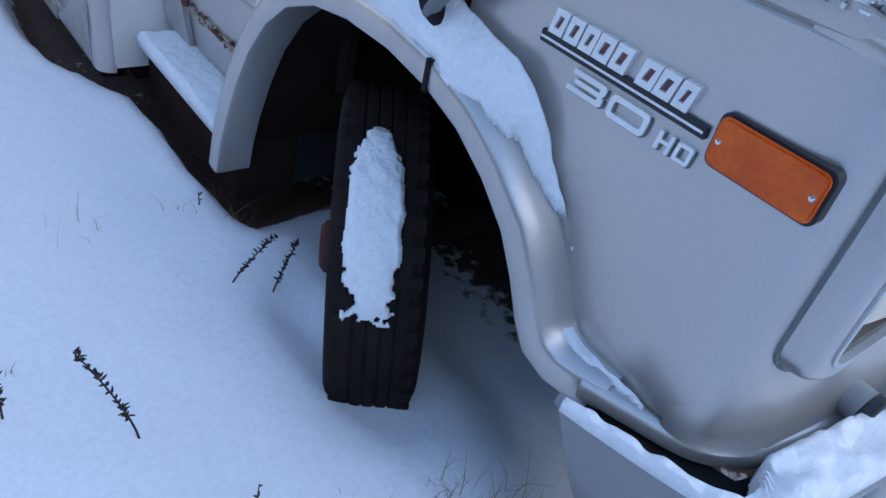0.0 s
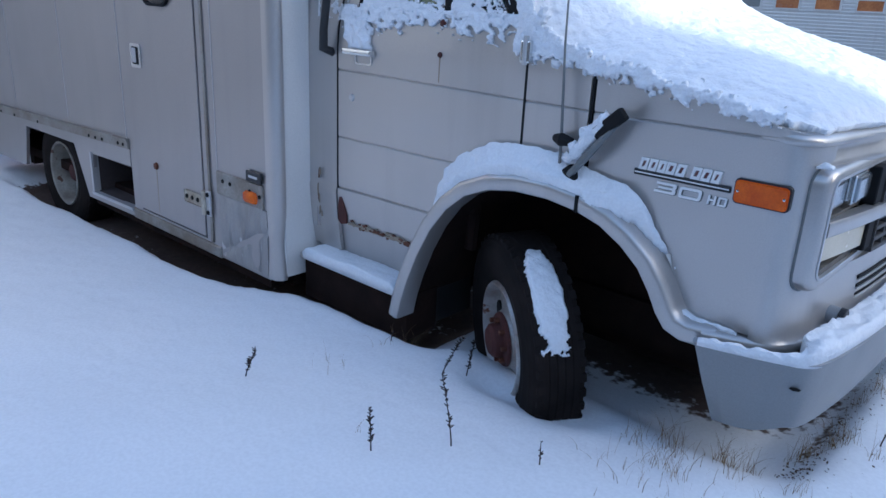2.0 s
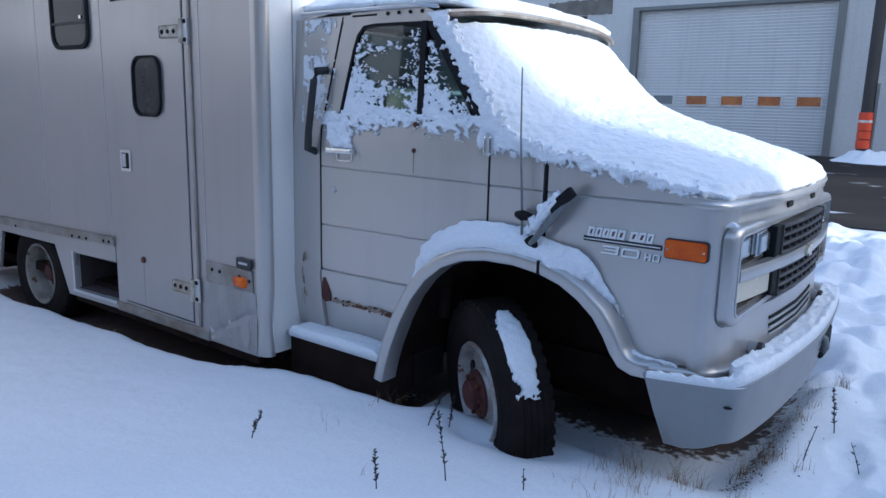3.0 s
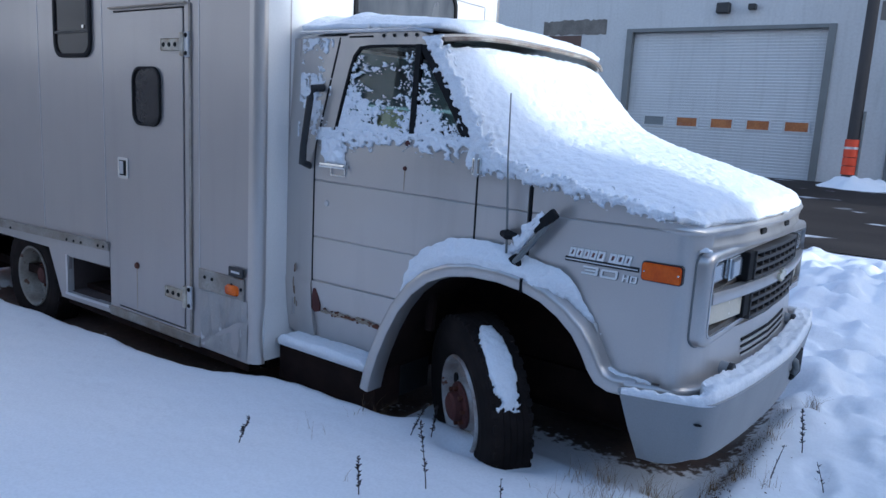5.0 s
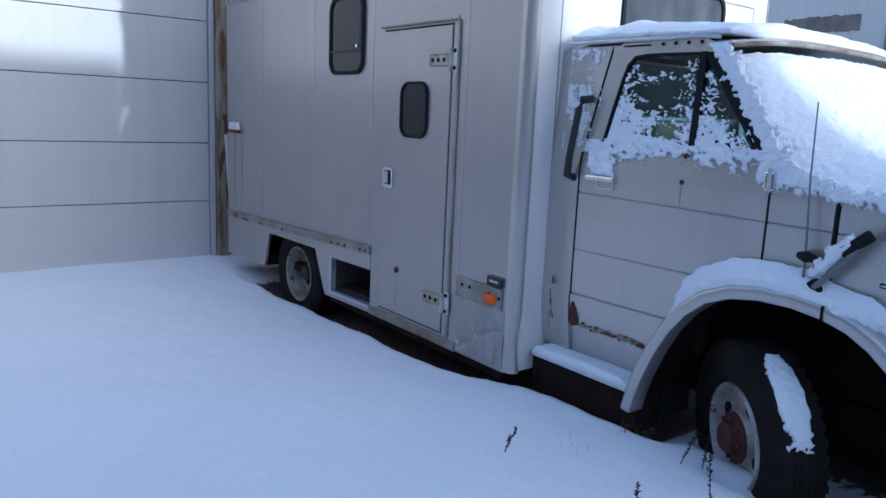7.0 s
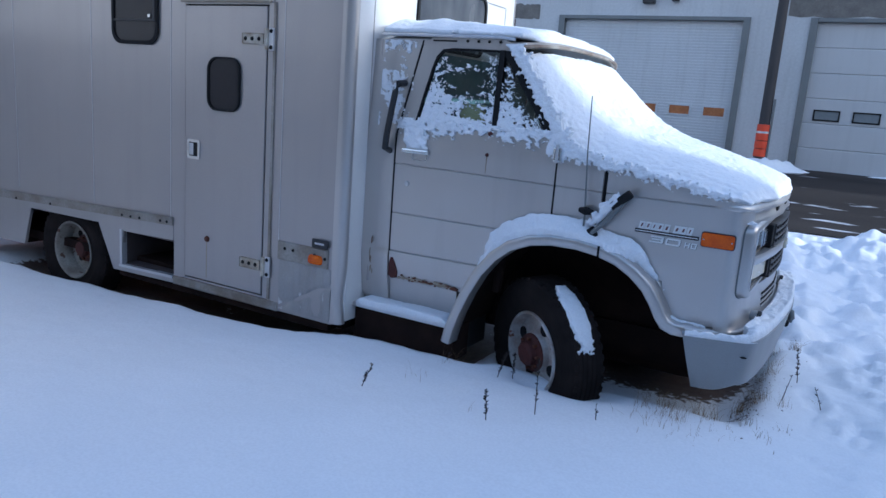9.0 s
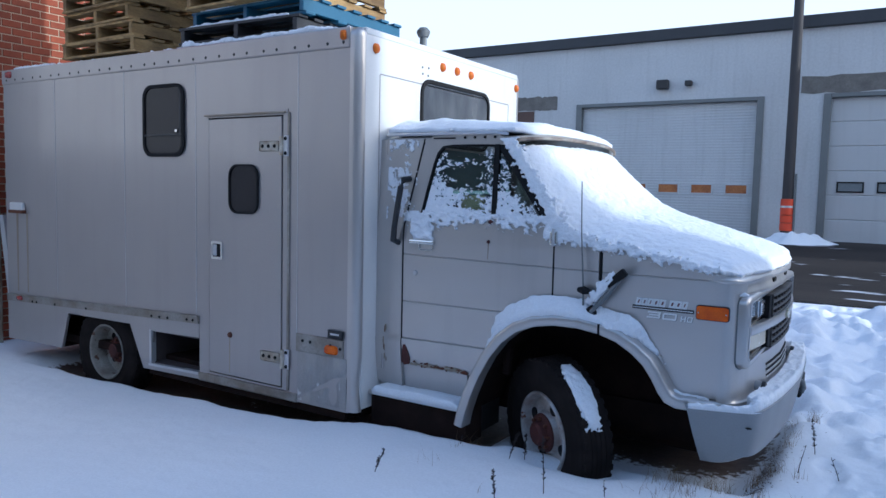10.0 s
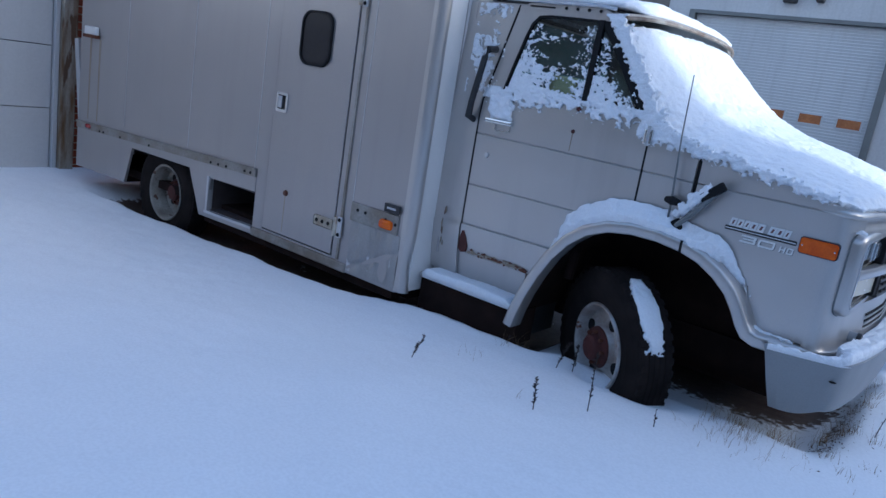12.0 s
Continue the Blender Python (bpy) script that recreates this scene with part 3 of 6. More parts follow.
    for x, s in ((-4.42, 0.16), (-3.72, 0.09)):
        lamp = root("wall_lamp", (x, FY, 4.65), "small dark floodlight on the white wall", "lamp", "wall lamps")
        part("housing", boxed(x - s, x + s, FY - 0.22, FY - 0.03, 4.65 - s * 0.8, 4.65 + s * 0.8, 0.02), M_BLACK, lamp)
        part("bracket", boxed(x - 0.03, x + 0.03, FY - 0.05, FY + 0.001, 4.60, 4.70), M_BLACK, lamp)
    # unseen stepped wall across the head of the yard, added to cast shade
    bm = boxed(9.0, 9.4, -30, 2.175, -0.5, 7.10)
    prism(bm, [(2.175, -0.5), (2.24, -0.5), (2.24, 5.53), (2.175, 5.50)], "x", 9.0, 9.4)
    tagged(finish("wall_east", bm, M_WALLW), "unseen white stepped wall added to shade the yard", "wall", "", "structure")
    # unseen wall, added to cut sky light on the truck's near side
    bm = boxed(-20, 9.0, -12.4, -12.0, -0.5, 6.5)
    tagged(finish("wall_south", bm, M_PATCH), "unseen grey wall added to hold back the southern sky light", "wall", "", "structure")
    # unseen low wall, added to keep the sun off the truck's lower front
    bm = boxed(9.0, 9.4, 2.24, 8.5, -0.5, 3.80)
    tagged(finish("wall_east_low", bm, M_WALLW), "unseen low white wall added to shade bumper and nose", "wall", "", "structure")


build_north()


def build_utility_pole():
    px, py = -1.0, 16.1
    pole = root("utility_pole", (px, py, 0.45), "tall grey timber utility pole with an orange marker sleeve", "utility pole")
    bm = bmesh.new()
    tube(bm, [(px + 0.01 * nz(i, 2), py, 0.3 + i * 0.75) for i in range(13)], [0.135 - 0.003 * i for i in range(13)], 14)
    part("shaft", bm, M_POLE, pole, smooth=True)
    for z0, z1, mt in ((0.80, 0.99, M_ORANGE), (1.0, 1.18, M_ORANGE), (1.19, 1.37, M_ORANGE), (1.41, 1.58, M_ORANGE)):
        bm = bmesh.new()
        lathe(bm, [(0.13, 0), (0.155, 0.004), (0.155, z1 - z0 - 0.004), (0.13, z1 - z0)], pose(px, py, z0, 90, 0, 0), 18)
        part("sleeve", bm, mt, pole, "bright orange reflective sleeve", True)
    bm = bmesh.new()
    lathe(bm, [(0.158, 0), (0.158, 0.05)], pose(px, py, 1.365, 90, 0, 0), 18)
    part("band", bm, M_ALU, pole, "pale reflective band", True)
    part("conduit", tube(bmesh.new(), [(px + 0.17, py - 0.05, 0.5), (px + 0.165, py - 0.05, 2.2)], 0.03, 8), M_FRAME, pole)
    bm = bmesh.new()
    tube(bm, [(px - 0.1, py - 0.1, 6.85), (px - 0.3, py - 0.25, 6.95)], 0.02, 6)
    box(bm, px - 0.42, px - 0.26, py - 0.34, py - 0.2, 6.86, 7.0, 0.02)
    part("fitting", bm, M_FRAME, pole)


build_utility_pole()


def build_snow_mound(name, cx, cy, rx, ry, h, seed, label):
    bm = bmesh.new()
    rows = []
    for i in range(13):
        r = i / 12
        row = []
        for k in range(36):
            a = 2 * math.pi * k / 36
            rr = r * (1 + 0.18 * nz(math.cos(a) * 2 + seed, math.sin(a) * 2))
            x, y = cx + rx * rr * math.cos(a), cy + ry * rr * math.sin(a)
            row.append((x, y, ground_z(x, y) - 0.03 + h * (1 - smooth(0, 1, r)) * (1 + 0.6 * nz(x * 1.8, y * 1.8, seed)) + h * 0.45 * (1 - r) * nz(x * 5, y * 5, seed)))
        rows.append(row)
    sheet(bm, rows, loop_cols=True)
    return tagged(finish(name, bm, M_SNOW, smooth=True), label, "snow", "", "stuff")


build_snow_mound("snow_mound", -0.75, 15.9, 1.15, 0.7, 0.34, 3, "heap of ploughed snow round the foot of the pole")
build_snow_mound("snow_mound", 2.2, 16.6, 1.6, 0.35, 0.10, 8, "low ridge of snow along the loading door")


# ---- the truck ----
TRUCK = root("box_truck", (-2.5, 1.12, -0.16), "old silver box truck with a snow-covered van cab, parked in snow", "truck")
YC = 1.125                      # the truck's long axis


def mirror_y(y):
    return 2 * YC - y


# cargo box
BX0, BX1, BY0, BY1, BZ0, BZ1 = -5.80, -1.505, 0.0, 2.25, 0.115, 2.63


def build_cargo_box():
    # plain walls with their openings behind; the near wall is panelled
    ARCH = [(-4.90, 0.10), (-4.79, 0.435), (-3.90, 0.435), (-3.70, 0.10)]
    bm = bmesh.new()
    # near wall: upper sheet, then skirt pieces round arch and opening
    box(bm, BX0, -2.955, BY0, BY0 + 0.05, 0.46, 2.60)
    box(bm, -2.125, -1.575, BY0, BY0 + 0.05, 0.115, 2.60)
    box(bm, -2.955, -2.125, BY0, BY0 + 0.05, 2.135, 2.60)
    box(bm, -3.042, -2.957, BY0, BY0 + 0.05, 0.115, 0.46)
    body = part("near_wall", bm, M_BOX, TRUCK, "flat silver-grey aluminium side sheets")
    bm = bmesh.new()
    prism(bm, [(BX0, 0.085), (-4.90, 0.11), (-4.79, 0.435), (-3.90, 0.445), (-3.725, 0.10), (-3.045, 0.115), (-3.045, 0.165), (-3.62, 0.15), (-3.60, 0.42), (-3.045, 0.435), (-3.045, 0.57), (BX0, 0.50)][::-1], "y", BY0 - 0.004, BY0 + 0.02)
    part("skirt", bm, M_BOX, body, "lower skirt cut away round the wheel and a storage opening")
    # storage opening
    bm = bmesh.new()
    for a, b, c, d in ((-3.63, -3.04, 0.14, 0.165), (-3.63, -3.04, 0.415, 0.43), (-3.64, -3.615, 0.14, 0.43), (-3.055, -3.04, 0.14, 0.43)):
        box(bm, a, b, 0.02, 0.5, c, d)
    box(bm, -3.63, -3.04, 0.5, 0.52, 0.14, 0.43)
    part("storage_bay", bm, M_BAY, body, "dark empty storage bay")
    # bottom and rub rails with bolts
    bm = bmesh.new()
    prism(bm, [(BX0, 0.455), (-3.045, 0.545), (-3.045, 0.60), (BX0, 0.515)], "y", BY0 - 0.016, BY0 + 0.004, 0.003)
    part("rub_rail", bm, M_STAINED, body)
    bm = bmesh.new()
    prism(bm, [(BX0, 0.512), (-3.045, 0.596), (-3.045, 0.608), (BX0, 0.524)], "y", BY0 - 0.026, BY0 + 0.004, 0.003)
    part("rail_lip", bm, M_STAINED, body, "stained lip along the top of the rail")
    for a, b in (((-3.645, 0.135), (-3.045, 0.150)), ((-3.632, 0.16), (-3.607, 0.43))):
        bm = bmesh.new()
        prism(bm, [(a[0], a[1]), (b[0], a[1] if b[0] - a[0] < 0.1 else b[1]), (b[0], b[1] if b[0] - a[0] < 0.1 else b[1] + 0.02), (a[0], b[1] if b[0] - a[0] < 0.1 else a[1] + 0.02)], "y", BY0 - 0.016, BY0 + 0.03)
        part("bay_edge", bm, M_ALU, body)
    bm = bmesh.new()
    box(bm, -2.035, -1.615, -0.012, 0.004, 0.475, 0.60, 0.004)
    part("rub_rail", bm, M_STAINED, body)
    part("sill", boxed(-3.05, -2.03, -0.010, 0.05, 0.108, 0.172, 0.006), M_STAINED, body)
    part("bottom_rail", boxed(-3.70, -1.62, 0.03, 0.12, 0.05, 0.12, 0.004), M_UNDER, body)
    # seams: thin proud cover strips
    for x in (-4.95, -3.95, -3.075, -2.035):
        part("seam_strip", boxed(x - 0.0025, x + 0.0025, -0.003, 0.004, 0.60, 2.54), M_ALU, body)
    # patched and dented front lower panel
    bm = bmesh.new()
    rows = []
    for i in range(25):
        x = -2.02 + 0.435 * i / 24
        rows.append([])
        for j in range(21):
            z = 0.135 + 0.34 * j / 20
            d = 0.012 * math.exp(-(((x + 1.70) / 0.06) ** 2 + ((z - 0.22) / 0.10) ** 2)) + 0.01 * math.exp(-(((z - 0.26 - 0.5 * (x + 1.8)) / 0.02) ** 2)) - 0.006 * nz(x * 9, z * 7)
            rows[-1].append((x, -0.008 + d, z))
    shell(bm, rows, (0, 0.014, 0))
    part("lower_panel", bm, M_SCRAPE, body, "dented lower corner panel", True)
    # far wall, rear, roof, floor
    part("far_wall", boxed(BX0, -1.58, BY1 - 0.05, BY1, 0.115, 2.60), M_BOX, TRUCK)
    part("rear_wall", boxed(BX0, BX0 + 0.05, 0.05, BY1 - 0.05, 0.115, 2.60), M_BOX, TRUCK)
    part("roof", boxed(BX0, -1.575, 0.02, BY1 - 0.02, 2.602, 2.63, 0.006), M_ALU, TRUCK)
    part("floor", boxed(BX0 + 0.05, -1.56, 0.13, BY1 - 0.12, 0.13, 0.20), M_UNDER, TRUCK)
    # front wall round its window opening
    bm = bmesh.new()
    box(bm, BX1 - 0.05, BX1, 0.048, 0.70, 0.14, 2.60)
    box(bm, BX1 - 0.05, BX1, 1.67, 2.202, 0.14, 2.60)
    box(bm, BX1 - 0.05, BX1, 0.70, 1.67, 2.365, 2.60)
    box(bm, BX1 - 0.05, BX1, 0.70, 1.67, 0.14, 1.97)
    bmesh.ops.remove_doubles(bm, verts=bm.verts, dist=0.0005)
    fw = part("front_wall", bm, M_FRONT, TRUCK, "flat front wall above the cab, paint lightened as if sunlit")
    part("inner_lining", boxed(BX1 - 0.09, BX1 - 0.06, 0.15, 2.10, 0.3, 2.55), M_SEAT, fw)
    bm = bmesh.new()
    ring_plate(bm, round_rect(0.680, 1.690, 1.925, 2.400, 0.11, 6), round_rect(0.706, 1.664, 1.951, 2.374, 0.09, 6), "x", BX1 - 0.03, BX1 + 0.014)
    part("window_seal", bm, M_SEAL, fw, "black rubber window surround")
    bm = bmesh.new()
    prism(bm, round_rect(0.695, 1.675, 1.94, 2.385, 0.09, 6), "x", BX1 - 0.012, BX1 + 0.002)
    part("window", bm, M_DUSTY, fw, "dusty dark glass window")
    # faint pressed outline on the front wall, and old screw holes
    for a in (0.205, 2.04):
        part("seam_strip", boxed(BX1 - 0.001, BX1 + 0.002, a - 0.004, a + 0.004, 0.6, 2.352), M_BOX, fw)
    part("seam_strip", boxed(BX1 - 0.001, BX1 + 0.002, 0.210, 2.035, 2.352, 2.360), M_BOX, fw)
    for hy, hz in ((0.70, 2.475), (0.78, 2.48), (0.705, 2.43), (0.775, 2.425)):
        bm = bmesh.new()
        tube(bm, [(BX1 - 0.004, hy, hz), (BX1 + 0.004, hy, hz)], 0.009, 8)
        part("screw_hole", bm, M_FRAME, fw)
    # rounded corner posts
    for side in (0, 1):
        bm = bmesh.new()
        rows = []
        for z in (0.125, 0.14, 0.20, 0.26, 0.31, 0.36, 0.42, 0.5, 0.6, 1.2, 1.8, 2.3, 2.57, 2.60, 2.622, 2.63):
            sh = 0 if z < 2.58 else (0.004, 0.02, 0.045)[(2.60, 2.622, 2.63).index(z)]
            ring = [(-1.583, -0.008 + sh), (-1.552, -0.008 + sh)]
            for k in range(9):
                a = radians(-90 + 90 * k / 8)
                r = max(0.004, 0.052 - sh)
                ring.append((-1.552 + r * math.cos(a), 0.044 + r * math.sin(a)))
            ring += [(-1.500 - sh, 0.050), (-1.54, 0.050), (-1.54, 0.046), (-1.583, 0.046)]
            # the foot of the post is knocked in
            k = 0.02 * math.exp(-((z - 0.30) / 0.12) ** 2)
            ring = [(x - k * smooth(-1.56, -1.50, x), y + 0.3 * k) for x, y in ring]
            rows.append([(x, y if side == 0 else mirror_y(y), z) for x, y in ring])
        v = sheet(bm, rows, loop_cols=True)
        cap(bm, v[0])
        cap(bm, v[-1])
        part("corner_post", bm, M_PAINT, TRUCK, "rounded silver corner post", True)
    # top rail with rivets
    for y0, y1 in ((-0.012, 0.05), (BY1 - 0.05, BY1 + 0.012)):
        rail = part("top_rail", boxed(BX0 - 0.01, -1.583, y0, y1, 2.50, 2.632, 0.012, 2), M_BOX, TRUCK)
        if y0 < 0:
            for i in range(29):
                x = -5.72 + i * 0.146 + 0.012 * math.sin(9.1 * i)
                bm = bmesh.new()
                lathe(bm, [(0.0, -0.004), (0.009, -0.003), (0.0115, 0.0)], pose(0, 0, 0), 8)
                rv = part("rivet", bm, M_BLACK, rail)
                rv.location = (x, -0.0125, 2.535)
    # top edge shares the front wall's sun-lightened paint
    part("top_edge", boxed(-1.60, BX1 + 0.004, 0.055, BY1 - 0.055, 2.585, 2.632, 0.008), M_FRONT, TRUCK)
    # rear bumper arm seen beyond the corner
    bm = bmesh.new()
    prism(bm, [(-6.06, 1.26), (-5.99, 1.27), (-5.83, 0.5), (-5.81, 0.18), (-5.90, 0.18), (-5.93, 0.5)], "y", 0.06, 0.10)
    part("tail_lift_plate", bm, M_ALU, TRUCK, "folded metal plate at the tail")
    return body


BOX = build_cargo_box()


def window_with_seal(parent, x0, x1, z0, z1, r, y, seal=0.035, slider=False):
    bm = bmesh.new()
    ring_plate(bm, round_rect(x0, x1, z0, z1, r), round_rect(x0 + seal, x1 - seal, z0 + seal, z1 - seal, r - seal * 0.7), "y", y - 0.016, y + 0.01)
    w = part("window", bm, M_SEAL, parent, "rounded window with a black frame")
    bm = bmesh.new()
    prism(bm, round_rect(x0 + 0.01, x1 - 0.01, z0 + 0.01, z1 - 0.01, r - 0.01), "y", y - 0.006, y - 0.001)
    part("pane", bm, M_TINT, w, "dark tinted glass")
    if slider:
        zs = z0 + (z1 - z0) * 0.30
        part("slider_bar", boxed(x0 + seal, x1 - seal, y - 0.016, y - 0.006, zs - 0.008, zs + 0.008), M_BLACK, w)
        part("slider_edge", boxed(x1 - seal - 0.03, x1 - seal - 0.005, y - 0.014, y - 0.006, zs, z1 - seal - 0.02), M_BLACK, w)
        part("catch", boxed(x1 - 0.10, x1 - 0.075, y - 0.018, y - 0.006, zs + 0.02, zs + 0.04), M_CHROME, w)
    return w


window_with_seal(BOX, -3.69, -3.195, 1.815, 2.372, 0.10, -0.001, 0.026, True)


def hinge(parent, x, z, tilt=0.0):
    """A strap hinge: leaf on the door with three bolts, knuckle, and plate on the post."""
    bm = bmesh.new()
    box(bm, x - 0.215, x - 0.03, -0.022, -0.012, z - 0.035, z + 0.035, 0.012, 2)
    h = part("hinge", bm, M_STRAP, parent, "pale painted strap hinge")
    part("plate", boxed(x + 0.012, x + 0.055, -0.022, -0.008, z - 0.07, z + 0.07, 0.003), M_ALU, h)
    part("knuckle", tube(bmesh.new(), [(x, -0.024, z - 0.065), (x, -0.024, z + 0.065)], 0.016, 10), M_STRAP, h, "", True)
    for bx, bz in ((x - 0.185, z), (x - 0.128, z), (x - 0.070, z), (x + 0.034, z + 0.05), (x + 0.034, z - 0.05)):
        bm = bmesh.new()
        lathe(bm, [(0, -0.008), (0.011, -0.006), (0.014, 0)], pose(bx, -0.022, bz), 8)
        part("bolt", bm, M_SEAL, h)


def build_side_door():
    x0, x1, z0, z1 = -2.922, -2.166, 0.190, 2.095
    door = part("side_door", boxed(x0 + 0.006, x1 - 0.011, -0.012, 0.03, z0 + 0.010, z1 - 0.010, 0.003), M_BOX, TRUCK, "closed silver side door with rust streaks")
    bm = bmesh.new()
    ring_plate(bm, [(x0 - 0.032, z0 - 0.012), (x1 + 0.040, z0 - 0.012), (x1 + 0.040, z1 + 0.039), (x0 - 0.032, z1 + 0.039)], [(x0, z0), (x1, z0), (x1, z1), (x0, z1)], "y", -0.006, 0.05)
    part("door_frame", bm, M_BOX, door)
    part("frame_gap", boxed(x0 - 0.001, x1 + 0.001, 0.02, 0.028, z0 - 0.001, z1 + 0.001), M_SEAL, door)
    part("drip_strip", boxed(x0 - 0.03, x1 + 0.028, -0.030, -0.004, z1 + 0.010, z1 + 0.022, 0.004), M_STAIN, door)
    part("post_strip", boxed(-2.126, -2.104, -0.010, 0.0, 0.18, 2.11, 0.003), M_STAINED, door, "discoloured hinge post")
    window_with_seal(door, -2.69, -2.392, 1.402, 1.757, 0.085, -0.013, 0.014)
    hinge(door, -2.165, 1.882)
    hinge(door, -2.150, 0.402)
    bm = bmesh.new()
    ring_plate(bm, round_rect(-2.885, -2.765, 1.055, 1.190, 0.016), round_rect(-2.868, -2.785, 1.075, 1.172, 0.006), "y", -0.020, -0.010)
    latch = part("latch", bm, M_CHROME, door, "recessed chrome paddle latch")
    part("recess", boxed(-2.872, -2.780, -0.0135, -0.0125, 1.07, 1.176), M_SEAL, latch)
    part("paddle", boxed(-2.868, -2.828, -0.019, -0.0135, 1.082, 1.165, 0.003), M_ALU, latch)
    bm = bmesh.new()
    lathe(bm, [(0, -0.014), (0.018, -0.012), (0.022, 0)], pose(-2.688, -0.012, 0.505), 14)
    part("lock_plug", bm, M_RUST, door, "rusted round lock plug")
    rows = [[(-2.694 + dx, -0.0128, 0.49 - 0.27 * i / 6) for dx in (-0.004, 0.006 - 0.0005 * i)] for i in range(7)]
    bm = bmesh.new()
    shell(bm, rows, (0, 0.0006, 0))
    part("rust_streak", bm, M_STAIN, door, "brown run-off streak")


build_side_door()


def small_lens(parent, name, x, y, z, rx, rz, mat, axis="y", label=""):
    bm = bmesh.new()
    prof = [(0.0, -0.026), (0.5, -0.024), (0.85, -0.016), (1.0, 0.0)]
    rows = []
    for f, d in prof:
        ring = []
        for k in range(20):
            a = 2 * math.pi * k / 20
            c, s = math.cos(a), math.sin(a)
            e = 0.55 if axis == "y" else 1.0
            c, s = math.copysign(abs(c) ** e, c), math.copysign(abs(s) ** e, s)
            ring.append((x + f * rx * c, y + d, z + f * rz * s) if axis == "y" else (x - d, y + f * rx * c, z + f * rz * s))
        rows.append(ring)
    sheet(bm, rows, loop_cols=True)
    return part(name, bm, mat, parent, label, True)


small_lens(BOX, "marker_lamp", -1.712, -0.012, 0.524, 0.058, 0.032, M_AMBER, "y", "oval amber side marker lamp")
small_lens(BOX, "marker_lamp", -5.565, -0.016, 0.498, 0.045, 0.022, M_RED, "y", "small red side marker lamp")
small_lens(TRUCK, "clearance_lamp", -5.68, -0.012, 2.585, 0.05, 0.032, M_RED, "y", "red corner clearance lamp")
small_lens(TRUCK, "clearance_lamp", -1.635, -0.012, 2.580, 0.022, 0.032, M_LENS, "y", "amber corner clearance lamp")
for yy in (0.155, 0.965, 1.170, 1.380, 2.175):
    small_lens(TRUCK, "clearance_lamp", BX1, yy, 2.513, 0.032, 0.034, M_LENS, "x", "round amber clearance lamp")
part("plate", boxed(-1.742, -1.612, -0.020, -0.006, 0.605, 0.660, 0.004), M_BLACK, BOX, "small dark rating plate")
part("plate_print", boxed(-1.715, -1.64, -0.0215, -0.019, 0.628, 0.640), M_ALU, BOX)
bm = bmesh.new()
box(bm, -5.675, -5.46, -0.04, -0.002, 1.325, 1.402, 0.015, 2)
rl = part("scene_lamp", bm, M_BRIGHT, TRUCK, "small clear side lamp in a rusty rim")
part("rim", boxed(-5.685, -5.45, -0.045, -0.001, 1.300, 1.330, 0.004), M_RUST, rl)
for dx in (0.03, 0.20):
    bm = bmesh.new()
    shell(bm, [[(-5.655 + dx + e, -0.0015, 1.30 - 0.74 * i / 8) for e in (0, 0.035 - 0.002 * i)] for i in range(9)], (0, 0.001, 0))
    part("rust_streak", bm, M_STAIN, rl, "tan run-off streak")
for i, (bx, bz) in enumerate([(-1.97, 0.555), (-1.90, 0.553), (-1.72, 0.553), (-1.635, 0.54), (-3.17, 0.565), (-3.10, 0.567), (-3.60, 0.545), (-3.50, 0.548), (-3.40, 0.552), (-5.35, 0.485), (-5.28, 0.487), (-4.98, 0.495), (-4.5, 0.51)]):
    bm = bmesh.new()
    lathe(bm, [(0, -0.006), (0.009, -0.005), (0.011, 0)], pose(bx, -0.0165 if bx < -2.5 else -0.0125, bz), 8)
    part("bolt", bm, M_SEAL, BOX)


# ---- cab ----
CY = 0.20                       # the near side of the cab


def side_y(z):
    if z > 1.28:
        return CY + 0.055 * (z - 1.28)
    return CY + 0.045 * max(0.0, (0.72 - z) / 0.45) ** 2


OPEN = [(-0.755, 0.15), (-0.735, 0.24), (-0.70, 0.35), (-0.645, 0.48), (-0.58, 0.59), (-0.50, 0.69), (-0.41, 0.765), (-0.30, 0.812), (-0.18, 0.832), (-0.04, 0.833), (0.085, 0.815), (0.18, 0.785),
        (0.265, 0.735), (0.335, 0.675), (0.382, 0.61), (0.418, 0.55), (0.455, 0.508), (0.51, 0.487), (0.56, 0.484), (0.61, 0.484)]


OPEN = [(x, z + 0.019 * smooth(0.42, 0.66, z)) for x, z in OPEN]


def offset_line(pts, d):
    out = []
    for i, p in enumerate(pts):
        a, b = Vector(pts[max(i - 1, 0)]), Vector(pts[min(i + 1, len(pts) - 1)])
        t = (b - a).normalized()
        out.append((p[0] - t.y * d, p[1] + t.x * d))
    return out


def rounded(pts, k=5):
    """A smooth line through the points, k steps to a stretch."""
    out = []
    for i in range(len(pts) - 1):
        p = [Vector(pts[min(max(i + d, 0), len(pts) - 1)]) for d in (-1, 0, 1, 2)]
        for j in range(k):
            t = j / k
            out.append(tuple(0.5 * (2 * p[1] + (p[2] - p[0]) * t + (2 * p[0] - 5 * p[1] + 4 * p[2] - p[3]) * t * t + (3 * p[1] - p[0] - 3 * p[2] + p[3]) * t ** 3)))
    return out + [tuple(pts[-1])]


# plan of the nose from the near side round the corner to the middle
NOSE_HALF = rounded([(0.56, 0.20), (0.62, 0.2002), (0.68, 0.2015), (0.726, 0.208), (0.756, 0.228), (0.775, 0.262), (0.788, 0.305), (0.801, 0.37), (0.818, 0.50), (0.852, 0.80), (0.868, YC)], 5)
NOSE_PLAN = NOSE_HALF + [(x, mirror_y(y)) for x, y in reversed(NOSE_HALF[:-1])]


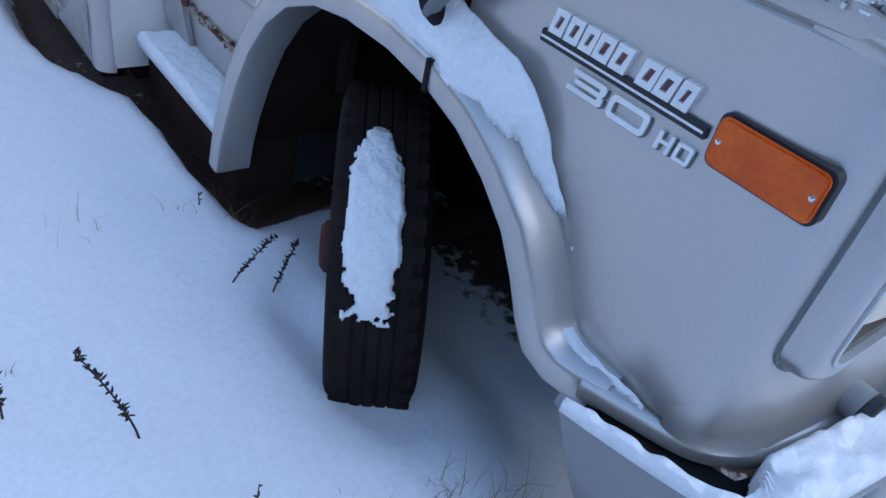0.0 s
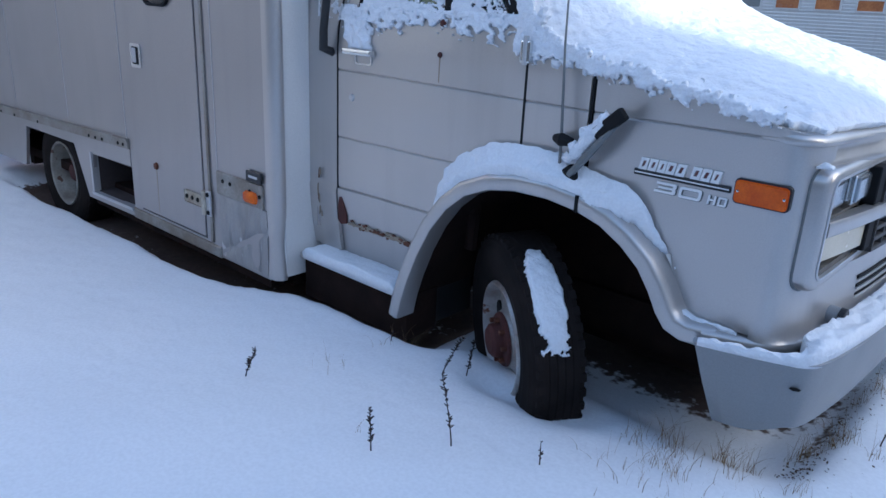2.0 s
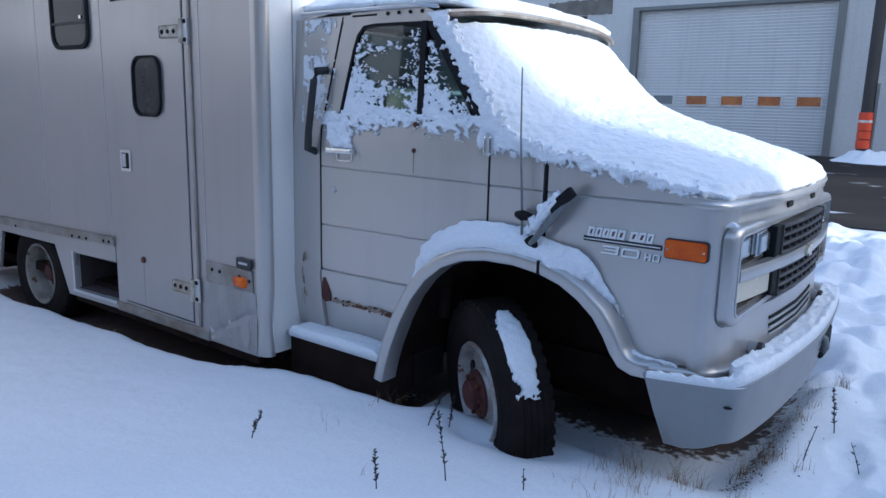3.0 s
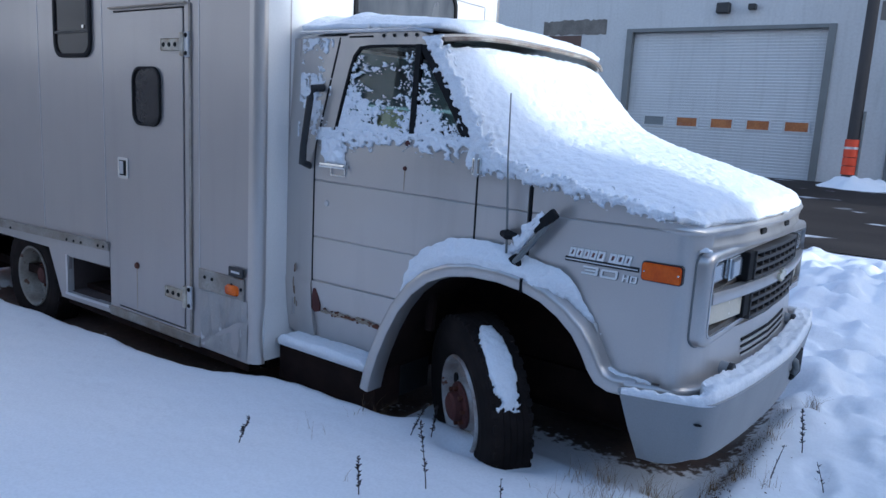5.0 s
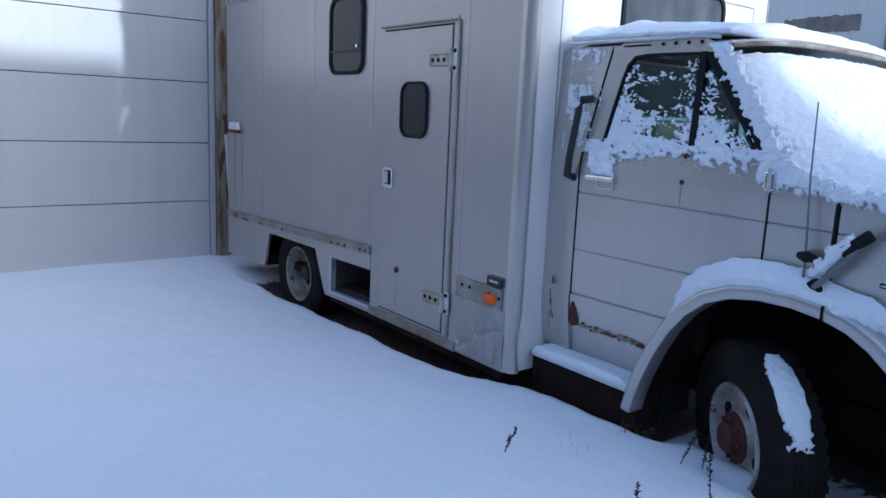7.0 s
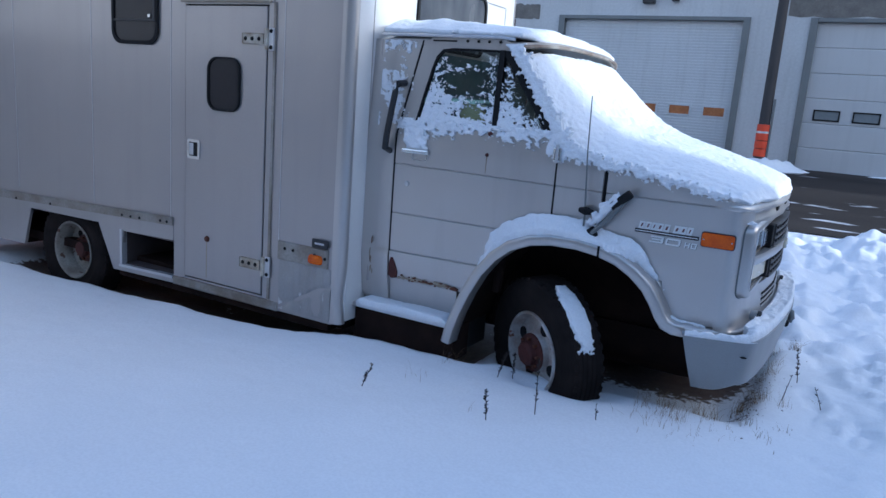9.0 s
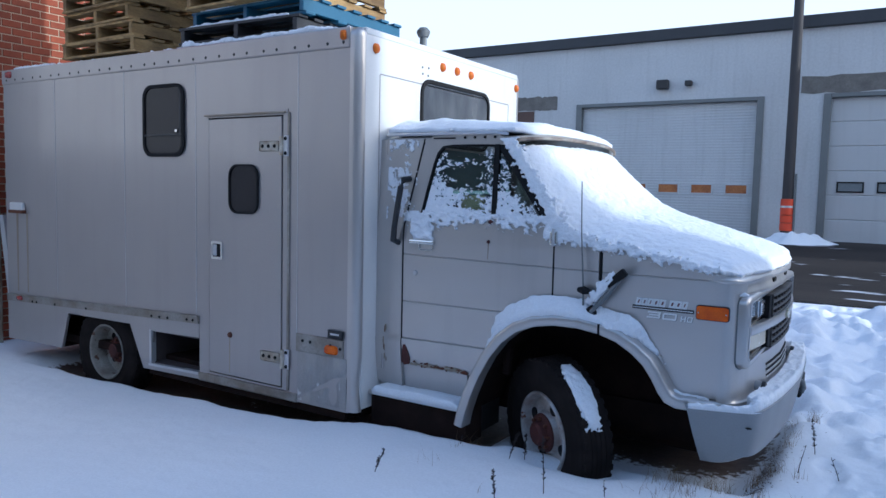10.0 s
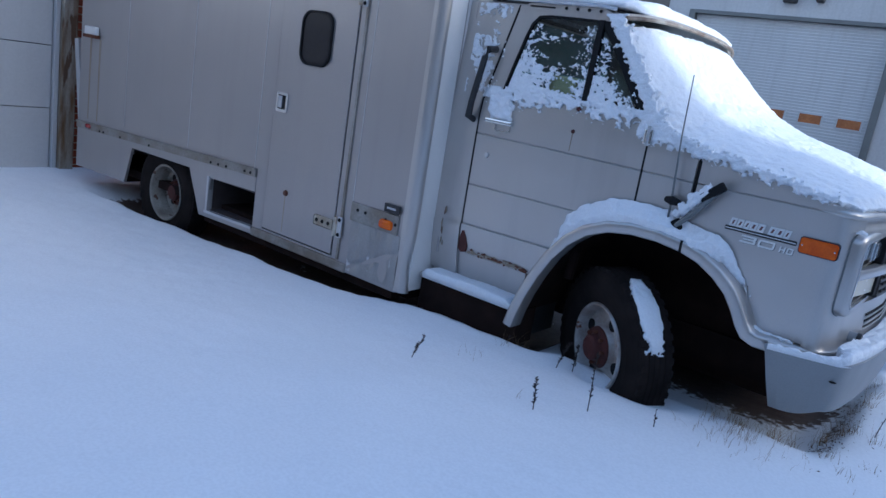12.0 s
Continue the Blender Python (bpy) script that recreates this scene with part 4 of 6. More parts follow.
def nose_at(i, d):
    """The point of the nose's plan line at i, moved out by d."""
    n = len(NOSE_PLAN)
    a, b = Vector(NOSE_PLAN[max(i - 1, 0)]), Vector(NOSE_PLAN[min(i + 1, n - 1)])
    t = (b - a).normalized()
    return NOSE_PLAN[i][0] + t.y * d, NOSE_PLAN[i][1] - t.x * d


def nose_x(y):
    y = min(y, mirror_y(y))
    return lerp([(p[1], p[0]) for p in NOSE_HALF], y)


def build_cab_side(side):
    """Sheet metal of one side of the cab. side 0 is the near one."""
    def Y(y):
        return y if side == 0 else mirror_y(y)

    def creases(x):
        return (0.634 + 0.012 * (x + 1.1), 0.876 + 0.004 * (x + 1.1), lerp(((-1.28, 1.184), (-0.25, 1.171), (0.2, 1.167), (0.8, 1.172)), x))

    def stations(x, a, b, n):
        cs = creases(x)
        ends = [min(a, cs[0] - 0.02)] + list(cs) + [max(b, cs[-1] + 0.02)]
        k = (n + 1 - 3 * len(cs)) // (len(cs) + 1)
        out = []
        for q in range(len(ends) - 1):
            p0, p1 = ends[q] + (0.006 if q else -0.0), ends[q + 1] - (0.006 if q < len(cs) else 0.0)
            m = k if q < len(cs) else n + 1 - len(out)
            out += [p0 + (p1 - p0) * (i + (1 if q else 0)) / (m + (1 if 0 < q < len(cs) else 0)) for i in range(m)]
            if q < len(cs):
                out += [cs[q] - 0.006, cs[q], cs[q] + 0.006]
        return out

    def nose(x, z):
        return 0.0 if x < 0.57 else lerp(NOSE_HALF, x) - CY

    def panel(name, x0, x1, low, high, nx, nzz, label="", extra=None, thick=0.02, mat=M_PAINT, lines=2):
        rows = []
        for i in range(nx + 1):
            x = x0 + (x1 - x0) * (i / nx if extra is not nose else 1 - (1 - i / nx) ** 1.7)
            a, b = low(x), high(x)
            rows.append([])
            for j in range(nzz + 1):
                z = max(a + 0.0002 * j, min(b - 0.0002 * (nzz - j), stations(x, a, b, nzz)[j]))
                y = side_y(z) + (extra(x, z) if extra else 0.0)
                # pressed body lines
                for zc in creases(x)[2 if lines == 1 else 0:]:
                    y += 0.006 * max(0, 1 - abs(z - zc) / 0.006)
                if lines == 2:
                    y -= 0.006 * smooth(0.0, -0.006, z - creases(x)[0])
                rows[-1].append((x, Y(y), z))
        bm = bmesh.new()
        shell(bm, rows, (0, thick if side == 0 else -thick, 0))
        return part(name, bm, mat, TRUCK, label, True)

    outer = offset_line(OPEN, 0.085)
    upper_arch = [p for p in outer if p[1] > 0.1]

    def arch(x):
        return lerp([p for p in upper_arch if p[0] < 0.45], x) if x < 0.42 else lerp(upper_arch[-6:], x)

    belt = 1.435
    nzr = 64 if side == 0 else 24
    def rear_x(z):
        return -1.290 if z < 1.36 else -1.290 + 0.135 * (z - 1.36) / 0.58
    bm = bmesh.new()
    zs = [0.30 + 1.63 * j / 90 for j in range(91)]
    shell(bm, [[(-1.503 + (rear_x(z) - 0.008 + 1.503) * i / 4, Y(side_y(z) - 0.008 * smooth(0.635, 0.614, z)), z) for z in zs] for i in range(5)], (0, 0.02 if side == 0 else -0.02, 0))
    part("rear_quarter", bm, M_PAINT, TRUCK, "rear cab panel with clinging snow", True)
    bm = bmesh.new()
    tube(bm, [(-1.452, Y(CY + 0.012 + 0.05 * max(0, z - 1.28)), z) for z in (0.40, 0.8, 1.28, 1.6, 1.93)], 0.010, 8)
    part("rear_seam", bm, M_BOX, TRUCK, "raised seam behind the cab", True)
    door = panel("cab_door", -1.288, -0.232, lambda x: max(0.455, arch(x) if x > -0.80 else 0.455), lambda x: belt, 34, nzr, "silver cab door with rusted lower edge")
    panel("rocker", -1.503, -0.80, lambda x: 0.245, lambda x: 0.447, 6, 40, "", lambda x, z: 0.02)
    panel("cowl_side", -0.222, 0.046, lambda x: arch(x), lambda x: lerp(((-0.3, 1.44), (0.1, 1.33)), x), 12, nzr)

    panel("front_fender", 0.068, 0.797, lambda x: arch(x) if x < 0.42 else lerp(((0.42, arch(0.42)), (0.47, 0.585), (0.53, 0.556), (0.80, 0.556)), x), lambda x: lerp(((0.0, 1.335), (0.45, 1.25), (0.80, 1.185)), x), 44, nzr, "silver front wing", nose, lines=1)
    # dark shut lines
    for x, z0, z1 in ((-1.290, 0.46, 1.93), (-0.227, 0.86, 1.40), (0.057, 0.88, 1.32)):
        bm = bmesh.new()
        pts = [z0 + (z1 - z0) * j / 16 for j in range(17)]
        shell(bm, [[((rear_x(z) if x < -1 else x) - 0.0055, Y(side_y(z) - 0.0012), z), ((rear_x(z) if x < -1 else x) + 0.0045, Y(side_y(z) - 0.0012), z)] for z in pts], (0, 0.006 if side == 0 else -0.006, 0))
        part("shut_line", bm, M_SEAL, TRUCK)
    # wheel arch flare: a band swept along the opening
    prof = ((0.0, 0.20), (0.0, 0.108), (0.004, 0.098), (0.012, 0.094), (0.046, 0.093), (0.056, 0.097), (0.062, 0.106), (0.072, 0.150), (0.078, 0.198), (0.094, 0.215))
    bm = bmesh.new()
    rows = []
    for o, y in prof:
        line = offset_line(OPEN, o)
        rows.append([(x, Y(y + (0.215 - y) / 0.12 * lerp(((-0.75, 0.0), (0.1, 0.022), (0.45, 0.034), (0.54, 0.048), (0.61, 0.080)), x)), z) for x, z in line])
    sheet(bm, rows)
    part("wheel_arch_flare", bm, M_PAINT, TRUCK, "broad silver wheel arch flare", True)
    part("flare_joint", boxed(0.082, 0.094, min(Y(0.112), Y(0.15)), max(Y(0.112), Y(0.15)), 0.833, 0.893), M_SEAL, TRUCK)
    # window frame of the door
    win = [(-1.165, 1.455), (-1.13, 1.60), (-1.085, 1.77), (-1.06, 1.84), (-1.02, 1.882), (-0.95, 1.890), (-0.80, 1.890), (-0.66, 1.888), (-0.615, 1.870), (-0.52, 1.755), (-0.42, 1.62), (-0.335, 1.50), (-0.315, 1.462), (-0.36, 1.447), (-0.60, 1.447), (-0.9, 1.447), (-1.12, 1.445)]
    out = [(-1.270, 1.42), (-1.232, 1.58), (-1.185, 1.78), (-1.157, 1.90), (-1.10, 1.945), (-0.97, 1.95), (-0.80, 1.95), (-0.63, 1.948), (-0.575, 1.925), (-0.46, 1.79), (-0.35, 1.645), (-0.265, 1.52), (-0.215, 1.435), (-0.24, 1.42), (-0.60, 1.42), (-0.9, 1.42), (-1.2, 1.418)]

    def frame_at(pts, dy):
        return [(x, Y(side_y(z) + dy), z) for x, z in pts]
    bm = bmesh.new()
    sheet(bm, [frame_at(out, 0.0), frame_at(win, 0.004), frame_at(win, 0.03), frame_at(out, 0.03)], loop_rows=True, loop_cols=True)
    part("window_frame", bm, M_PAINT, door)
    bm = bmesh.new()
    cx = sum(p[0] for p in win) / len(win)
    cz = sum(p[1] for p in win) / len(win)
    small = [(cx + (x - cx) * 0.962, cz + (z - cz) * 0.945) for x, z in win]
    sheet(bm, [frame_at(win, 0.001), frame_at(small, 0.003), frame_at(small, 0.02), frame_at(win, 0.02)], loop_rows=True, loop_cols=True)
    part("window_rubber", bm, M_SEAL, door)
    bm = bmesh.new()
    g = [bm.verts.new(p) for p in frame_at(win, 0.010)]
    cap(bm, g)
    g2 = [bm.verts.new(p) for p in frame_at(win, 0.014)]
    cap(bm, g2)
    for i in range(len(g)):
        bm.faces.new((g[i], g[(i + 1) % len(g)], g2[(i + 1) % len(g)], g2[i]))
    glass_ob = part("window_glass", bm, M_GLASS, door, "snow-streaked door glass")
    glass_ob.visible_shadow = False
    bm = bmesh.new()
    sheet(bm, [[(x, Y(side_y(z) + d), z) for z in (1.45, 1.6, 1.75, 1.888)] for x, d in ((-0.645, -0.010), (-0.613, -0.010), (-0.613, 0.02), (-0.645, 0.02))], loop_rows=True)
    part("vent_bar", bm, M_SEAL, door)
    # black pillar strip ahead of the window
    bm = bmesh.new()
    a, b = (-0.60, 1.885), (-0.275, 1.435)
    sheet(bm, [[(a[0] + (b[0] - a[0]) * t + dx, Y(side_y(a[1] + (b[1] - a[1]) * t) + dy), a[1] + (b[1] - a[1]) * t) for t in (0, 0.25, 0.5, 0.75, 1)] for dx, dy in ((-0.028, -0.004), (0.028, -0.004), (0.028, 0.02), (-0.028, 0.02))], loop_rows=True)
    part("pillar_trim", bm, M_SEAL, door)
    return door


CAB_DOOR = build_cab_side(0)
build_cab_side(1)


def hood_point(u, v):
    """u from cowl to nose, v from side to side (-1 to 1)."""
    w = 1 - abs(v) ** 2.4
    y = YC + v * (YC - CY - 0.012 - 0.075 * u ** 5)
    xe, xc = -0.05 + 0.835 * u, 0.02 + 0.855 * u
    x = xe + (xc - xe) * w
    ze = lerp(((0, 1.335), (0.55, 1.255), (0.9, 1.205), (1, 1.178)), u)
    zc = lerp(((0, 1.44), (0.3, 1.40), (0.6, 1.345), (0.85, 1.265), (0.95, 1.225), (1, 1.178)), u)
    return Vector((x, y, ze + (zc - ze) * w))


def build_front():
    bm = bmesh.new()
    shell(bm, [[hood_point(i / 16, -1 + 2 * j / 20) for j in range(21)] for i in range(17)], (0, 0, -0.02))
    part("hood", bm, M_PAINT, TRUCK, "silver hood under thick snow", True)

    n = len(NOSE_PLAN)

    def wrap(name, prof, i0, label="", mat=M_PAINT, thick=0.03, ramp=(0, 1), parent=None):
        """A band round the nose: prof gives (out, height) from top to bottom."""
        rows = []
        for d, z in prof:
            rows.append([])
            for i in range(i0, n - i0):
                k = smooth(ramp[0], ramp[1], min(i, n - 1 - i))
                x, y = nose_at(i, -0.004 + (d + 0.004) * k)
                rows[-1].append((x, y, z))
        bm = bmesh.new()
        f = sheet(bm, rows)
        back = sheet(bm, [[(x - thick, YC + (y - YC) * (1 - thick), z) for x, y, z in r] for r in rows])
        for a, b in ((f[0], back[0]), (f[-1], back[-1])):
            for q in range(len(a) - 1):
                bm.faces.new((a[q], a[q + 1], b[q + 1], b[q]))
        return part(name, bm, mat, parent or TRUCK, label, True)

    wrap("hood_lip", ((-0.02, 1.196), (0.004, 1.190), (0.013, 1.181), (0.0155, 1.172), (0.012, 1.164), (0.003, 1.159), (-0.008, 1.154)), 6, "rounded front edge of the hood", ramp=(4, 26))
    wrap("nose_panel", ((-0.008, 1.160), (-0.012, 1.150), (-0.010, 1.130), (-0.002, 1.112), (0.003, 1.100), (0.0, 1.085)), 12, "silver panel between hood and grille", ramp=(10, 28))
    val = wrap("valance", ((0.001, 0.735), (0.005, 0.70), (0.010, 0.62), (0.014, 0.57), (0.022, 0.55), (0.035, 0.542)), 12, "silver panel with cooling slots below the grille", ramp=(10, 36))
    for z in (0.602, 0.634, 0.666):
        bm = bmesh.new()
        sy = [0.74 + (mirror_y(0.74) - 0.74) * i / 20 for i in range(21)]
        shell(bm, [[(nose_x(y) + dx, y, z + dz) for y in sy] for dx, dz in ((0.008, -0.006), (0.0135, -0.005), (0.0125, 0.005), (0.006, 0.006))], (-0.01, 0, 0))
        part("slot", bm, M_SEAL, val)
        bm = bmesh.new()
        shell(bm, [[(nose_x(y) + dx, y, z + dz) for y in sy] for dx, dz in ((0.012, -0.013), (0.018, -0.011), (0.016, -0.008))], (-0.01, 0, 0))
        part("slot_lip", bm, M_ALU, val)

    # grille surround: a bezel that stands forward of the corner
    def face_x(y):
        v = abs(y - YC) / (YC - 0.28)
        return 0.900 - 0.072 * min(1.1, v) ** 2

    def towards(o, dy, dz):
        return [(y + math.copysign(dy, YC - y), z + math.copysign(dz, 0.907 - z)) for y, z in o]
    o, i2 = round_rect(0.258, mirror_y(0.258), 0.712, 1.100, 0.055), round_rect(0.298, mirror_y(0.298), 0.754, 1.066, 0.034)
    rows = [[(nose_x(y) - 0.03, y, z) for y, z in o], [(nose_x(y) + 0.004, y, z) for y, z in o], [(nose_x(y) * 0.35 + face_x(y) * 0.65, y, z) for y, z in towards(o, 0.003, 0.003)],
            [(face_x(y) - 0.006, y, z) for y, z in towards(o, 0.009, 0.008)], [(face_x(y), y, z) for y, z in towards(o, 0.018, 0.016)], [(face_x(y), y, z) for y, z in towards(o, 0.030, 0.030)],
            [(face_x(y) - 0.006, y, z) for y, z in i2], [(nose_x(y) - 0.06, y, z) for y, z in i2]]
    bm = bmesh.new()
    sheet(bm, rows, loop_cols=True)
    sur = part("grille_surround", bm, M_PAINT, TRUCK, "silver bezel round lamps and grille", True)
    go = round_rect(0.2535, mirror_y(0.2535), 0.7075, 1.1045, 0.058)
    bm = bmesh.new()
    sheet(bm, [[(nose_x(y) - 0.01, y, z) for y, z in go], [(nose_x(y) + 0.005, y, z) for y, z in go], [(nose_x(y) + 0.005, y, z) for y, z in o], [(nose_x(y) - 0.01, y, z) for y, z in o]], loop_rows=True, loop_cols=True)
    part("surround_joint", bm, M_FRAME, sur, "thin dark joint round the bezel")
    bm = bmesh.new()
    io, ii = round_rect(0.293, mirror_y(0.293), 0.750, 1.070, 0.036), round_rect(0.301, mirror_y(0.301), 0.758, 1.062, 0.030)
    sheet(bm, [[(face_x(y) - 0.012, y, z) for y, z in io], [(face_x(y) + 0.003, y, z) for y, z in io], [(face_x(y) + 0.003, y, z) for y, z in ii], [(face_x(y) - 0.012, y, z) for y, z in ii]], loop_rows=True, loop_cols=True)
    part("bright_trim", bm, M_ALU, sur, "thin bright trim inside the bezel")
    # black sheet paints the shade behind lamps and grille bars
    part("grille_back", boxed(0.66, 0.70, 0.32, 1.93, 0.74, 1.08), M_SEAL, sur, "black sheet standing in for the shade behind the grille")
    bm = bmesh.new()
    bars = [0.316 + (mirror_y(0.316) - 0.316) * i / 24 for i in range(25)]
    shell(bm, [[(face_x(y) + dx, y, z) for y in bars] for dx, z in ((-0.020, 0.886), (-0.002, 0.887), (0.001, 0.892), (0.001, 0.930), (-0.002, 0.935), (-0.020, 0.936))], (-0.02, 0, 0))
    part("centre_bar", bm, M_PAINT, sur, "silver bar between the lamp rows", True)
    for s in (0, 1):
        def yb(a, b):
            return (a, b) if s == 0 else (mirror_y(b), mirror_y(a))
        lamp = part("headlamp", boxed(0.72, 0.785, *yb(0.315, 0.70), 0.937, 1.066), M_SEAL, sur, "twin rectangular headlamp in a black housing")
        for a, b in ((0.325, 0.455), (0.500, 0.640)):
            front = face_x((a + b) / 2) - 0.020
            part("lens", boxed(0.775, front, *yb(a, b), 0.966, 1.048, 0.010, 2), M_HEAD, lamp, "clear rectangular lens")
            part("lens_rim", boxed(0.775, front - 0.010, *yb(a - 0.007, b + 0.007), 0.959, 1.055, 0.004), M_CHROME, lamp)
        part("lamp_shelf", boxed(0.780, face_x(yb(0.33, 0.33)[0]) - 0.012, *yb(0.318, 0.66), 0.9365, 0.946), M_TRAY, lamp)
        bm = bmesh.new()
        ya, ye = yb(0.31, 0.655)
        shell(bm, [[(face_x(ya + (ye - ya) * k / 8) - d, ya + (ye - ya) * k / 8, z) for k in range(9)] for d, z in ((0.030, 0.792), (0.021, 0.800), (0.021, 0.876), (0.030, 0.884))], (-0.04, 0, 0))
        part("turn_lamp", bm, M_CREAM, sur, "cream turn lamp below the headlamp")
        part("lamp_tray", boxed(0.70, face_x(0.34) - 0.010, *yb(0.318, 0.70), 0.757, 0.778), M_TRAY, sur)
        part("lamp_divider", boxed(0.72, 0.868, *yb(0.66, 0.742), 0.779, 0.8855, 0.004), M_SEAL, sur)
        part("lamp_divider", boxed(0.785, 0.868, *yb(0.665, 0.742), 0.9365, 1.064, 0.004), M_SEAL, sur)
    yg = [0.742 + (mirror_y(0.742) - 0.742) * k / 12 for k in range(13)]
    for z in (0.768, 0.806, 0.844, 0.881, 0.944, 0.981, 1.019, 1.056):
        bm = bmesh.new()
        shell(bm, [[(face_x(y) + dx, y, z + dz) for y in yg] for dx, dz in ((-0.014, -0.008), (-0.009, -0.006), (-0.009, 0.006), (-0.014, 0.008))], (-0.07, 0, 0))
        part("grille_bar", bm, M_GRILLE, sur)
    for k in range(9):
        y = 0.751 + 0.748 * k / 8
        for z0, z1 in ((0.766, 0.886), (0.936, 1.062)):
            part("grille_upright", boxed(0.77, face_x(y) - 0.0115, y - 0.006, y + 0.006, z0, z1), M_GRILLE, sur)
    for y in (0.905, mirror_y(0.905)):
        part("hood_slot", boxed(nose_x(y) - 0.03, nose_x(y) - 0.001, y - 0.04, y + 0.04, 1.120, 1.146, 0.004), M_SEAL, sur, "small dark slot under the hood edge")
    bm = bmesh.new()
    prism(bm, [(YC - 0.07, 0.90), (YC - 0.025, 0.90), (YC - 0.025, 0.885), (YC + 0.025, 0.885), (YC + 0.025, 0.90), (YC + 0.07, 0.90), (YC + 0.06, 0.925), (YC + 0.025, 0.925), (YC + 0.025, 0.94), (YC - 0.025, 0.94), (YC - 0.025, 0.925), (YC - 0.06, 0.925)], "x", face_x(YC) - 0.001, face_x(YC) + 0.014)
    part("emblem", bm, M_CREAM, sur, "small gold-coloured emblem")


build_front()


def bumper_line():
    pts = [(0.574, 0.098), (0.64, 0.114), (0.74, 0.142), (0.83, 0.172), (0.877, 0.191), (0.909, 0.224), (0.930, 0.29), (0.953, 0.43), (0.980, 0.7), (1.000, YC)]
    return pts + [(x, mirror_y(y)) for x, y in reversed(pts[:-1])]


def build_apron():
    """The flange that runs on from the flares round the nose above the bumper."""
    half = [(0.575, 0.150), (0.65, 0.178), (0.73, 0.208), (0.772, 0.234), (0.806, 0.276), (0.838, 0.345), (0.872, 0.6), (0.902, YC)]
    line = rounded(half + [(x, mirror_y(y)) for x, y in reversed(half[:-1])], 5)
    n = len(line)
    rows = []
    for i, p in enumerate(line):
        t = (Vector(line[min(i + 1, n - 1)]) - Vector(line[max(i - 1, 0)])).normalized()
        nr = Vector((-t.y, t.x))
        rows.append([(p[0] + nr.x * d, p[1] + nr.y * d, z) for d, z in ((0.06, 0.508), (0.006, 0.508), (0.0, 0.513), (0.0, 0.532), (0.005, 0.542), (0.016, 0.548), (0.06, 0.556), (0.13, 0.575))])
    bm = bmesh.new()
    sheet(bm, rows)
    part("front_apron", bm, M_PAINT, TRUCK, "silver flange between the nose and the bumper", True)


def build_bumper():
    top = rounded(bumper_line(), 5)
    half = [(0.634, 0.216), (0.69, 0.223), (0.76, 0.232), (0.81, 0.240), (0.846, 0.252), (0.874, 0.279), (0.893, 0.345), (0.912, 0.48), (0.932, 0.71), (0.948, YC)]
    low = rounded(half + [(x, mirror_y(y)) for x, y in reversed(half[:-1])], 5)
    n = len(top)
    # share of the way down, height, set in
    prof = [(1.0, 0.215, 0.011), (1.0, 0.222, 0.0), (0.5, 0.37, 0.0), (0.1, 0.505, 0.0), (0.0, 0.526, -0.001), (0.0, 0.536, 0.004), (0.0, 0.537, 0.012), (0.0, 0.530, 0.016), (0.1, 0.50, 0.014), (0.5, 0.37, 0.012), (1.0, 0.228, 0.012)]
    bm = bmesh.new()
    rows = []
    for i in range(n):
        a, b = Vector(top[max(i - 1, 0)]), Vector(top[min(i + 1, n - 1)])
        t = (b - a).normalized()
        e = min(i, n - 1 - i)
        row = []
        for f, z, d in prof:
            p = Vector(top[i]).lerp(Vector(low[i]), f)
            row.append((p.x - t.y * d, p.y + t.x * d, z + 0.052 * smooth(5, 22, e) * f * f))
        rows.append(row)
    v = sheet(bm, rows, loop_cols=True)
    cap(bm, v[0])
    cap(bm, v[-1])
    b = part("front_bumper", bm, M_BUMPER, TRUCK, "deep silver-grey steel bumper with snow on top", True)
    bm = bmesh.new()
    prism(bm, [(-0.016, 0.0), (-0.006, -0.005), (0.012, -0.004), (0.017, 0.001), (0.004, 0.005), (-0.010, 0.004)], "y", -0.0035, 0.004)
    bmesh.ops.transform(bm, matrix=pose(0.866, 0.2045, 0.436, 0, 0, 22) @ pose(0, 0, 0, -12), verts=bm.verts)
    part("scuff", bm, M_SEAL, b, "dark scuff mark")
    for y in (0.55, 1.70):
        bm = bmesh.new()
        tube(bm, [(0.79, y, 0.578), (0.868, y - 0.005, 0.574)], 0.034, 16)
        g = part("bumper_peg", bm, M_BUMPER, b, "short grey peg with a rubber end", True)
        bm = bmesh.new()
        tube(bm, [(0.868, y - 0.005, 0.574), (0.886, y - 0.005, 0.573), (0.890, y - 0.005, 0.573)], [0.036, 0.036, 0.031], 16)
        part("rubber_end", bm, M_BLACK, g)
    bm = bmesh.new()
    tube(bm, [(0.965, 1.25, 0.49), (0.998, 1.25, 0.475), (1.004, 1.25, 0.44), (0.992, 1.25, 0.415)], 0.018, 10)
    part("tow_hook", bm, M_FRAME, b, "dark steel tow hook", True)
    # black strip puts the slot's shade between bumper and apron into colour
    bm = bmesh.new()
    rows = []
    for i in range(3, n - 3):
        t = (Vector(top[i + 1]) - Vector(top[i - 1])).normalized()
        rows.append([(top[i][0] - t.y * d, top[i][1] + t.x * d, z) for d, z in ((0.016, 0.502), (0.10, 0.500))])
    shell(bm, rows, (0, 0, -0.01))
    part("gap_filler", bm, M_SEAL, b, "black strip standing in for the shade behind the bumper edge")
    part("hook_hole", boxed(0.960, 0.9885, 1.30, 1.48, 0.36, 0.50, 0.01), M_SEAL, b)


build_apron()
build_bumper()


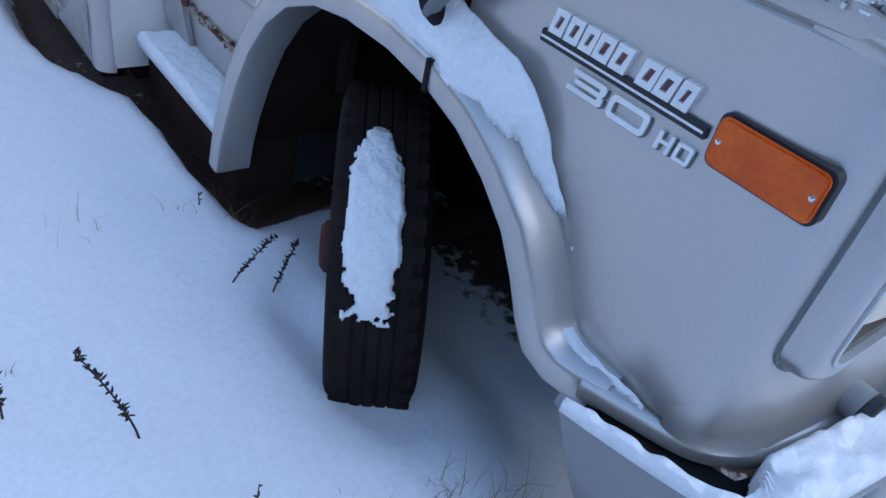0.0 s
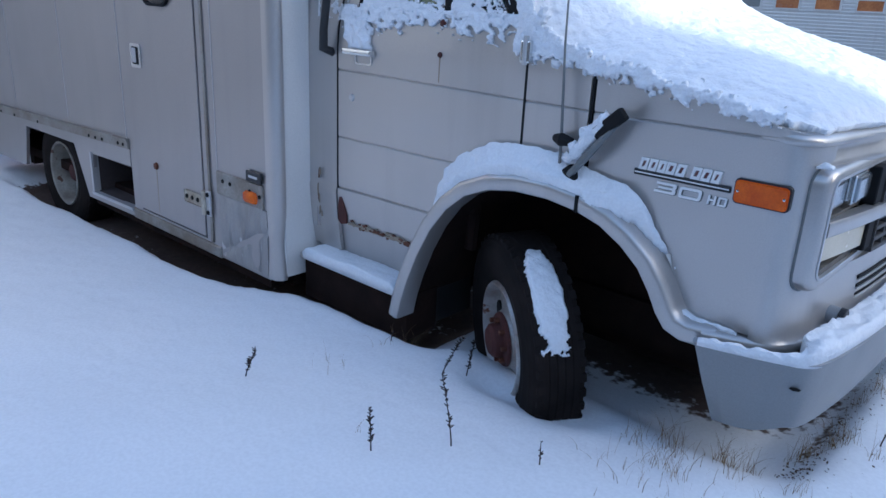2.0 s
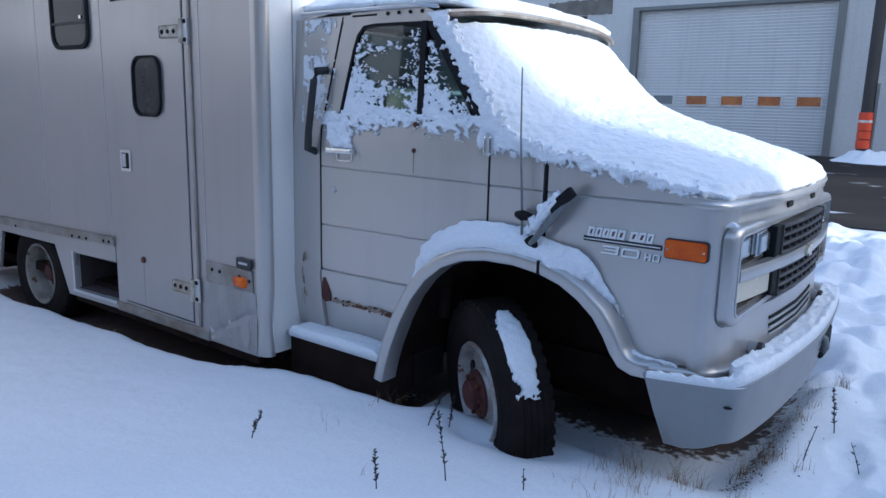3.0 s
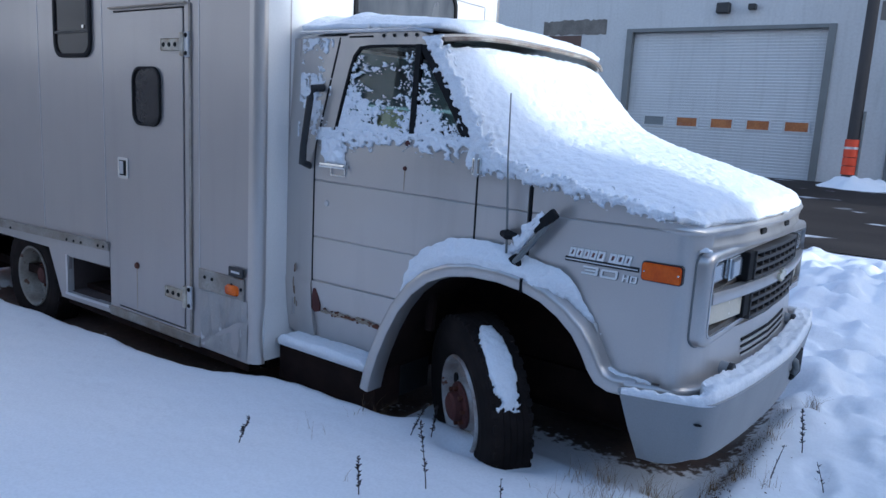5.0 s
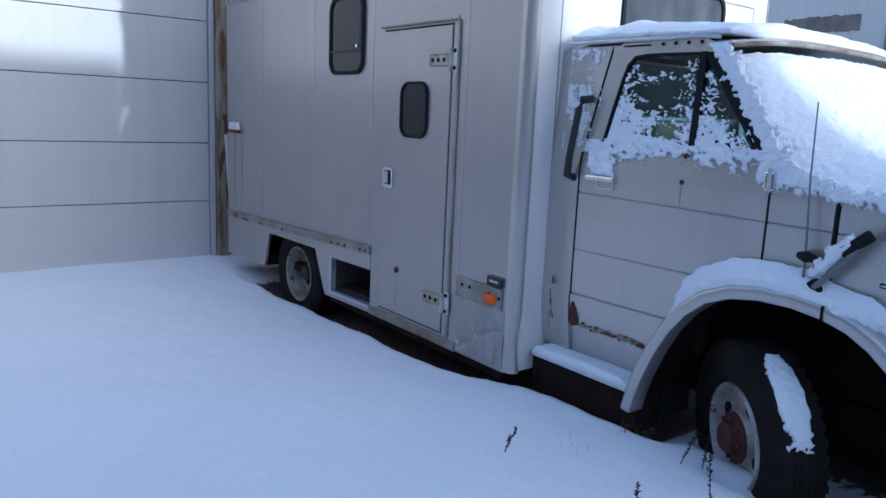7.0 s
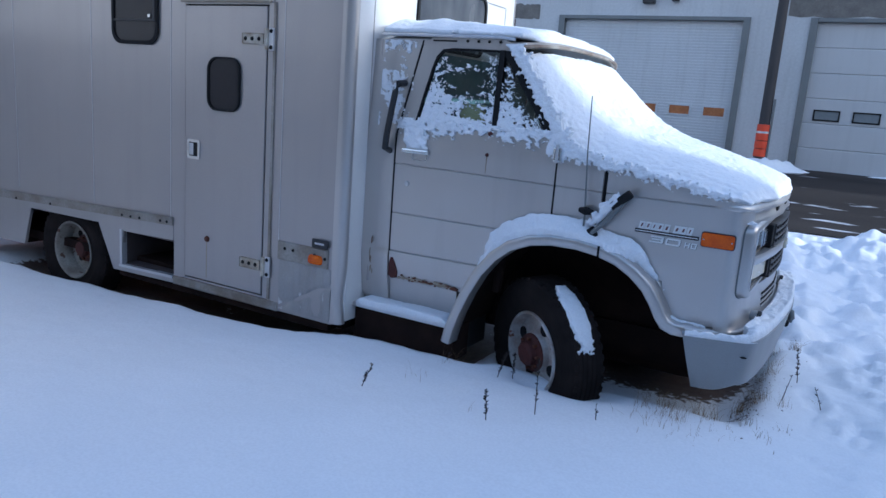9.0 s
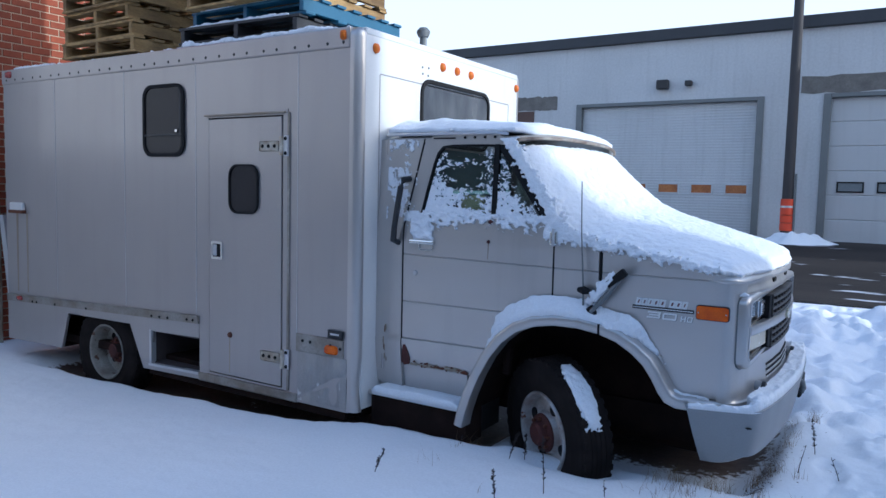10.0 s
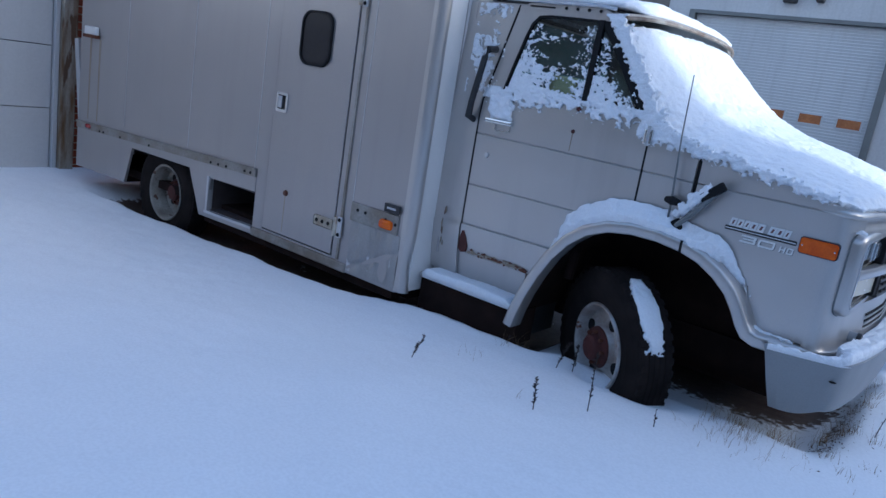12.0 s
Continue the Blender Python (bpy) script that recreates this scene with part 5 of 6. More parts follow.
def build_cab_top():
    def roof_pt(u, v, lift=0.0):
        x = -1.45 + u * 0.97 + (0.06 * (1 - v * v) if u > 0.5 else 0) * (u - 0.5) * 2 - 0.05 * abs(v) ** 5 * smooth(0.75, 1, u)
        w = 1 - abs(v) ** 4
        return Vector((x, YC + v * (YC - CY - 0.035) * (1 - 0.035 * smooth(0.55, 1, u)), 1.935 + 0.07 * w * (1 - 0.5 * smooth(0.7, 1, u)) + lift))
    bm = bmesh.new()
    shell(bm, [[roof_pt(i / 10, -1 + 2 * j / 18) for j in range(19)] for i in range(11)], (0, 0, -0.03))
    part("cab_roof", bm, M_PAINT, TRUCK, "", True)
    for s in (-1, 1):
        bm = bmesh.new()
        tube(bm, [(-1.45 + 0.10 * i, YC + s * (YC - CY - 0.025), 1.958) for i in range(9)] + [(-0.57, YC + s * 0.87, 1.95)], 0.010, 6)
        part("drip_rail", bm, M_ALU, TRUCK, "drip rail along the roof edge")
    bm = bmesh.new()
    tube(bm, [roof_pt(1, -1 + 2 * j / 16) + Vector((0.014, 0, -0.022)) for j in range(17)], 0.011, 6)
    part("visor_edge", bm, M_VISOR, TRUCK, "rusty strip above the windscreen")
    # windscreen glass
    def ws(u, v):
        w = 1 - abs(v) ** 2
        x = (-0.600 + 0.14 * w) * (1 - u) + (-0.262 + 0.31 * w) * u
        return Vector((x, YC + v * (YC - CY - 0.04), 1.915 * (1 - u) + 1.42 * u))
    bm = bmesh.new()
    shell(bm, [[ws(i / 6, -1 + 2 * j / 14) for j in range(15)] for i in range(7)], (-0.006, 0, -0.004))
    g = part("windscreen", bm, M_GLASS, TRUCK, "windscreen buried under snow", True)
    g.visible_shadow = False
    # cab inside
    part("back_panel", boxed(-1.44, -1.42, 0.27, 1.98, 0.5, 1.9), M_LINER, TRUCK, "blue-grey panel behind the seats")
    part("cab_floor", boxed(-1.44, 0.1, 0.77, 1.48, 0.50, 0.56), M_SEAT, TRUCK)
    part("firewall", boxed(0.08, 0.12, 0.27, 1.98, 0.95, 1.24), M_SEAT, TRUCK)
    part("dashboard", boxed(-0.32, 0.0, 0.27, 1.98, 1.05, 1.30, 0.05, 3), M_SEAT, TRUCK)
    for y in (0.62, 1.62):
        bm = bmesh.new()
        box(bm, -1.25, -0.72, y - 0.25, y + 0.25, 0.85, 1.0, 0.05, 3)
        box(bm, -1.38, -1.22, y - 0.25, y + 0.25, 0.9, 1.50, 0.06, 3)
        part("seat", bm, M_BROWN, TRUCK, "brown cab seat", True)
    part("papers", boxed(-0.885, -0.715, 0.236, 0.27, 1.47, 1.578, 0.012, 2), M_YELLOW, TRUCK, "pale yellow papers inside the window")
    return roof_pt


ROOF_PT = build_cab_top()


def build_cab_fittings():
    d = CAB_DOOR
    # grab handle
    pts = [(-1.262, CY + 0.02, 1.672), (-1.265, CY - 0.045, 1.665), (-1.283, CY - 0.05, 1.62), (-1.328, CY - 0.05, 1.36), (-1.338, CY - 0.045, 1.275), (-1.330, CY + 0.01, 1.255)]
    part("grab_handle", tube(bmesh.new(), pts, [0.020, 0.022, 0.019, 0.019, 0.022, 0.020], 10), M_BLACK, TRUCK, "black grab handle", True)
    h = part("door_handle", boxed(-1.228, -1.035, CY - 0.035, CY - 0.004, 1.258, 1.285, 0.01, 2), M_CHROME, d, "chrome door handle")
    bm = bmesh.new()
    ring_plate(bm, round_rect(-1.165, -1.055, 1.218, 1.262, 0.014), round_rect(-1.158, -1.062, 1.225, 1.262, 0.010), "y", CY - 0.008, CY + 0.004)
    part("handle_cup", bm, M_CHROME, h)
    bm = bmesh.new()
    lathe(bm, [(0, -0.010), (0.014, -0.008), (0.018, 0)], pose(-1.190, CY, 1.068), 12)
    part("keyhole", bm, M_ALU, d)
    for x, z, r in ((-0.648, 1.420, 0.016), (-0.658, 1.298, 0.012)):
        bm = bmesh.new()
        lathe(bm, [(0, -0.010), (r * 0.8, -0.008), (r, 0)], pose(x, CY + 0.002, z), 10)
        part("rust_spot", bm, M_MAROON, d, "rusty mirror bolt hole")
    bm = bmesh.new()
    shell(bm, [[(-0.658 + e, CY - 0.0008, 1.29 - 0.10 * i / 6) for e in (-0.004, 0.004 - 0.0006 * i)] for i in range(7)], (0, 0.001, 0))
    part("rust_streak", bm, M_STAIN, d, "faint rust run below the bolt")
    hg = part("door_hinge", boxed(-0.245, -0.20, CY - 0.03, CY - 0.001, 1.305, 1.385, 0.008, 2), M_CHROME, d, "external chrome hinge")
    part("pin", tube(bmesh.new(), [(-0.222, CY - 0.026, 1.30), (-0.222, CY - 0.026, 1.40)], 0.010, 8), M_ALU, hg)
    # roof-edge bolts
    for x in (-0.86, -0.79, -0.72, -0.65):
        bm = bmesh.new()
        lathe(bm, [(0, -0.006), (0.008, -0.005), (0.009, 0)], pose(x, CY + 0.034, 1.932), 8)
        part("bolt", bm, M_SEAL, d)
    part("vent_slot", boxed(-1.09, -0.93, CY + 0.030, CY + 0.040, 1.926, 1.934), M_SEAL, d)
    # rust on the lower door edge
    def blob(pts, y, th, mat, name, parent, label):
        bm = bmesh.new()
        prism(bm, pts, "y", y, y + th)
        return part(name, bm, mat, parent, label)
    rng = random.Random(4)
    yy = side_y(0.50) - 0.003
    blob([(-1.288, 0.475), (-1.262, 0.452), (-1.226, 0.462), (-1.222, 0.50), (-1.238, 0.55), (-1.258, 0.590), (-1.276, 0.585), (-1.286, 0.54)], yy - 0.011, 0.012, M_MAROON, "rust_patch", d, "dark red rust patch at the door corner")
    top = [(-1.215 + 0.021 * i, 0.468 + 0.016 * rng.random()) for i in range(20)]
    bot = [(-1.215 + 0.021 * i, 0.456 + 0.008 * rng.random()) for i in range(20)]
    blob(bot + top[::-1], yy - 0.009, 0.008, M_STAIN, "flaking_edge", d, "flaking pale paint along the door edge")
    flakes = [(-1.10, 0.045, 0.466, 0.35), (-1.03, 0.07, 0.468, 0.4), (-0.95, 0.045, 0.482, 0.3), (-0.88, 0.05, 0.478, 0.35), (-0.83, 0.05, 0.462, 0.6)]
    flakes += [(-1.20 + 0.38 * rng.random(), 0.008 + 0.022 * rng.random(), 0.458 + 0.026 * rng.random(), 0.12 + 0.26 * rng.random()) for _ in range(22)]
    for x0, w, zz, th in flakes:
        pts = [(x0 + w * (0.5 + 0.55 * math.cos(a) * (0.6 + 0.7 * rng.random())), zz + 0.020 * th * math.sin(a) * (0.4 + 1.1 * rng.random())) for a in (2 * math.pi * k / 14 for k in range(14))]
        blob(pts, yy - 0.0105 - 0.001 * rng.random(), 0.008, M_RUST if rng.random() < 0.6 else M_STAIN, "rust_patch", d, "brown rust patch")
    for k in range(9):
        zz = 0.44 + 0.30 * rng.random()
        w, h = 0.0015 + 0.0025 * rng.random(), 0.010 + 0.022 * rng.random()
        xs = -1.436 + 0.02 * rng.random()
        pts = [(xs + w * math.cos(a) * (0.6 + 0.6 * rng.random()), zz + h * math.sin(a) * (0.5 + 0.7 * rng.random())) for a in (2 * math.pi * q / 12 for q in range(12))]
        blob(pts, side_y(zz) - 0.0125, 0.008, M_STAIN if k % 3 else M_RUST, "rust_patch", TRUCK, "tan rust stain behind the door")
    # step
    bm = bmesh.new()
    box(bm, -1.50, -0.79, 0.125, 0.34, 0.236, 0.262, 0.006, 2)
    part("step", bm, M_PAINT, TRUCK, "silver side step with snow")
    part("step_skirt", boxed(-1.50, -0.76, 0.16, 0.36, 0.02, 0.235), M_UNDER, TRUCK)
    # antenna
    a = part("antenna", tube(bmesh.new(), [(-0.020, 0.155, 0.93), (-0.022, 0.153, 1.06), (-0.045, 0.155, 1.38), (-0.055, 0.158, 1.67)], [0.006, 0.006, 0.004, 0.003], 6), M_FRAME, TRUCK, "thin whip antenna")
    bm = bmesh.new()
    tube(bm, [(-0.055, 0.165, 1.066), (-0.02, 0.15, 1.066), (0.02, 0.165, 1.06)], [0.014, 0.024, 0.014], 10)
    part("mount", bm, M_SEAL, a, "black antenna mount")
    # folded mirror bracket
    bm = bmesh.new()
    tube(bm, [(0.03, 0.19, 0.935), (0.035, 0.14, 0.955), (0.12, 0.12, 1.05), (0.20, 0.125, 1.16)], 0.014, 8)
    m = part("mirror_bracket", bm, M_FRAME, TRUCK, "hanging broken mirror bracket")
    bm = bmesh.new()
    mm = pose(0.175, 0.125, 1.145, 0, -42, 0)
    box(bm, -0.062, 0.068, -0.016, 0.016, -0.020, 0.026, 0.010, 2)
    bmesh.ops.transform(bm, matrix=mm, verts=bm.verts)
    part("mirror_head", bm, M_SEAL, m, "black folded mirror head")
    bm = bmesh.new()
    box(bm, -0.02, 0.02, -0.018, 0.018, -0.03, 0.03, 0.008, 2)
    bmesh.ops.transform(bm, matrix=pose(0.035, 0.15, 0.955, 0, -40, 0), verts=bm.verts)
    part("mirror_foot", bm, M_SEAL, m)
    # side marker lamp on the wing
    bm = bmesh.new()
    prism(bm, round_rect(0.582, 0.748, 0.965, 1.043, 0.014, 4), "y", CY - 0.007, CY + 0.012)
    s = part("marker_lamp", bm, M_BLACK, TRUCK, "rectangular amber side marker lamp")
    bm = bmesh.new()
    prism(bm, round_rect(0.586, 0.744, 0.969, 1.039, 0.013, 4), "y", CY - 0.016, CY - 0.0075, 0.004)
    part("lens", bm, M_AMBER, s, "bright amber lens")
    for x in (0.597, 0.733):
        bm = bmesh.new()
        lathe(bm, [(0, -0.003), (0.004, -0.002), (0.005, 0)], pose(x, CY - 0.0162, 1.005), 8)
        part("screw", bm, M_CHROME, s)


build_cab_fittings()


# ---- wheels and chassis ----
def build_wheel(name, m, label, dished_in=False, fat=1.06):
    """A steel wheel on a ribbed tyre. The local -y side faces out."""
    R, W = 0.397, 0.215
    place, m = m, m @ Matrix.Diagonal((fat, 1.02, fat, 1))
    bm = bmesh.new()
    prof = []
    for r, y in ((0.215, -0.085), (0.235, -0.098), (0.30, -0.112), (0.350, -0.109), (0.376, -0.101), (0.390, -0.088)):
        prof.append((r, y))
    for k in range(5):
        y0 = -0.075 + 0.15 * k / 5
        prof += [(R, y0 + 0.002), (R, y0 + 0.023), (R - 0.004, y0 + 0.025), (R - 0.004, y0 + 0.028)]
    prof += [(0.390, 0.088), (0.350, 0.109), (0.30, 0.112), (0.235, 0.098), (0.215, 0.085)]
    lathe(bm, prof, m, 56)
    tyre = part("tyre", bm, M_TYRE, TRUCK, label)
    # shoulder blocks
    bm = bmesh.new()
    for k in range(44):
        for s in (-1, 1):
            a = 2 * math.pi * (k + (0.5 if s > 0 else 0)) / 44
            b = box(bmesh.new(), -0.016, 0.016, s * 0.078 - 0.016, s * 0.078 + 0.016, R - 0.02, R + 0.001, 0.003)
            bmesh.ops.transform(b, matrix=m @ Matrix.Rotation(a, 4, "Y"), verts=b.verts)
            tmp = bpy.data.meshes.new("t")
            b.to_mesh(tmp)
            b.free()
            bm.from_mesh(tmp)
            bpy.data.meshes.remove(tmp)
    part("shoulder_tread", bm, M_TYRE, tyre)["kind"] = "stuff"
    m = place @ Matrix.Diagonal((1.06, 1.02, 1.06, 1))
    bm = bmesh.new()
    if dished_in:
        prof = [(0.228, -0.100), (0.222, -0.106), (0.212, -0.098), (0.205, -0.06), (0.198, -0.02), (0.195, 0.03), (0.165, 0.045), (0.11, 0.04), (0.10, 0.02), (0.0, 0.018)]
    else:
        prof = [(0.234, -0.092), (0.228, -0.103), (0.218, -0.104), (0.208, -0.090), (0.203, -0.050), (0.197, -0.042), (0.186, -0.046), (0.150, -0.051), (0.124, -0.056), (0.112, -0.082), (0.10, -0.086), (0.0, -0.086)]
    lathe(bm, prof, m, 48)
    rim = part("rim", bm, M_DULLRIM if dished_in else M_RIM, tyre, "dull beige steel wheel rim" if dished_in else "rusty pale steel wheel rim", True)
    for k in range(4):
        a = radians((45 if dished_in else 25) + 90 * k)
        bm = bmesh.new()
        c = m @ Matrix.Rotation(a, 4, "Y")
        if dished_in:
            tube(bm, [c @ Vector((0.138, 0.052, 0)), c @ Vector((0.138, 0.0405, 0))], 0.030, 16)
        else:
            tube(bm, [c @ Vector((0.158, -0.058, 0)), c @ Vector((0.156, -0.036, 0))], 0.036, 18)
        part("hand_hole", bm, M_SEAL, rim, "dark hand hole")
    bm = bmesh.new()
    y0 = 0.02 if dished_in else -0.085
    lathe(bm, [(0.110, y0), (0.106, y0 - 0.012), (0.072, y0 - 0.020), (0.066, y0 - 0.050), (0.052, y0 - 0.062), (0.0, y0 - 0.063)], m, 28)
    hub = part("hub", bm, M_MAROON, rim, "dark red rusty hub", True)
    for k in range(8):
        c = m @ Matrix.Rotation(2 * math.pi * k / 8, 4, "Y")
        bm = bmesh.new()
        tube(bm, [c @ Vector((0.084, y0 - 0.036, 0)), c @ Vector((0.084, y0 - 0.01, 0))], 0.011, 6)
        part("wheel_nut", bm, M_RUST, rim)
    return tyre


FRONT = pose(-0.226, 0.320, 0.183, 0, 0, -34) @ pose(0, 0, 0, 4)
build_wheel("front_wheel", FRONT, "black ribbed front tyre turned outwards", fat=1.115)
build_wheel("front_wheel", pose(-0.238, mirror_y(0.325), 0.205, 0, 0, 180 - 34), "black ribbed front tyre")
for y in (0.17, mirror_y(0.17)):
    near = y < 1
    build_wheel("rear_wheel", pose(-4.345, y, 0.135, 0, 0, 0 if near else 180), "black rear tyre sunk in snow", True)


def build_chassis():
    for y in (0.70, 1.50):
        part("chassis_rail", boxed(-5.75, 0.75, y, y + 0.07, 0.16, 0.34), M_UNDER, TRUCK)
    bm = bmesh.new()
    tube(bm, [(-4.345, 0.3, 0.135), (-4.345, 1.95, 0.135)], 0.06, 12)
    part("rear_axle", bm, M_UNDER, TRUCK)
    bm = bmesh.new()
    tube(bm, [(-0.238, 0.45, 0.19), (-0.238, 1.8, 0.19)], 0.05, 12)
    part("front_axle", bm, M_UNDER, TRUCK)
    part("fuel_tank", boxed(-3.0, -1.9, 0.22, 0.60, -0.02, 0.16, 0.05, 3), M_UNDER, TRUCK)
    part("engine_block", boxed(-0.75, 0.55, 0.78, 1.47, 0.05, 0.95, 0.05, 2), M_UNDER, TRUCK)
    # inner wheel housing
    line = offset_line(OPEN[:19], 0.03)
    for f in (lambda y: y, mirror_y):
        bm = bmesh.new()
        shell(bm, [[(x, f(y), z) for x, z in line] for y in (0.20, 0.45, 0.74)], (0, 0, 0.012))
        part("inner_wing", bm, M_UNDER, TRUCK, "dirty inner wheel housing, coloured near-black for its shade")
    # near-black panels double as a backdrop of shade inside the arches
    for f in ((0.74, 0.76), (mirror_y(0.76), mirror_y(0.74))):
        part("splash_panel", boxed(-0.95, 0.52, f[0], f[1], 0.12, 0.92), M_UNDER, TRUCK)
    part("mud_guard", boxed(-0.79, -0.77, 0.245, 0.62, 0.05, 0.56), M_BLACK, TRUCK, "black mud guard behind the wheel")
    bm = bmesh.new()
    tube(bm, [(-0.60, 0.40, 0.62), (-0.585, 0.40, 0.80), (-0.62, 0.42, 0.45)], 0.03, 8)
    part("wing_bracket", bm, M_UNDER, TRUCK, "dark bracket inside the wheel arch")
    for x in (-1.62, -2.0, -3.2, -3.7, -5.2, -5.6):
        part("cross_member", boxed(x - 0.04, x + 0.04, 0.14, 2.1, 0.05, 0.13), M_UNDER, TRUCK)


build_chassis()


# ---- badge on the wing ----
def build_badge():
    y = CY - 0.001
    z0 = 1.0
    x0, x1 = 0.246, 0.572
    bar = part("badge", boxed(x0, x1, y - 0.006, y + 0.004, z0 - 0.010, z0 + 0.010, 0.002), M_BLACK, TRUCK, "black and chrome badge strip")
    part("badge_line", boxed(x0 + 0.004, x1 - 0.004, y - 0.0075, y - 0.005, z0 - 0.002, z0 + 0.002), M_CHROME, bar)
    # the maker's word as plain slanted chrome blocks
    blocks = [(0.0, 0.030), (0.034, 0.064), (0.068, 0.096), (0.098, 0.130), (0.134, 0.166), (0.188, 0.220), (0.222, 0.254), (0.258, 0.286)]
    for a, b in blocks:
        bx0, bx1 = 0.262 + a * 0.95, 0.262 + b * 0.95
        za, zb = z0 + 0.011, z0 + 0.051
        sl = 0.008
        o = [(bx0, za), (bx1, za), (bx1 + sl, zb), (bx0 + sl, zb)]
        i2 = [(bx0 + 0.010, za + 0.010), (bx1 - 0.009, za + 0.010), (bx1 + sl - 0.010, zb - 0.010), (bx0 + sl + 0.009, zb - 0.010)]
        bm = bmesh.new()
        ring_plate(bm, o, i2, "y", y - 0.009, y + 0.002)
        blk = part("badge_block", bm, M_BRIGHT, bar)
        bm = bmesh.new()
        prism(bm, i2, "y", y - 0.003, y + 0.001)
        part("fill", bm, M_FILL, blk, "worn red filling")
    # the figures below it: flat squared characters, leaning a little
    def lean(o, z):
        return [(px + 0.12 * (pz - z), pz) for px, pz in o]

    def figure(name, x, z, w, h, outline):
        bm = bmesh.new()
        prism(bm, lean([(x + w * p, z + h * q) for p, q in outline], z), "y", y - 0.006, y + 0.002)
        fig = part(name, bm, M_BRIGHT, bar)
        # dark copy shifted down and right paints the outline and shadow edge
        bm = bmesh.new()
        prism(bm, lean([(x + 0.0022 + w * p, z - 0.0022 + h * q) for p, q in outline], z), "y", y - 0.003, y + 0.001)
        part("dark_edge", bm, M_FRAME, fig)

    def ring_figure(name, x, z, w, h, t, r):
        bm = bmesh.new()
        ring_plate(bm, lean(round_rect(x, x + w, z, z + h, r, 3), z), lean(round_rect(x + t, x + w - t, z + t, z + h - t, r * 0.45, 3), z), "y", y - 0.006, y + 0.002)
        fig = part(name, bm, M_BRIGHT, bar)
        # the same painted shadow edge, as a shifted dark ring
        bm = bmesh.new()
        x, z = x + 0.0022, z - 0.0022
        ring_plate(bm, lean(round_rect(x, x + w, z, z + h, r, 3), z), lean(round_rect(x + t, x + w - t, z + t, z + h - t, r * 0.45, 3), z), "y", y - 0.003, y + 0.001)
        part("dark_edge", bm, M_FRAME, fig)
    three = [(0, 0), (0.93, 0), (1, 0.1), (1, 0.42), (0.95, 0.5), (1, 0.58), (1, 0.9), (0.93, 1), (0.04, 1), (0.04, 0.76), (0.84, 0.76), (0.84, 0.61), (0.16, 0.61), (0.16, 0.39), (0.84, 0.39), (0.84, 0.24), (0, 0.24)]
    figure("badge_three", 0.326, z0 - 0.0535, 0.072, 0.036, three)
    ring_figure("badge_nought", 0.409, z0 - 0.056, 0.074, 0.037, 0.0088, 0.009)
    figure("badge_h", 0.505, z0 - 0.0565, 0.026, 0.029, [(0, 0), (0.25, 0), (0.25, 0.4), (0.75, 0.4), (0.75, 0), (1, 0), (1, 1), (0.75, 1), (0.75, 0.6), (0.25, 0.6), (0.25, 1), (0, 1)])
    ring_figure("badge_d", 0.538, z0 - 0.0565, 0.027, 0.029, 0.0058, 0.004)


build_badge()


# ---- snow on the truck ----
CENTRE = [(0.0, (-0.435, 1.915)), (0.12, (-0.360, 1.85)), (0.36, (-0.015, 1.555)), (0.48, (0.17, 1.465)), (0.62, (0.40, 1.40)), (0.80, (0.69, 1.315)), (0.92, (0.852, 1.24)), (1.0, (0.884, 1.192))]
SIDE = [(0.0, (-0.585, 1.895)), (0.12, (-0.545, 1.80)), (0.36, (-0.29, 1.41)), (0.48, (-0.17, 1.315)), (0.62, (0.09, 1.29)), (0.80, (0.47, 1.242)), (0.92, (0.70, 1.212)), (1.0, (0.795, 1.190))]


def curve_at(c, u):
    for (u0, p0), (u1, p1) in zip(c, c[1:]):
        if u <= u1:
            t = (u - u0) / (u1 - u0)
            return Vector((p0[0] + (p1[0] - p0[0]) * t, p0[1] + (p1[1] - p0[1]) * t))
    return Vector(c[-1][1])


def soft_curve(c, u):
    return sum((curve_at(c, min(1, max(0, u + d))) * w for d, w in ((-0.05, 0.25), (0, 0.5), (0.05, 0.25))), Vector((0, 0)))


def nose_snow(u, v):
    s = 2 * v - 1
    w = 1 - abs(s) ** 2.3
    c, e = soft_curve(CENTRE, u), soft_curve(SIDE, u)
    p = e + (c - e) * w
    edge = lerp(((1.16, CY - 0.004), (1.30, CY - 0.016), (1.45, side_y(1.45) - 0.012), (1.95, side_y(1.95) - 0.012)), e.y)
    edge += 0.075 * smooth(0.86, 1.0, u) ** 2
    y = YC + s * (YC - edge)
    return Vector((p.x, y, p.y))


def with_normal(f, u, v):
    d = 0.004
    a = f(min(1, u + d), v) - f(max(0, u - d), v)
    b = f(u, min(1, v + d)) - f(u, max(0, v - d))
    n = b.cross(a) if b.cross(a).z > 0 else a.cross(b)
    return f(u, v), n.normalized()


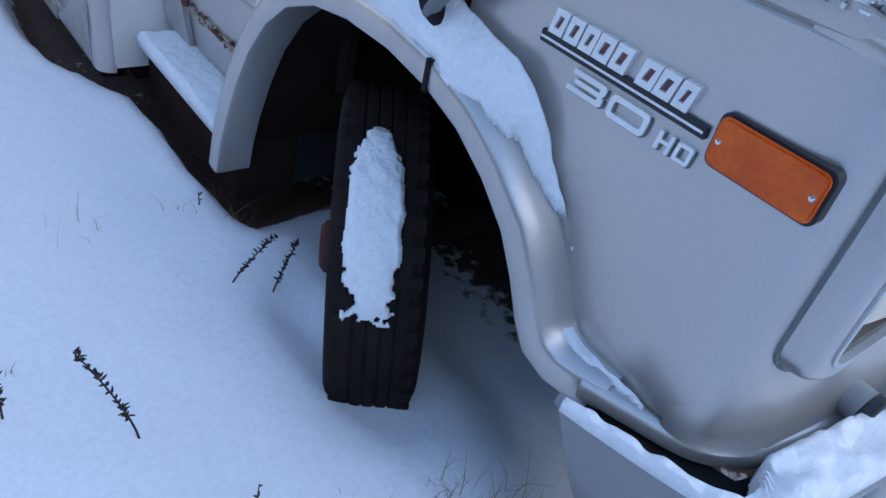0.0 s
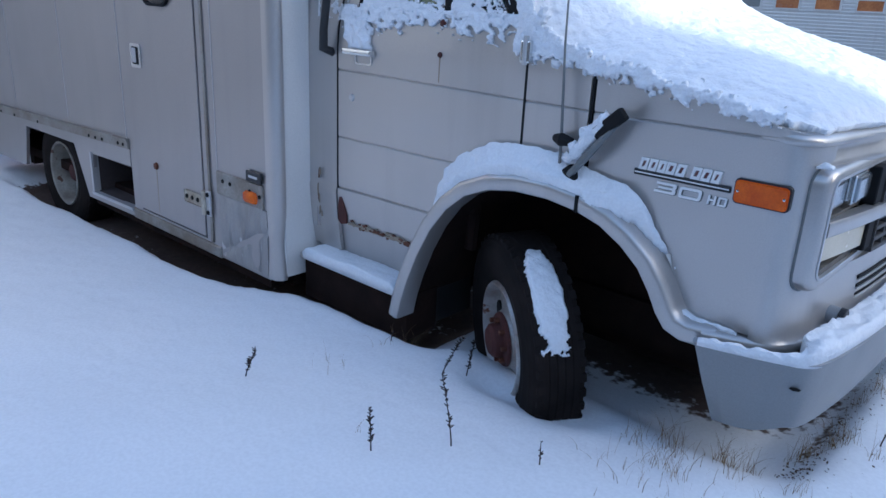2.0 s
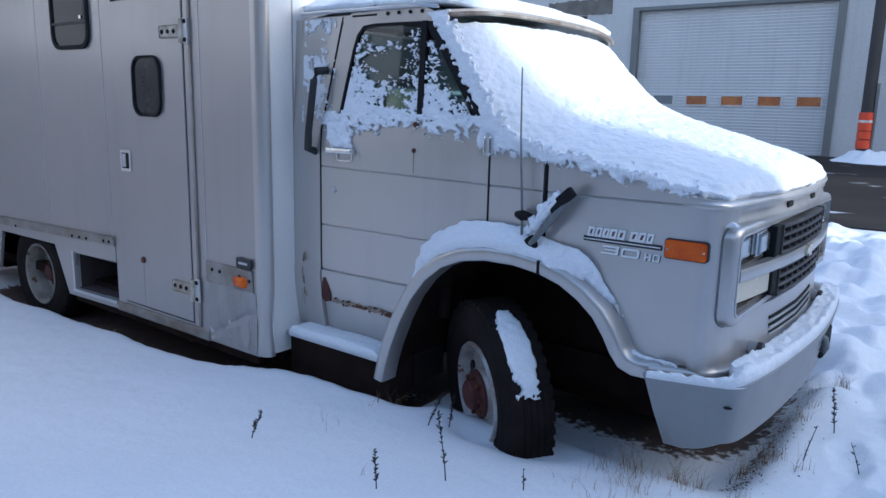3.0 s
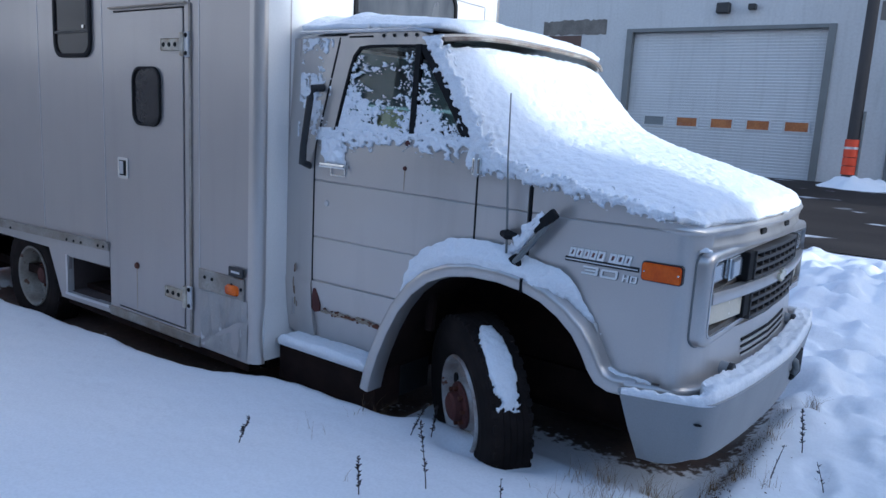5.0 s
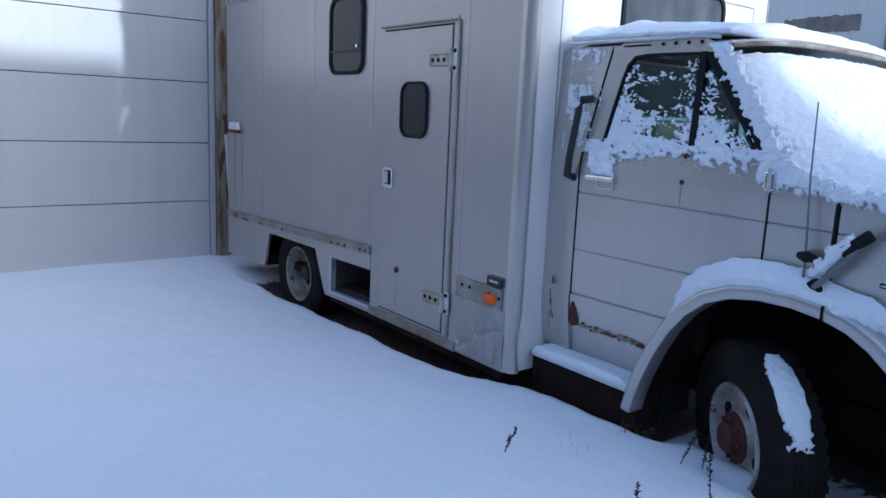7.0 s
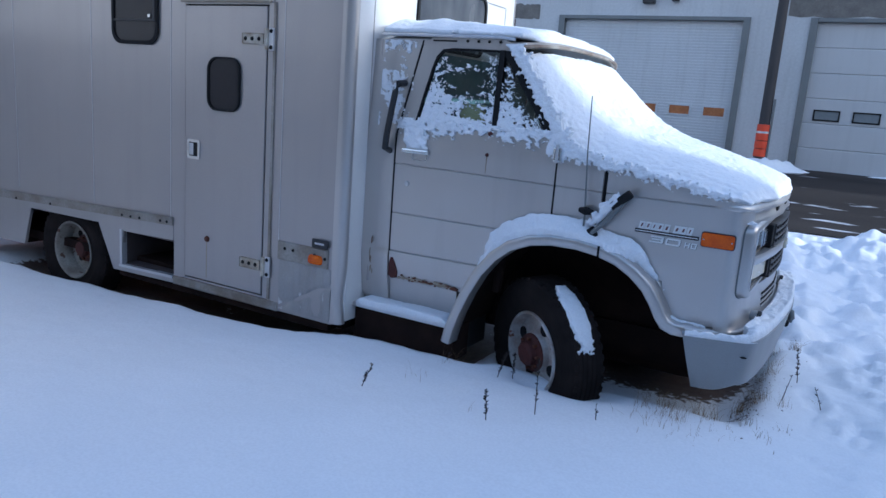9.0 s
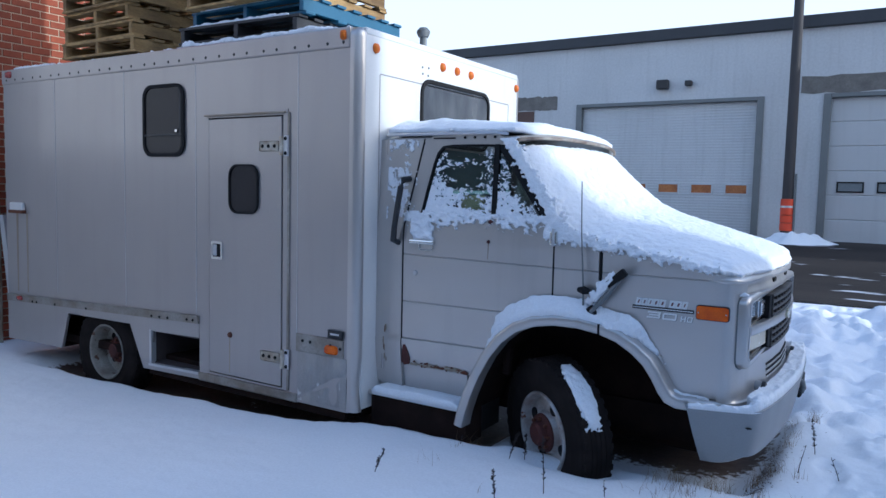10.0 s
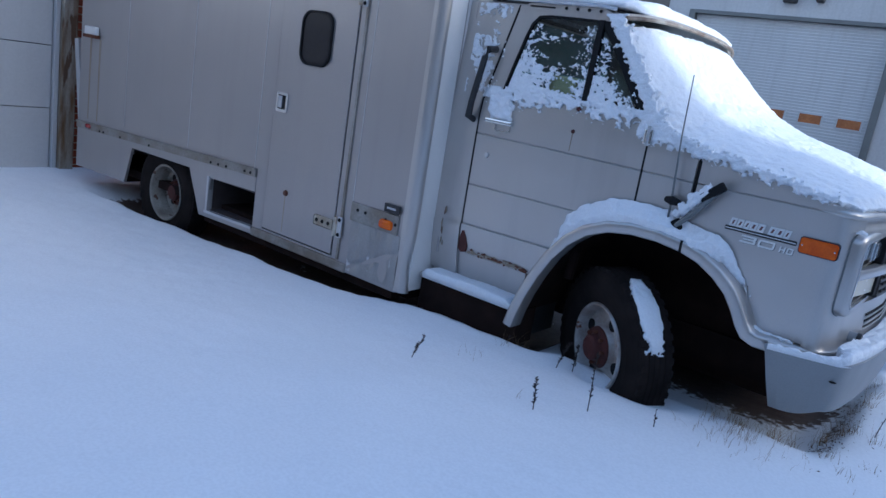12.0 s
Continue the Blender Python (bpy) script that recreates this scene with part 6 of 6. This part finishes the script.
def build_truck_snow():
    flake_sheet("hood_snow", lambda u, v: with_normal(nose_snow, u, v), 230, 320, lambda u, v: 0.034 + 0.009 * max(0, nz(u * 14, v * 16, 3)) + 0.0020 * nz(u * 90, v * 100, 8), "thick snow over windscreen and hood", 0.035, 0.0042,
                keep=lambda u, v, p: 0.2 if u > 0.05 else 0.02 + 0.03 * nz(p.y * 6, 3))

    def roof(u, v):
        return ROOF_PT(u * 1.02 - 0.01, -1.02 + 2.04 * v) + Vector((0, 0, 0.034 * smooth(0.75, 1.0, abs(2 * v - 1))))
    flake_sheet("roof_snow", lambda u, v: with_normal(roof, u, v), 60, 110, lambda u, v: 0.060 + 0.026 * (1 - smooth(0.25, 0.85, u)) + 0.012 * nz(u * 5, v * 5, 4), "smooth layer of snow on the cab roof", 0.012, 0.003, sub=0.004)

    def flare(u, v):
        k = lerp(((0.0, 3.6), (0.52, 10.2), (0.60, 11.0), (1.0, 16.0)), u)
        i = min(int(k), len(OPEN) - 2)
        t = k - i
        o = offset_line(OPEN, 0.040 + 0.052 * v)
        x, z = (o[i][0] + (o[i + 1][0] - o[i][0]) * t, o[i][1] + (o[i + 1][1] - o[i][1]) * t)
        return Vector((x, 0.118 + 0.09 * v, z))

    def flare_n(u, v):
        p, n = with_normal(flare, u, v)
        return p, Vector((n.x * 0.6, -0.25, max(0.3, abs(n.z)))).normalized()
    flake_sheet("flare_snow", flare_n, 190, 34, lambda u, v: lerp(((0, 0.02), (0.12, 0.085), (0.42, 0.080), (0.52, 0.065), (0.60, 0.078), (0.645, 0.066), (0.70, 0.030), (0.80, 0.010), (1, 0.008)), u) * (0.55 + 0.6 * v), "bank of snow on the wheel arch flare", 0.10, 0.008,
                keep=lambda u, v, p: 0.5 * (v - lerp(((0, 0.25), (0.1, -0.3), (0.48, -0.2), (0.55, 0.02), (0.60, 0.25), (0.66, 0.48), (0.72, 0.66), (0.77, 0.82), (0.81, 0.95), (0.84, 1.2), (1, 1.5)), u)) + 0.10 * nz(p.x * 14, p.z * 14) + 0.06 * nz(p.x * 40, p.z * 40))

    def ledge(u, v):
        x = 0.400 + 0.290 * u
        return Vector((x, 0.146 + 0.058 * v + 0.035 * u * (1 - v), lerp(((0.405, 0.640), (0.43, 0.607), (0.47, 0.577), (0.53, 0.556), (0.63, 0.553)), x)))
    flake_sheet("ledge_snow", lambda u, v: (ledge(u, v), Vector((0.1, -0.25, 1)).normalized()), 80, 24, 0.011, "sliver of snow on the front ledge of the flare", 0.22, 0.006,
                keep=lambda u, v, p: 0.4 * (v - 0.25 - 0.55 * u) + 0.05 + 0.08 * nz(p.x * 40, p.y * 40))

    def step(u, v):
        return Vector((-1.50 + 0.72 * u, 0.108 + 0.17 * v, 0.258))
    flake_sheet("step_snow", lambda u, v: (step(u, v), Vector((0, -0.15, 1)).normalized()), 80, 24, 0.042, "strip of snow on the side step", 0.05, 0.004)

    line = rounded(bumper_line(), 5)[1:-1]

    def bump(u, v):
        k = u * (len(line) - 1)
        i = min(int(k), len(line) - 2)
        t = k - i
        a, b = Vector(line[i]), Vector(line[i + 1])
        p = a + (b - a) * t
        d = (b - a).normalized()
        n = Vector((-d.y, d.x))
        wdt = lerp(((0, 0.014), (0.14, 0.016), (0.20, 0.026), (0.25, 0.060), (0.31, 0.098), (0.5, 0.118), (0.74, 0.10), (1, 0.022)), u)
        return Vector((p.x + n.x * (wdt * v - 0.004), p.y + n.y * (wdt * v - 0.004), 0.537))
    flake_sheet("bumper_snow", lambda u, v: (bump(u, v), Vector((0, 0, 1))), 240, 16, lambda u, v: lerp(((0, 0.009), (0.16, 0.012), (0.22, 0.024), (0.30, 0.05), (0.72, 0.05), (1, 0.02)), u), "lumpy snow along the bumper top", 0.03, 0.014)

    # snow packed on the turned front tyre
    def tread(u, v):
        a = radians(80 - 67 * u)
        r = 0.441
        return FRONT @ Vector((r * math.cos(a), -0.082 + 0.130 * v, r * math.sin(a)))

    def tread_n(u, v):
        a = radians(80 - 67 * u)
        return tread(u, v), (FRONT.to_3x3() @ Vector((math.cos(a), 0, math.sin(a)))).normalized()
    flake_sheet("tyre_snow", tread_n, 110, 50, lambda u, v: 0.030 * (1 - 0.5 * u) * (1 - 1.6 * (v - 0.5) ** 2), "snow packed on the tyre tread", 0.10, 0.006,
                keep=lambda u, v, p: 0.52 * (1 - 1.05 * max(0, (0.55 - u) / 0.55) ** 2) - abs(v - 0.5) * 0.9 + 0.09 * nz(p.x * 60, p.y * 60, p.z * 60) + 0.07 * nz(p.x * 130, p.y * 130, p.z * 130) - (max(0, u - 0.62) * 0.9 - 0.34 * max(0, u - 0.5) / 0.5 * nz(p.x * 34, p.y * 34, p.z * 34)))

    # clinging flakes on glass, pillars and door top
    def cling(name, x0, x1, z0, z1, dens, label, nx, nzz, th=0.010):
        def f(u, v):
            x, z = x0 + (x1 - x0) * u, z0 + (z1 - z0) * v
            return Vector((x, side_y(z) - 0.002, z)), Vector((0, -1, 0.2)).normalized()
        return flake_sheet(name, f, nx, nzz, th, label, 0.02, 0.006, keep=dens, mat=M_FROST, sub=0.004)

    def feather(p, seed):
        """Fine flaky crust at several sizes."""
        wx, wz = 0.02 * nz(p.x * 13, p.z * 13, seed), 0.02 * nz(p.x * 13, p.z * 13, seed + 4)
        x, z = p.x + wx, p.z + wz
        return 0.34 * nz(x * 17, z * 26, seed) + 0.34 * nz(x * 42, z * 58, seed + 2) + 0.28 * nz(x * 95, z * 120, seed + 5) + 0.16 * nz(x * 190, z * 220, seed + 7)

    def frost(u, v, p):
        """Solid below, up the rear edge, and in an arc over a clear patch."""
        low = 6 * (lerp(((-1.16, 1.56), (-1.0, 1.535), (-0.85, 1.50), (-0.66, 1.475), (-0.56, 1.50), (-0.45, 1.485), (-0.33, 1.44)), p.x) - p.z)
        mid = 4.5 * (lerp(((-1.16, 1.70), (-1.02, 1.69), (-0.90, 1.60), (-0.80, 1.585), (-0.68, 1.555), (-0.62, 1.62), (-0.52, 1.60), (-0.40, 1.50)), p.x) - p.z)
        rear = min(4 * (-1.02 - p.x), 5 * (1.80 - p.z), 0.10)
        ring = 0.06 - 0.9 * abs(math.hypot((p.x + 0.84) / 0.215, (p.z - 1.675) / 0.110) - 1.0) - (0.4 if p.z < 1.60 else 0)
        bar = 0.02 - 2.6 * abs(p.x + 0.66) - 0.6 * max(0, p.z - 1.74)
        bar2 = 0.02 - 3.2 * abs(p.x + 0.585 - 0.25 * (1.75 - p.z)) - (0.3 if p.z > 1.80 else 0)
        thin = min(0.20, max(mid, rear, ring, bar, bar2)) - 0.03 + 0.07 * smooth(1.72, 1.58, p.z) + feather(p, 5)
        solid = min(0.3, low) + 0.26 * nz(p.x * 18, p.z * 26, 5) + 0.24 * nz(p.x * 46, p.z * 60, 5)
        d = max(thin, solid)
        d -= 0.6 * math.exp(-((p.x + 0.80) / 0.085) ** 2 - ((p.z - 1.53) / 0.036) ** 2)
        d -= 1.0 if abs(p.x + 0.629) < 0.018 and p.z > 1.50 else 0
        d -= 1.0 if p.x < -1.135 + (p.z - 1.455) * 0.26 and p.z > 1.475 else 0
        return d - (0.3 if p.z > 1.888 - (p.x + 0.62) * 1.38 - 0.03 and p.x > -0.62 else 0)
    cling("window_snow", -1.16, -0.30, 1.44, 1.86, frost, "patchy snow clinging to the door glass", 430, 220, 0.004)
    cling("sill_snow", -1.30, -0.20, 1.345, 1.472, lambda u, v, p: 0.05 + 0.45 * (v - 0.45) + 0.22 * nz(p.x * 7, p.z * 9, 8) + 0.30 * nz(p.x * 33, p.z * 40, 6) + 0.15 * nz(p.x * 80, p.z * 80, 6) - 0.4 * smooth(0.75, 1.0, v) * max(0, 0.5 + nz(p.x * 9, 2)), "ragged snow along the window sill", 230, 34, 0.013)
    cling("handle_snow", -1.235, -1.05, 1.275, 1.42, lambda u, v, p: 0.22 + 0.3 * nz(p.x * 16, p.z * 16, 4) - 0.5 * abs(u - 0.5), "clump of snow on the door handle", 30, 22, 0.03)
    cling("pillar_snow", -1.435, -1.20, 1.40, 1.93, lambda u, v, p: -0.05 + 0.10 * smooth(1.5, 1.42, p.z) + 0.55 * nz(p.x * 11, p.z * 8, 9) + 0.32 * nz(p.x * 34, p.z * 32, 1) + 0.8 * feather(p, 3) - 0.3 * smooth(-1.29, -1.22, p.x) + 0.1 * smooth(-1.40, -1.33, p.x), "snow stuck to the rear pillar", 110, 190, 0.005)
    # fringe of the hood's snow along the wing
    low_edge = ((-0.30, 1.335), (-0.05, 1.318), (0.07, 1.303), (0.25, 1.273), (0.52, 1.235), (0.66, 1.215), (0.72, 1.207))
    cling("hood_edge_snow", -0.30, 0.70, 1.19, 1.46, lambda u, v, p: min(5 * (p.z - lerp(low_edge, p.x)) + 0.05, 5 * (lerp(low_edge, p.x) + lerp(((-0.3, 0.13), (-0.12, 0.09), (0.05, 0.045), (0.7, 0.03)), p.x) - p.z) + 0.04, 0.3) + 0.14 * nz(p.x * 14, p.z * 14, 3) + 0.13 * nz(p.x * 38, p.z * 42) + 0.08 * nz(p.x * 80, p.z * 80), "ragged fringe of snow along the hood side", 300, 84, 0.016)

    # thick ragged edge along the windscreen pillar
    def beside(p):
        return p.x + 0.600 - (1.885 - p.z) * 0.722
    cling("pillar_edge_snow", -0.62, -0.10, 1.40, 1.93, lambda u, v, p: min(8 * (beside(p) - 0.012), 4 * (0.13 - beside(p)), 0.3) + 0.16 * nz(p.x * 20, p.z * 20, 3) + 0.20 * nz(p.x * 45, p.z * 50, 6) - 0.03, "fluffy snow along the windscreen pillar", 150, 150, 0.014)

    # snow lodged behind the mirror bracket
    def arm(u, v):
        return Vector((0.025 + 0.155 * u - 0.035 * v, 0.128 + 0.045 * (v - 0.5), 0.975 + 0.185 * u + 0.035 * v)), Vector((-0.5, -0.35, 0.7)).normalized()
    flake_sheet("mirror_snow", arm, 70, 24, lambda u, v: 0.016 + 0.02 * max(0, nz(u * 7, v * 3, 2)), "snow along the mirror bracket", 0.22, 0.012, mat=M_FROST,
                keep=lambda u, v, p: 0.2 + 0.4 * nz(u * 9, v * 3, 5) - 0.35 * abs(v - 0.5))

    # wisp on the corner of the grille bezel
    def wisp(u, v):
        return Vector((0.775 + 0.05 * u, 0.252 + 0.03 * v, 1.100 + 0.004 * u)), Vector((-0.1, -0.2, 1)).normalized()
    flake_sheet("bezel_snow", wisp, 30, 20, lambda u, v: 0.003 + 0.010 * math.exp(-((u - 0.5) / 0.34) ** 2 - ((v - 0.5) / 0.4) ** 2), "small tuft of snow on the bezel corner", 0.3, 0.008, sub=0.003)

    def boxtop(u, v):
        return Vector((-5.78 + 4.2 * u, 0.0 + 2.2 * v, 2.632)), Vector((0, 0, 1))
    flake_sheet("box_roof_snow", boxtop, 220, 80, lambda u, v: 0.022 + 0.045 * max(0, nz(u * 22, v * 4, 5)), "thin uneven snow on the cargo box roof", 0.05, 0.01, keep=lambda u, v, p: 0.20 + 0.3 * nz(p.x * 1.6, p.y * 2.2, 12))


build_truck_snow()


# ---- load of pallets on the roof ----
def make_pallet(name, label, wood, length=1.2, width=1.0):
    p = root(name, (0, 0, 0), label, "pallet", "pallets on the roof")
    rng = random.Random(len(bpy.data.objects))
    for k in range(3):
        y = -width / 2 + 0.02 + k * (width - 0.08) / 2
        part("stringer", boxed(-length / 2, length / 2, y, y + 0.04, 0.022, 0.110, 0.003), wood, p)
    for k in range(7):
        x = -length / 2 + k * (length - 0.1) / 6 + rng.uniform(-0.006, 0.006)
        part("deck_board", boxed(x, x + 0.095, -width / 2, width / 2, 0.111, 0.130, 0.002), wood, p)
    for k in range(4):
        x = -length / 2 + k * (length - 0.1) / 3 + rng.uniform(-0.006, 0.006)
        part("base_board", boxed(x, x + 0.095, -width / 2, width / 2, 0.002, 0.021, 0.002), wood, p)
    return p


def build_pallets():
    rng = random.Random(7)
    first = None
    zb = 2.655
    # stack nearer the tail
    for k in range(12):
        m = pose(-4.29 + rng.uniform(-0.05, 0.05), 0.62 + rng.uniform(-0.04, 0.04), zb + 0.132 * k, 0, 0, 90 + rng.uniform(-3, 3))
        if first is None:
            first = make_pallet("wooden_pallet", "weathered wooden pallet stacked on the truck roof", M_PALLET)
            first.matrix_basis = m
        else:
            copy_thing(first, m)
    # stack behind the cab
    black = make_pallet("plastic_pallet", "black plastic pallet with snow on its edge", M_BLACK, 1.1, 1.2)
    black.matrix_basis = pose(-2.72, 0.60, zb, 0, 0, 92)
    blue = make_pallet("blue_pallet", "blue painted pallet with snow on its edge", M_BLUE, 1.1, 1.2)
    blue.matrix_basis = pose(-2.66, 0.66, zb + 0.132, 0, 0, 89)
    for k in range(9):
        copy_thing(first, pose(-2.74 + rng.uniform(-0.03, 0.03), 0.635 + rng.uniform(-0.03, 0.03), zb + 0.264 + 0.132 * k, 0, 0, 90 + rng.uniform(-3, 3)))
    # snow on the ledges of the stack and along the roof edge
    def strip(name, x0, x1, y0, y1, z, th, seed, label):
        flake_sheet(name, lambda u, v: (Vector((x0 + (x1 - x0) * u, y0 + (y1 - y0) * v, z)), Vector((0, -0.15, 1)).normalized()), int((x1 - x0) * 90), 14,
                    lambda u, v: th * (0.5 + 0.8 * max(0, nz(u * 9, v * 2, seed))), label, 0.14, 0.008, sub=0.004)
    strip("pallet_snow", -3.30, -2.14, 0.052, 0.125, zb + 0.131, 0.030, 3, "strip of snow on the black pallet")
    strip("pallet_snow", -3.22, -2.08, 0.112, 0.19, zb + 0.263, 0.022, 6, "strip of snow on the blue pallet")
    strip("roof_edge_snow", -3.50, -1.62, 0.005, 0.16, 2.634, 0.055, 9, "lumpy snow along the roof edge")
    strip("roof_edge_snow", -5.70, -4.95, 0.005, 0.16, 2.634, 0.035, 12, "thin snow along the roof edge at the tail")
    vent = root("roof_vent", (-2.07, 1.54, 2.63), "small grey mushroom vent on the box roof", "vent")
    part("stack", tube(bmesh.new(), [(-2.07, 1.54, 2.62), (-2.07, 1.54, 2.90)], 0.030, 12), M_FRAME, vent)
    bm = bmesh.new()
    lathe(bm, [(0.0, 0.085), (0.035, 0.078), (0.058, 0.05), (0.058, 0.035), (0.042, 0.0), (0.0, 0.0)], pose(-2.07, 1.54, 2.89, 90, 0, 0), 14)
    part("cowl", bm, M_FRAME, vent, "", True)


build_pallets()


# ---- weeds and dry grass ----
def build_weed(x, y, h, lean, seed, label, leafy=True):
    rng = random.Random(seed)
    z = ground_z(x, y) - 0.01
    w = root("weed", (x, y, z), label, "weed", "weeds in the snow")
    pts = [(x + lean[0] * (i / 8) ** 1.3, y + lean[1] * (i / 8) ** 1.3, z + h * i / 8) for i in range(9)]
    part("stem", tube(bmesh.new(), pts, [0.0028 - 0.0002 * i for i in range(9)], 5), M_TWIG, w)
    bm = bmesh.new()
    for k in range(64 if leafy else 8):
        t = rng.uniform(0.25, 1.0)
        i = int(t * 8) if t < 1 else 7
        p = Vector(pts[i]).lerp(Vector(pts[min(i + 1, 8)]), t * 8 - i)
        d = Vector((rng.uniform(-1, 1), rng.uniform(-1, 1), rng.uniform(0.1, 0.9))).normalized()
        ln = rng.uniform(0.006, 0.018)
        tube(bm, [p, p + d * ln * 0.5, p + d * ln], [0.0008, 0.0026, 0.001], 4)
    part("seed_head", bm, M_TWIG, w)["kind"] = "stuff"
    return w


build_weed(-0.886, -0.60, 0.14, (0.05, 0.02), 1, "dark dead weed poking from the snow")
build_weed(-0.147, -0.602, 0.16, (-0.02, 0.01), 2, "dead forked weed poking from the snow")
build_weed(0.02, -0.392, 0.33, (0.03, -0.10), 3, "tall dead weed with seed heads in the snow")
build_weed(0.294, -0.272, 0.09, (-0.01, 0.01), 4, "short dead sprig in the snow", False)
build_weed(-0.36, -0.03, 0.13, (0.0, 0.12), 5, "dead weed leaning beside the front tyre")
build_weed(-0.305, 0.06, 0.13, (-0.03, 0.08), 15, "branching dead weed beside the wheel hub")
build_weed(-0.72, 0.03, 0.07, (0.02, -0.01), 6, "short dead sprig beside the step", False)
build_weed(1.10, 1.15, 0.22, (-0.03, 0.02), 11, "dark dead weed in front of the bumper")
build_weed(1.05, 0.75, 0.16, (0.03, 0.05), 12, "thin dead weed in front of the bumper", False)
build_weed(1.25, 0.85, 0.12, (-0.05, 0.05), 13, "bent dead stem in the snow", False)


def build_grass():
    rng = random.Random(21)
    bm = bmesh.new()

    def blade(x, y, h):
        z = ground_z(x, y) - 0.01
        lx, ly = rng.gauss(0, 0.35) * h, rng.gauss(0, 0.35) * h
        w = rng.uniform(0.0006, 0.0015)
        a = rng.uniform(0, math.pi)
        dx, dy = math.cos(a) * w, math.sin(a) * w
        rows = [[(x + lx * t * t - dx * (1 - t * 0.8), y + ly * t * t - dy * (1 - t * 0.8), z + h * t * (1 - 0.15 * t)), (x + lx * t * t + dx * (1 - t * 0.8), y + ly * t * t + dy * (1 - t * 0.8), z + h * t * (1 - 0.15 * t))] for t in (0, 0.4, 0.75, 1)]
        sheet(bm, rows)
    tufts = [(rng.gauss(0.60, 0.10), rng.gauss(0.12, 0.11), rng.randint(8, 26), 0.14) for _ in range(13)]
    tufts += [(rng.gauss(0.93, 0.05), rng.uniform(0.45, 1.7), rng.randint(8, 30), 0.13) for _ in range(15)]
    tufts += [(rng.gauss(-0.72, 0.06), rng.gauss(0.12, 0.04), rng.randint(6, 12), 0.13) for _ in range(4)]
    tufts += [(1.02, 0.10, 12, 0.07), (1.10, 0.30, 10, 0.08), (0.93, 0.22, 16, 0.10), (1.22, 0.95, 6, 0.10)]
    for cx, cy, count, tall in tufts:
        for _ in range(count):
            blade(rng.gauss(cx, 0.022), rng.gauss(cy, 0.022), rng.uniform(0.03, tall))
    for _ in range(90):
        blade(rng.gauss(0.66, 0.16), rng.gauss(0.02, 0.14), rng.uniform(0.02, 0.09))
    for cx, cy, k in ((-0.71, -0.31, 9), (0.53, -0.13, 12), (0.40, -0.14, 8), (-0.72, -0.04, 6), (-0.30, -0.55, 3)):
        for _ in range(k):
            blade(rng.gauss(cx, 0.03), rng.gauss(cy, 0.03), rng.uniform(0.04, 0.11))
    tagged(finish("dry_grass", bm, M_STRAW), "dry straw-coloured grass blades under the bumper", "grass", "", "stuff")
    bm = bmesh.new()
    for _ in range(300):
        x, y = (rng.gauss(0.885, 0.035), 0.34 + abs(rng.gauss(0.1, 0.5))) if rng.random() < 0.85 else (rng.gauss(0.95, 0.10), rng.gauss(0.8, 0.45))
        z = ground_z(x, y) + 0.003
        r = rng.uniform(0.002, 0.008)
        m = pose(x, y, z, rng.uniform(-40, 40), rng.uniform(-40, 40), rng.uniform(0, 360))
        v = [bm.verts.new(m @ Vector(p)) for p in ((-r, 0, 0), (0, -r * 0.5, 0.002), (r, 0, 0), (0, r * 0.5, 0.002))]
        bm.faces.new(v)
    tagged(finish("leaf_litter", bm, M_LEAF), "brown leaf litter and crumbs under the bumper", "leaf litter", "", "stuff")


build_grass()


# ---- bricks, piece by piece where they can be seen ----
def build_bricks():
    L, H, J = 0.193, 0.067, 0.011
    full = bmesh.new()
    box(full, -0.010, 0.02, 0, L, 0, H, 0.004)
    me_full = bpy.data.meshes.new("brick")
    full.to_mesh(me_full)
    full.free()
    half = bmesh.new()
    box(half, -0.010, 0.02, 0, L / 2 - J / 2, 0, H, 0.004)
    me_half = bpy.data.meshes.new("brick_half")
    half.to_mesh(me_half)
    half.free()
    for me in (me_full, me_half):
        me.materials.append(M_BRICK)
    rng = random.Random(3)
    rest = bmesh.new()
    for r in range(70):
        z = -0.30 + r * (H + J)
        y = 0.302
        k = 0
        while y < 5.5:
            me, ln = (me_half, L / 2 - J / 2) if (k == 0 and r % 2) else (me_full, L)
            x = WX - 0.018 + rng.uniform(0, 0.004)
            if y < 0.95 and r < 64:
                b = new("brick", me)
                b.parent = WALL_WEST
                b.location = (x, y, z)
            else:
                box(rest, x - 0.01, x + 0.02, y, y + ln, z, z + H)
            y += ln + J
            k += 1
    ob = finish("far_bricks", rest, M_BRICK, WALL_WEST)
    ob["kind"] = "stuff"


build_bricks()
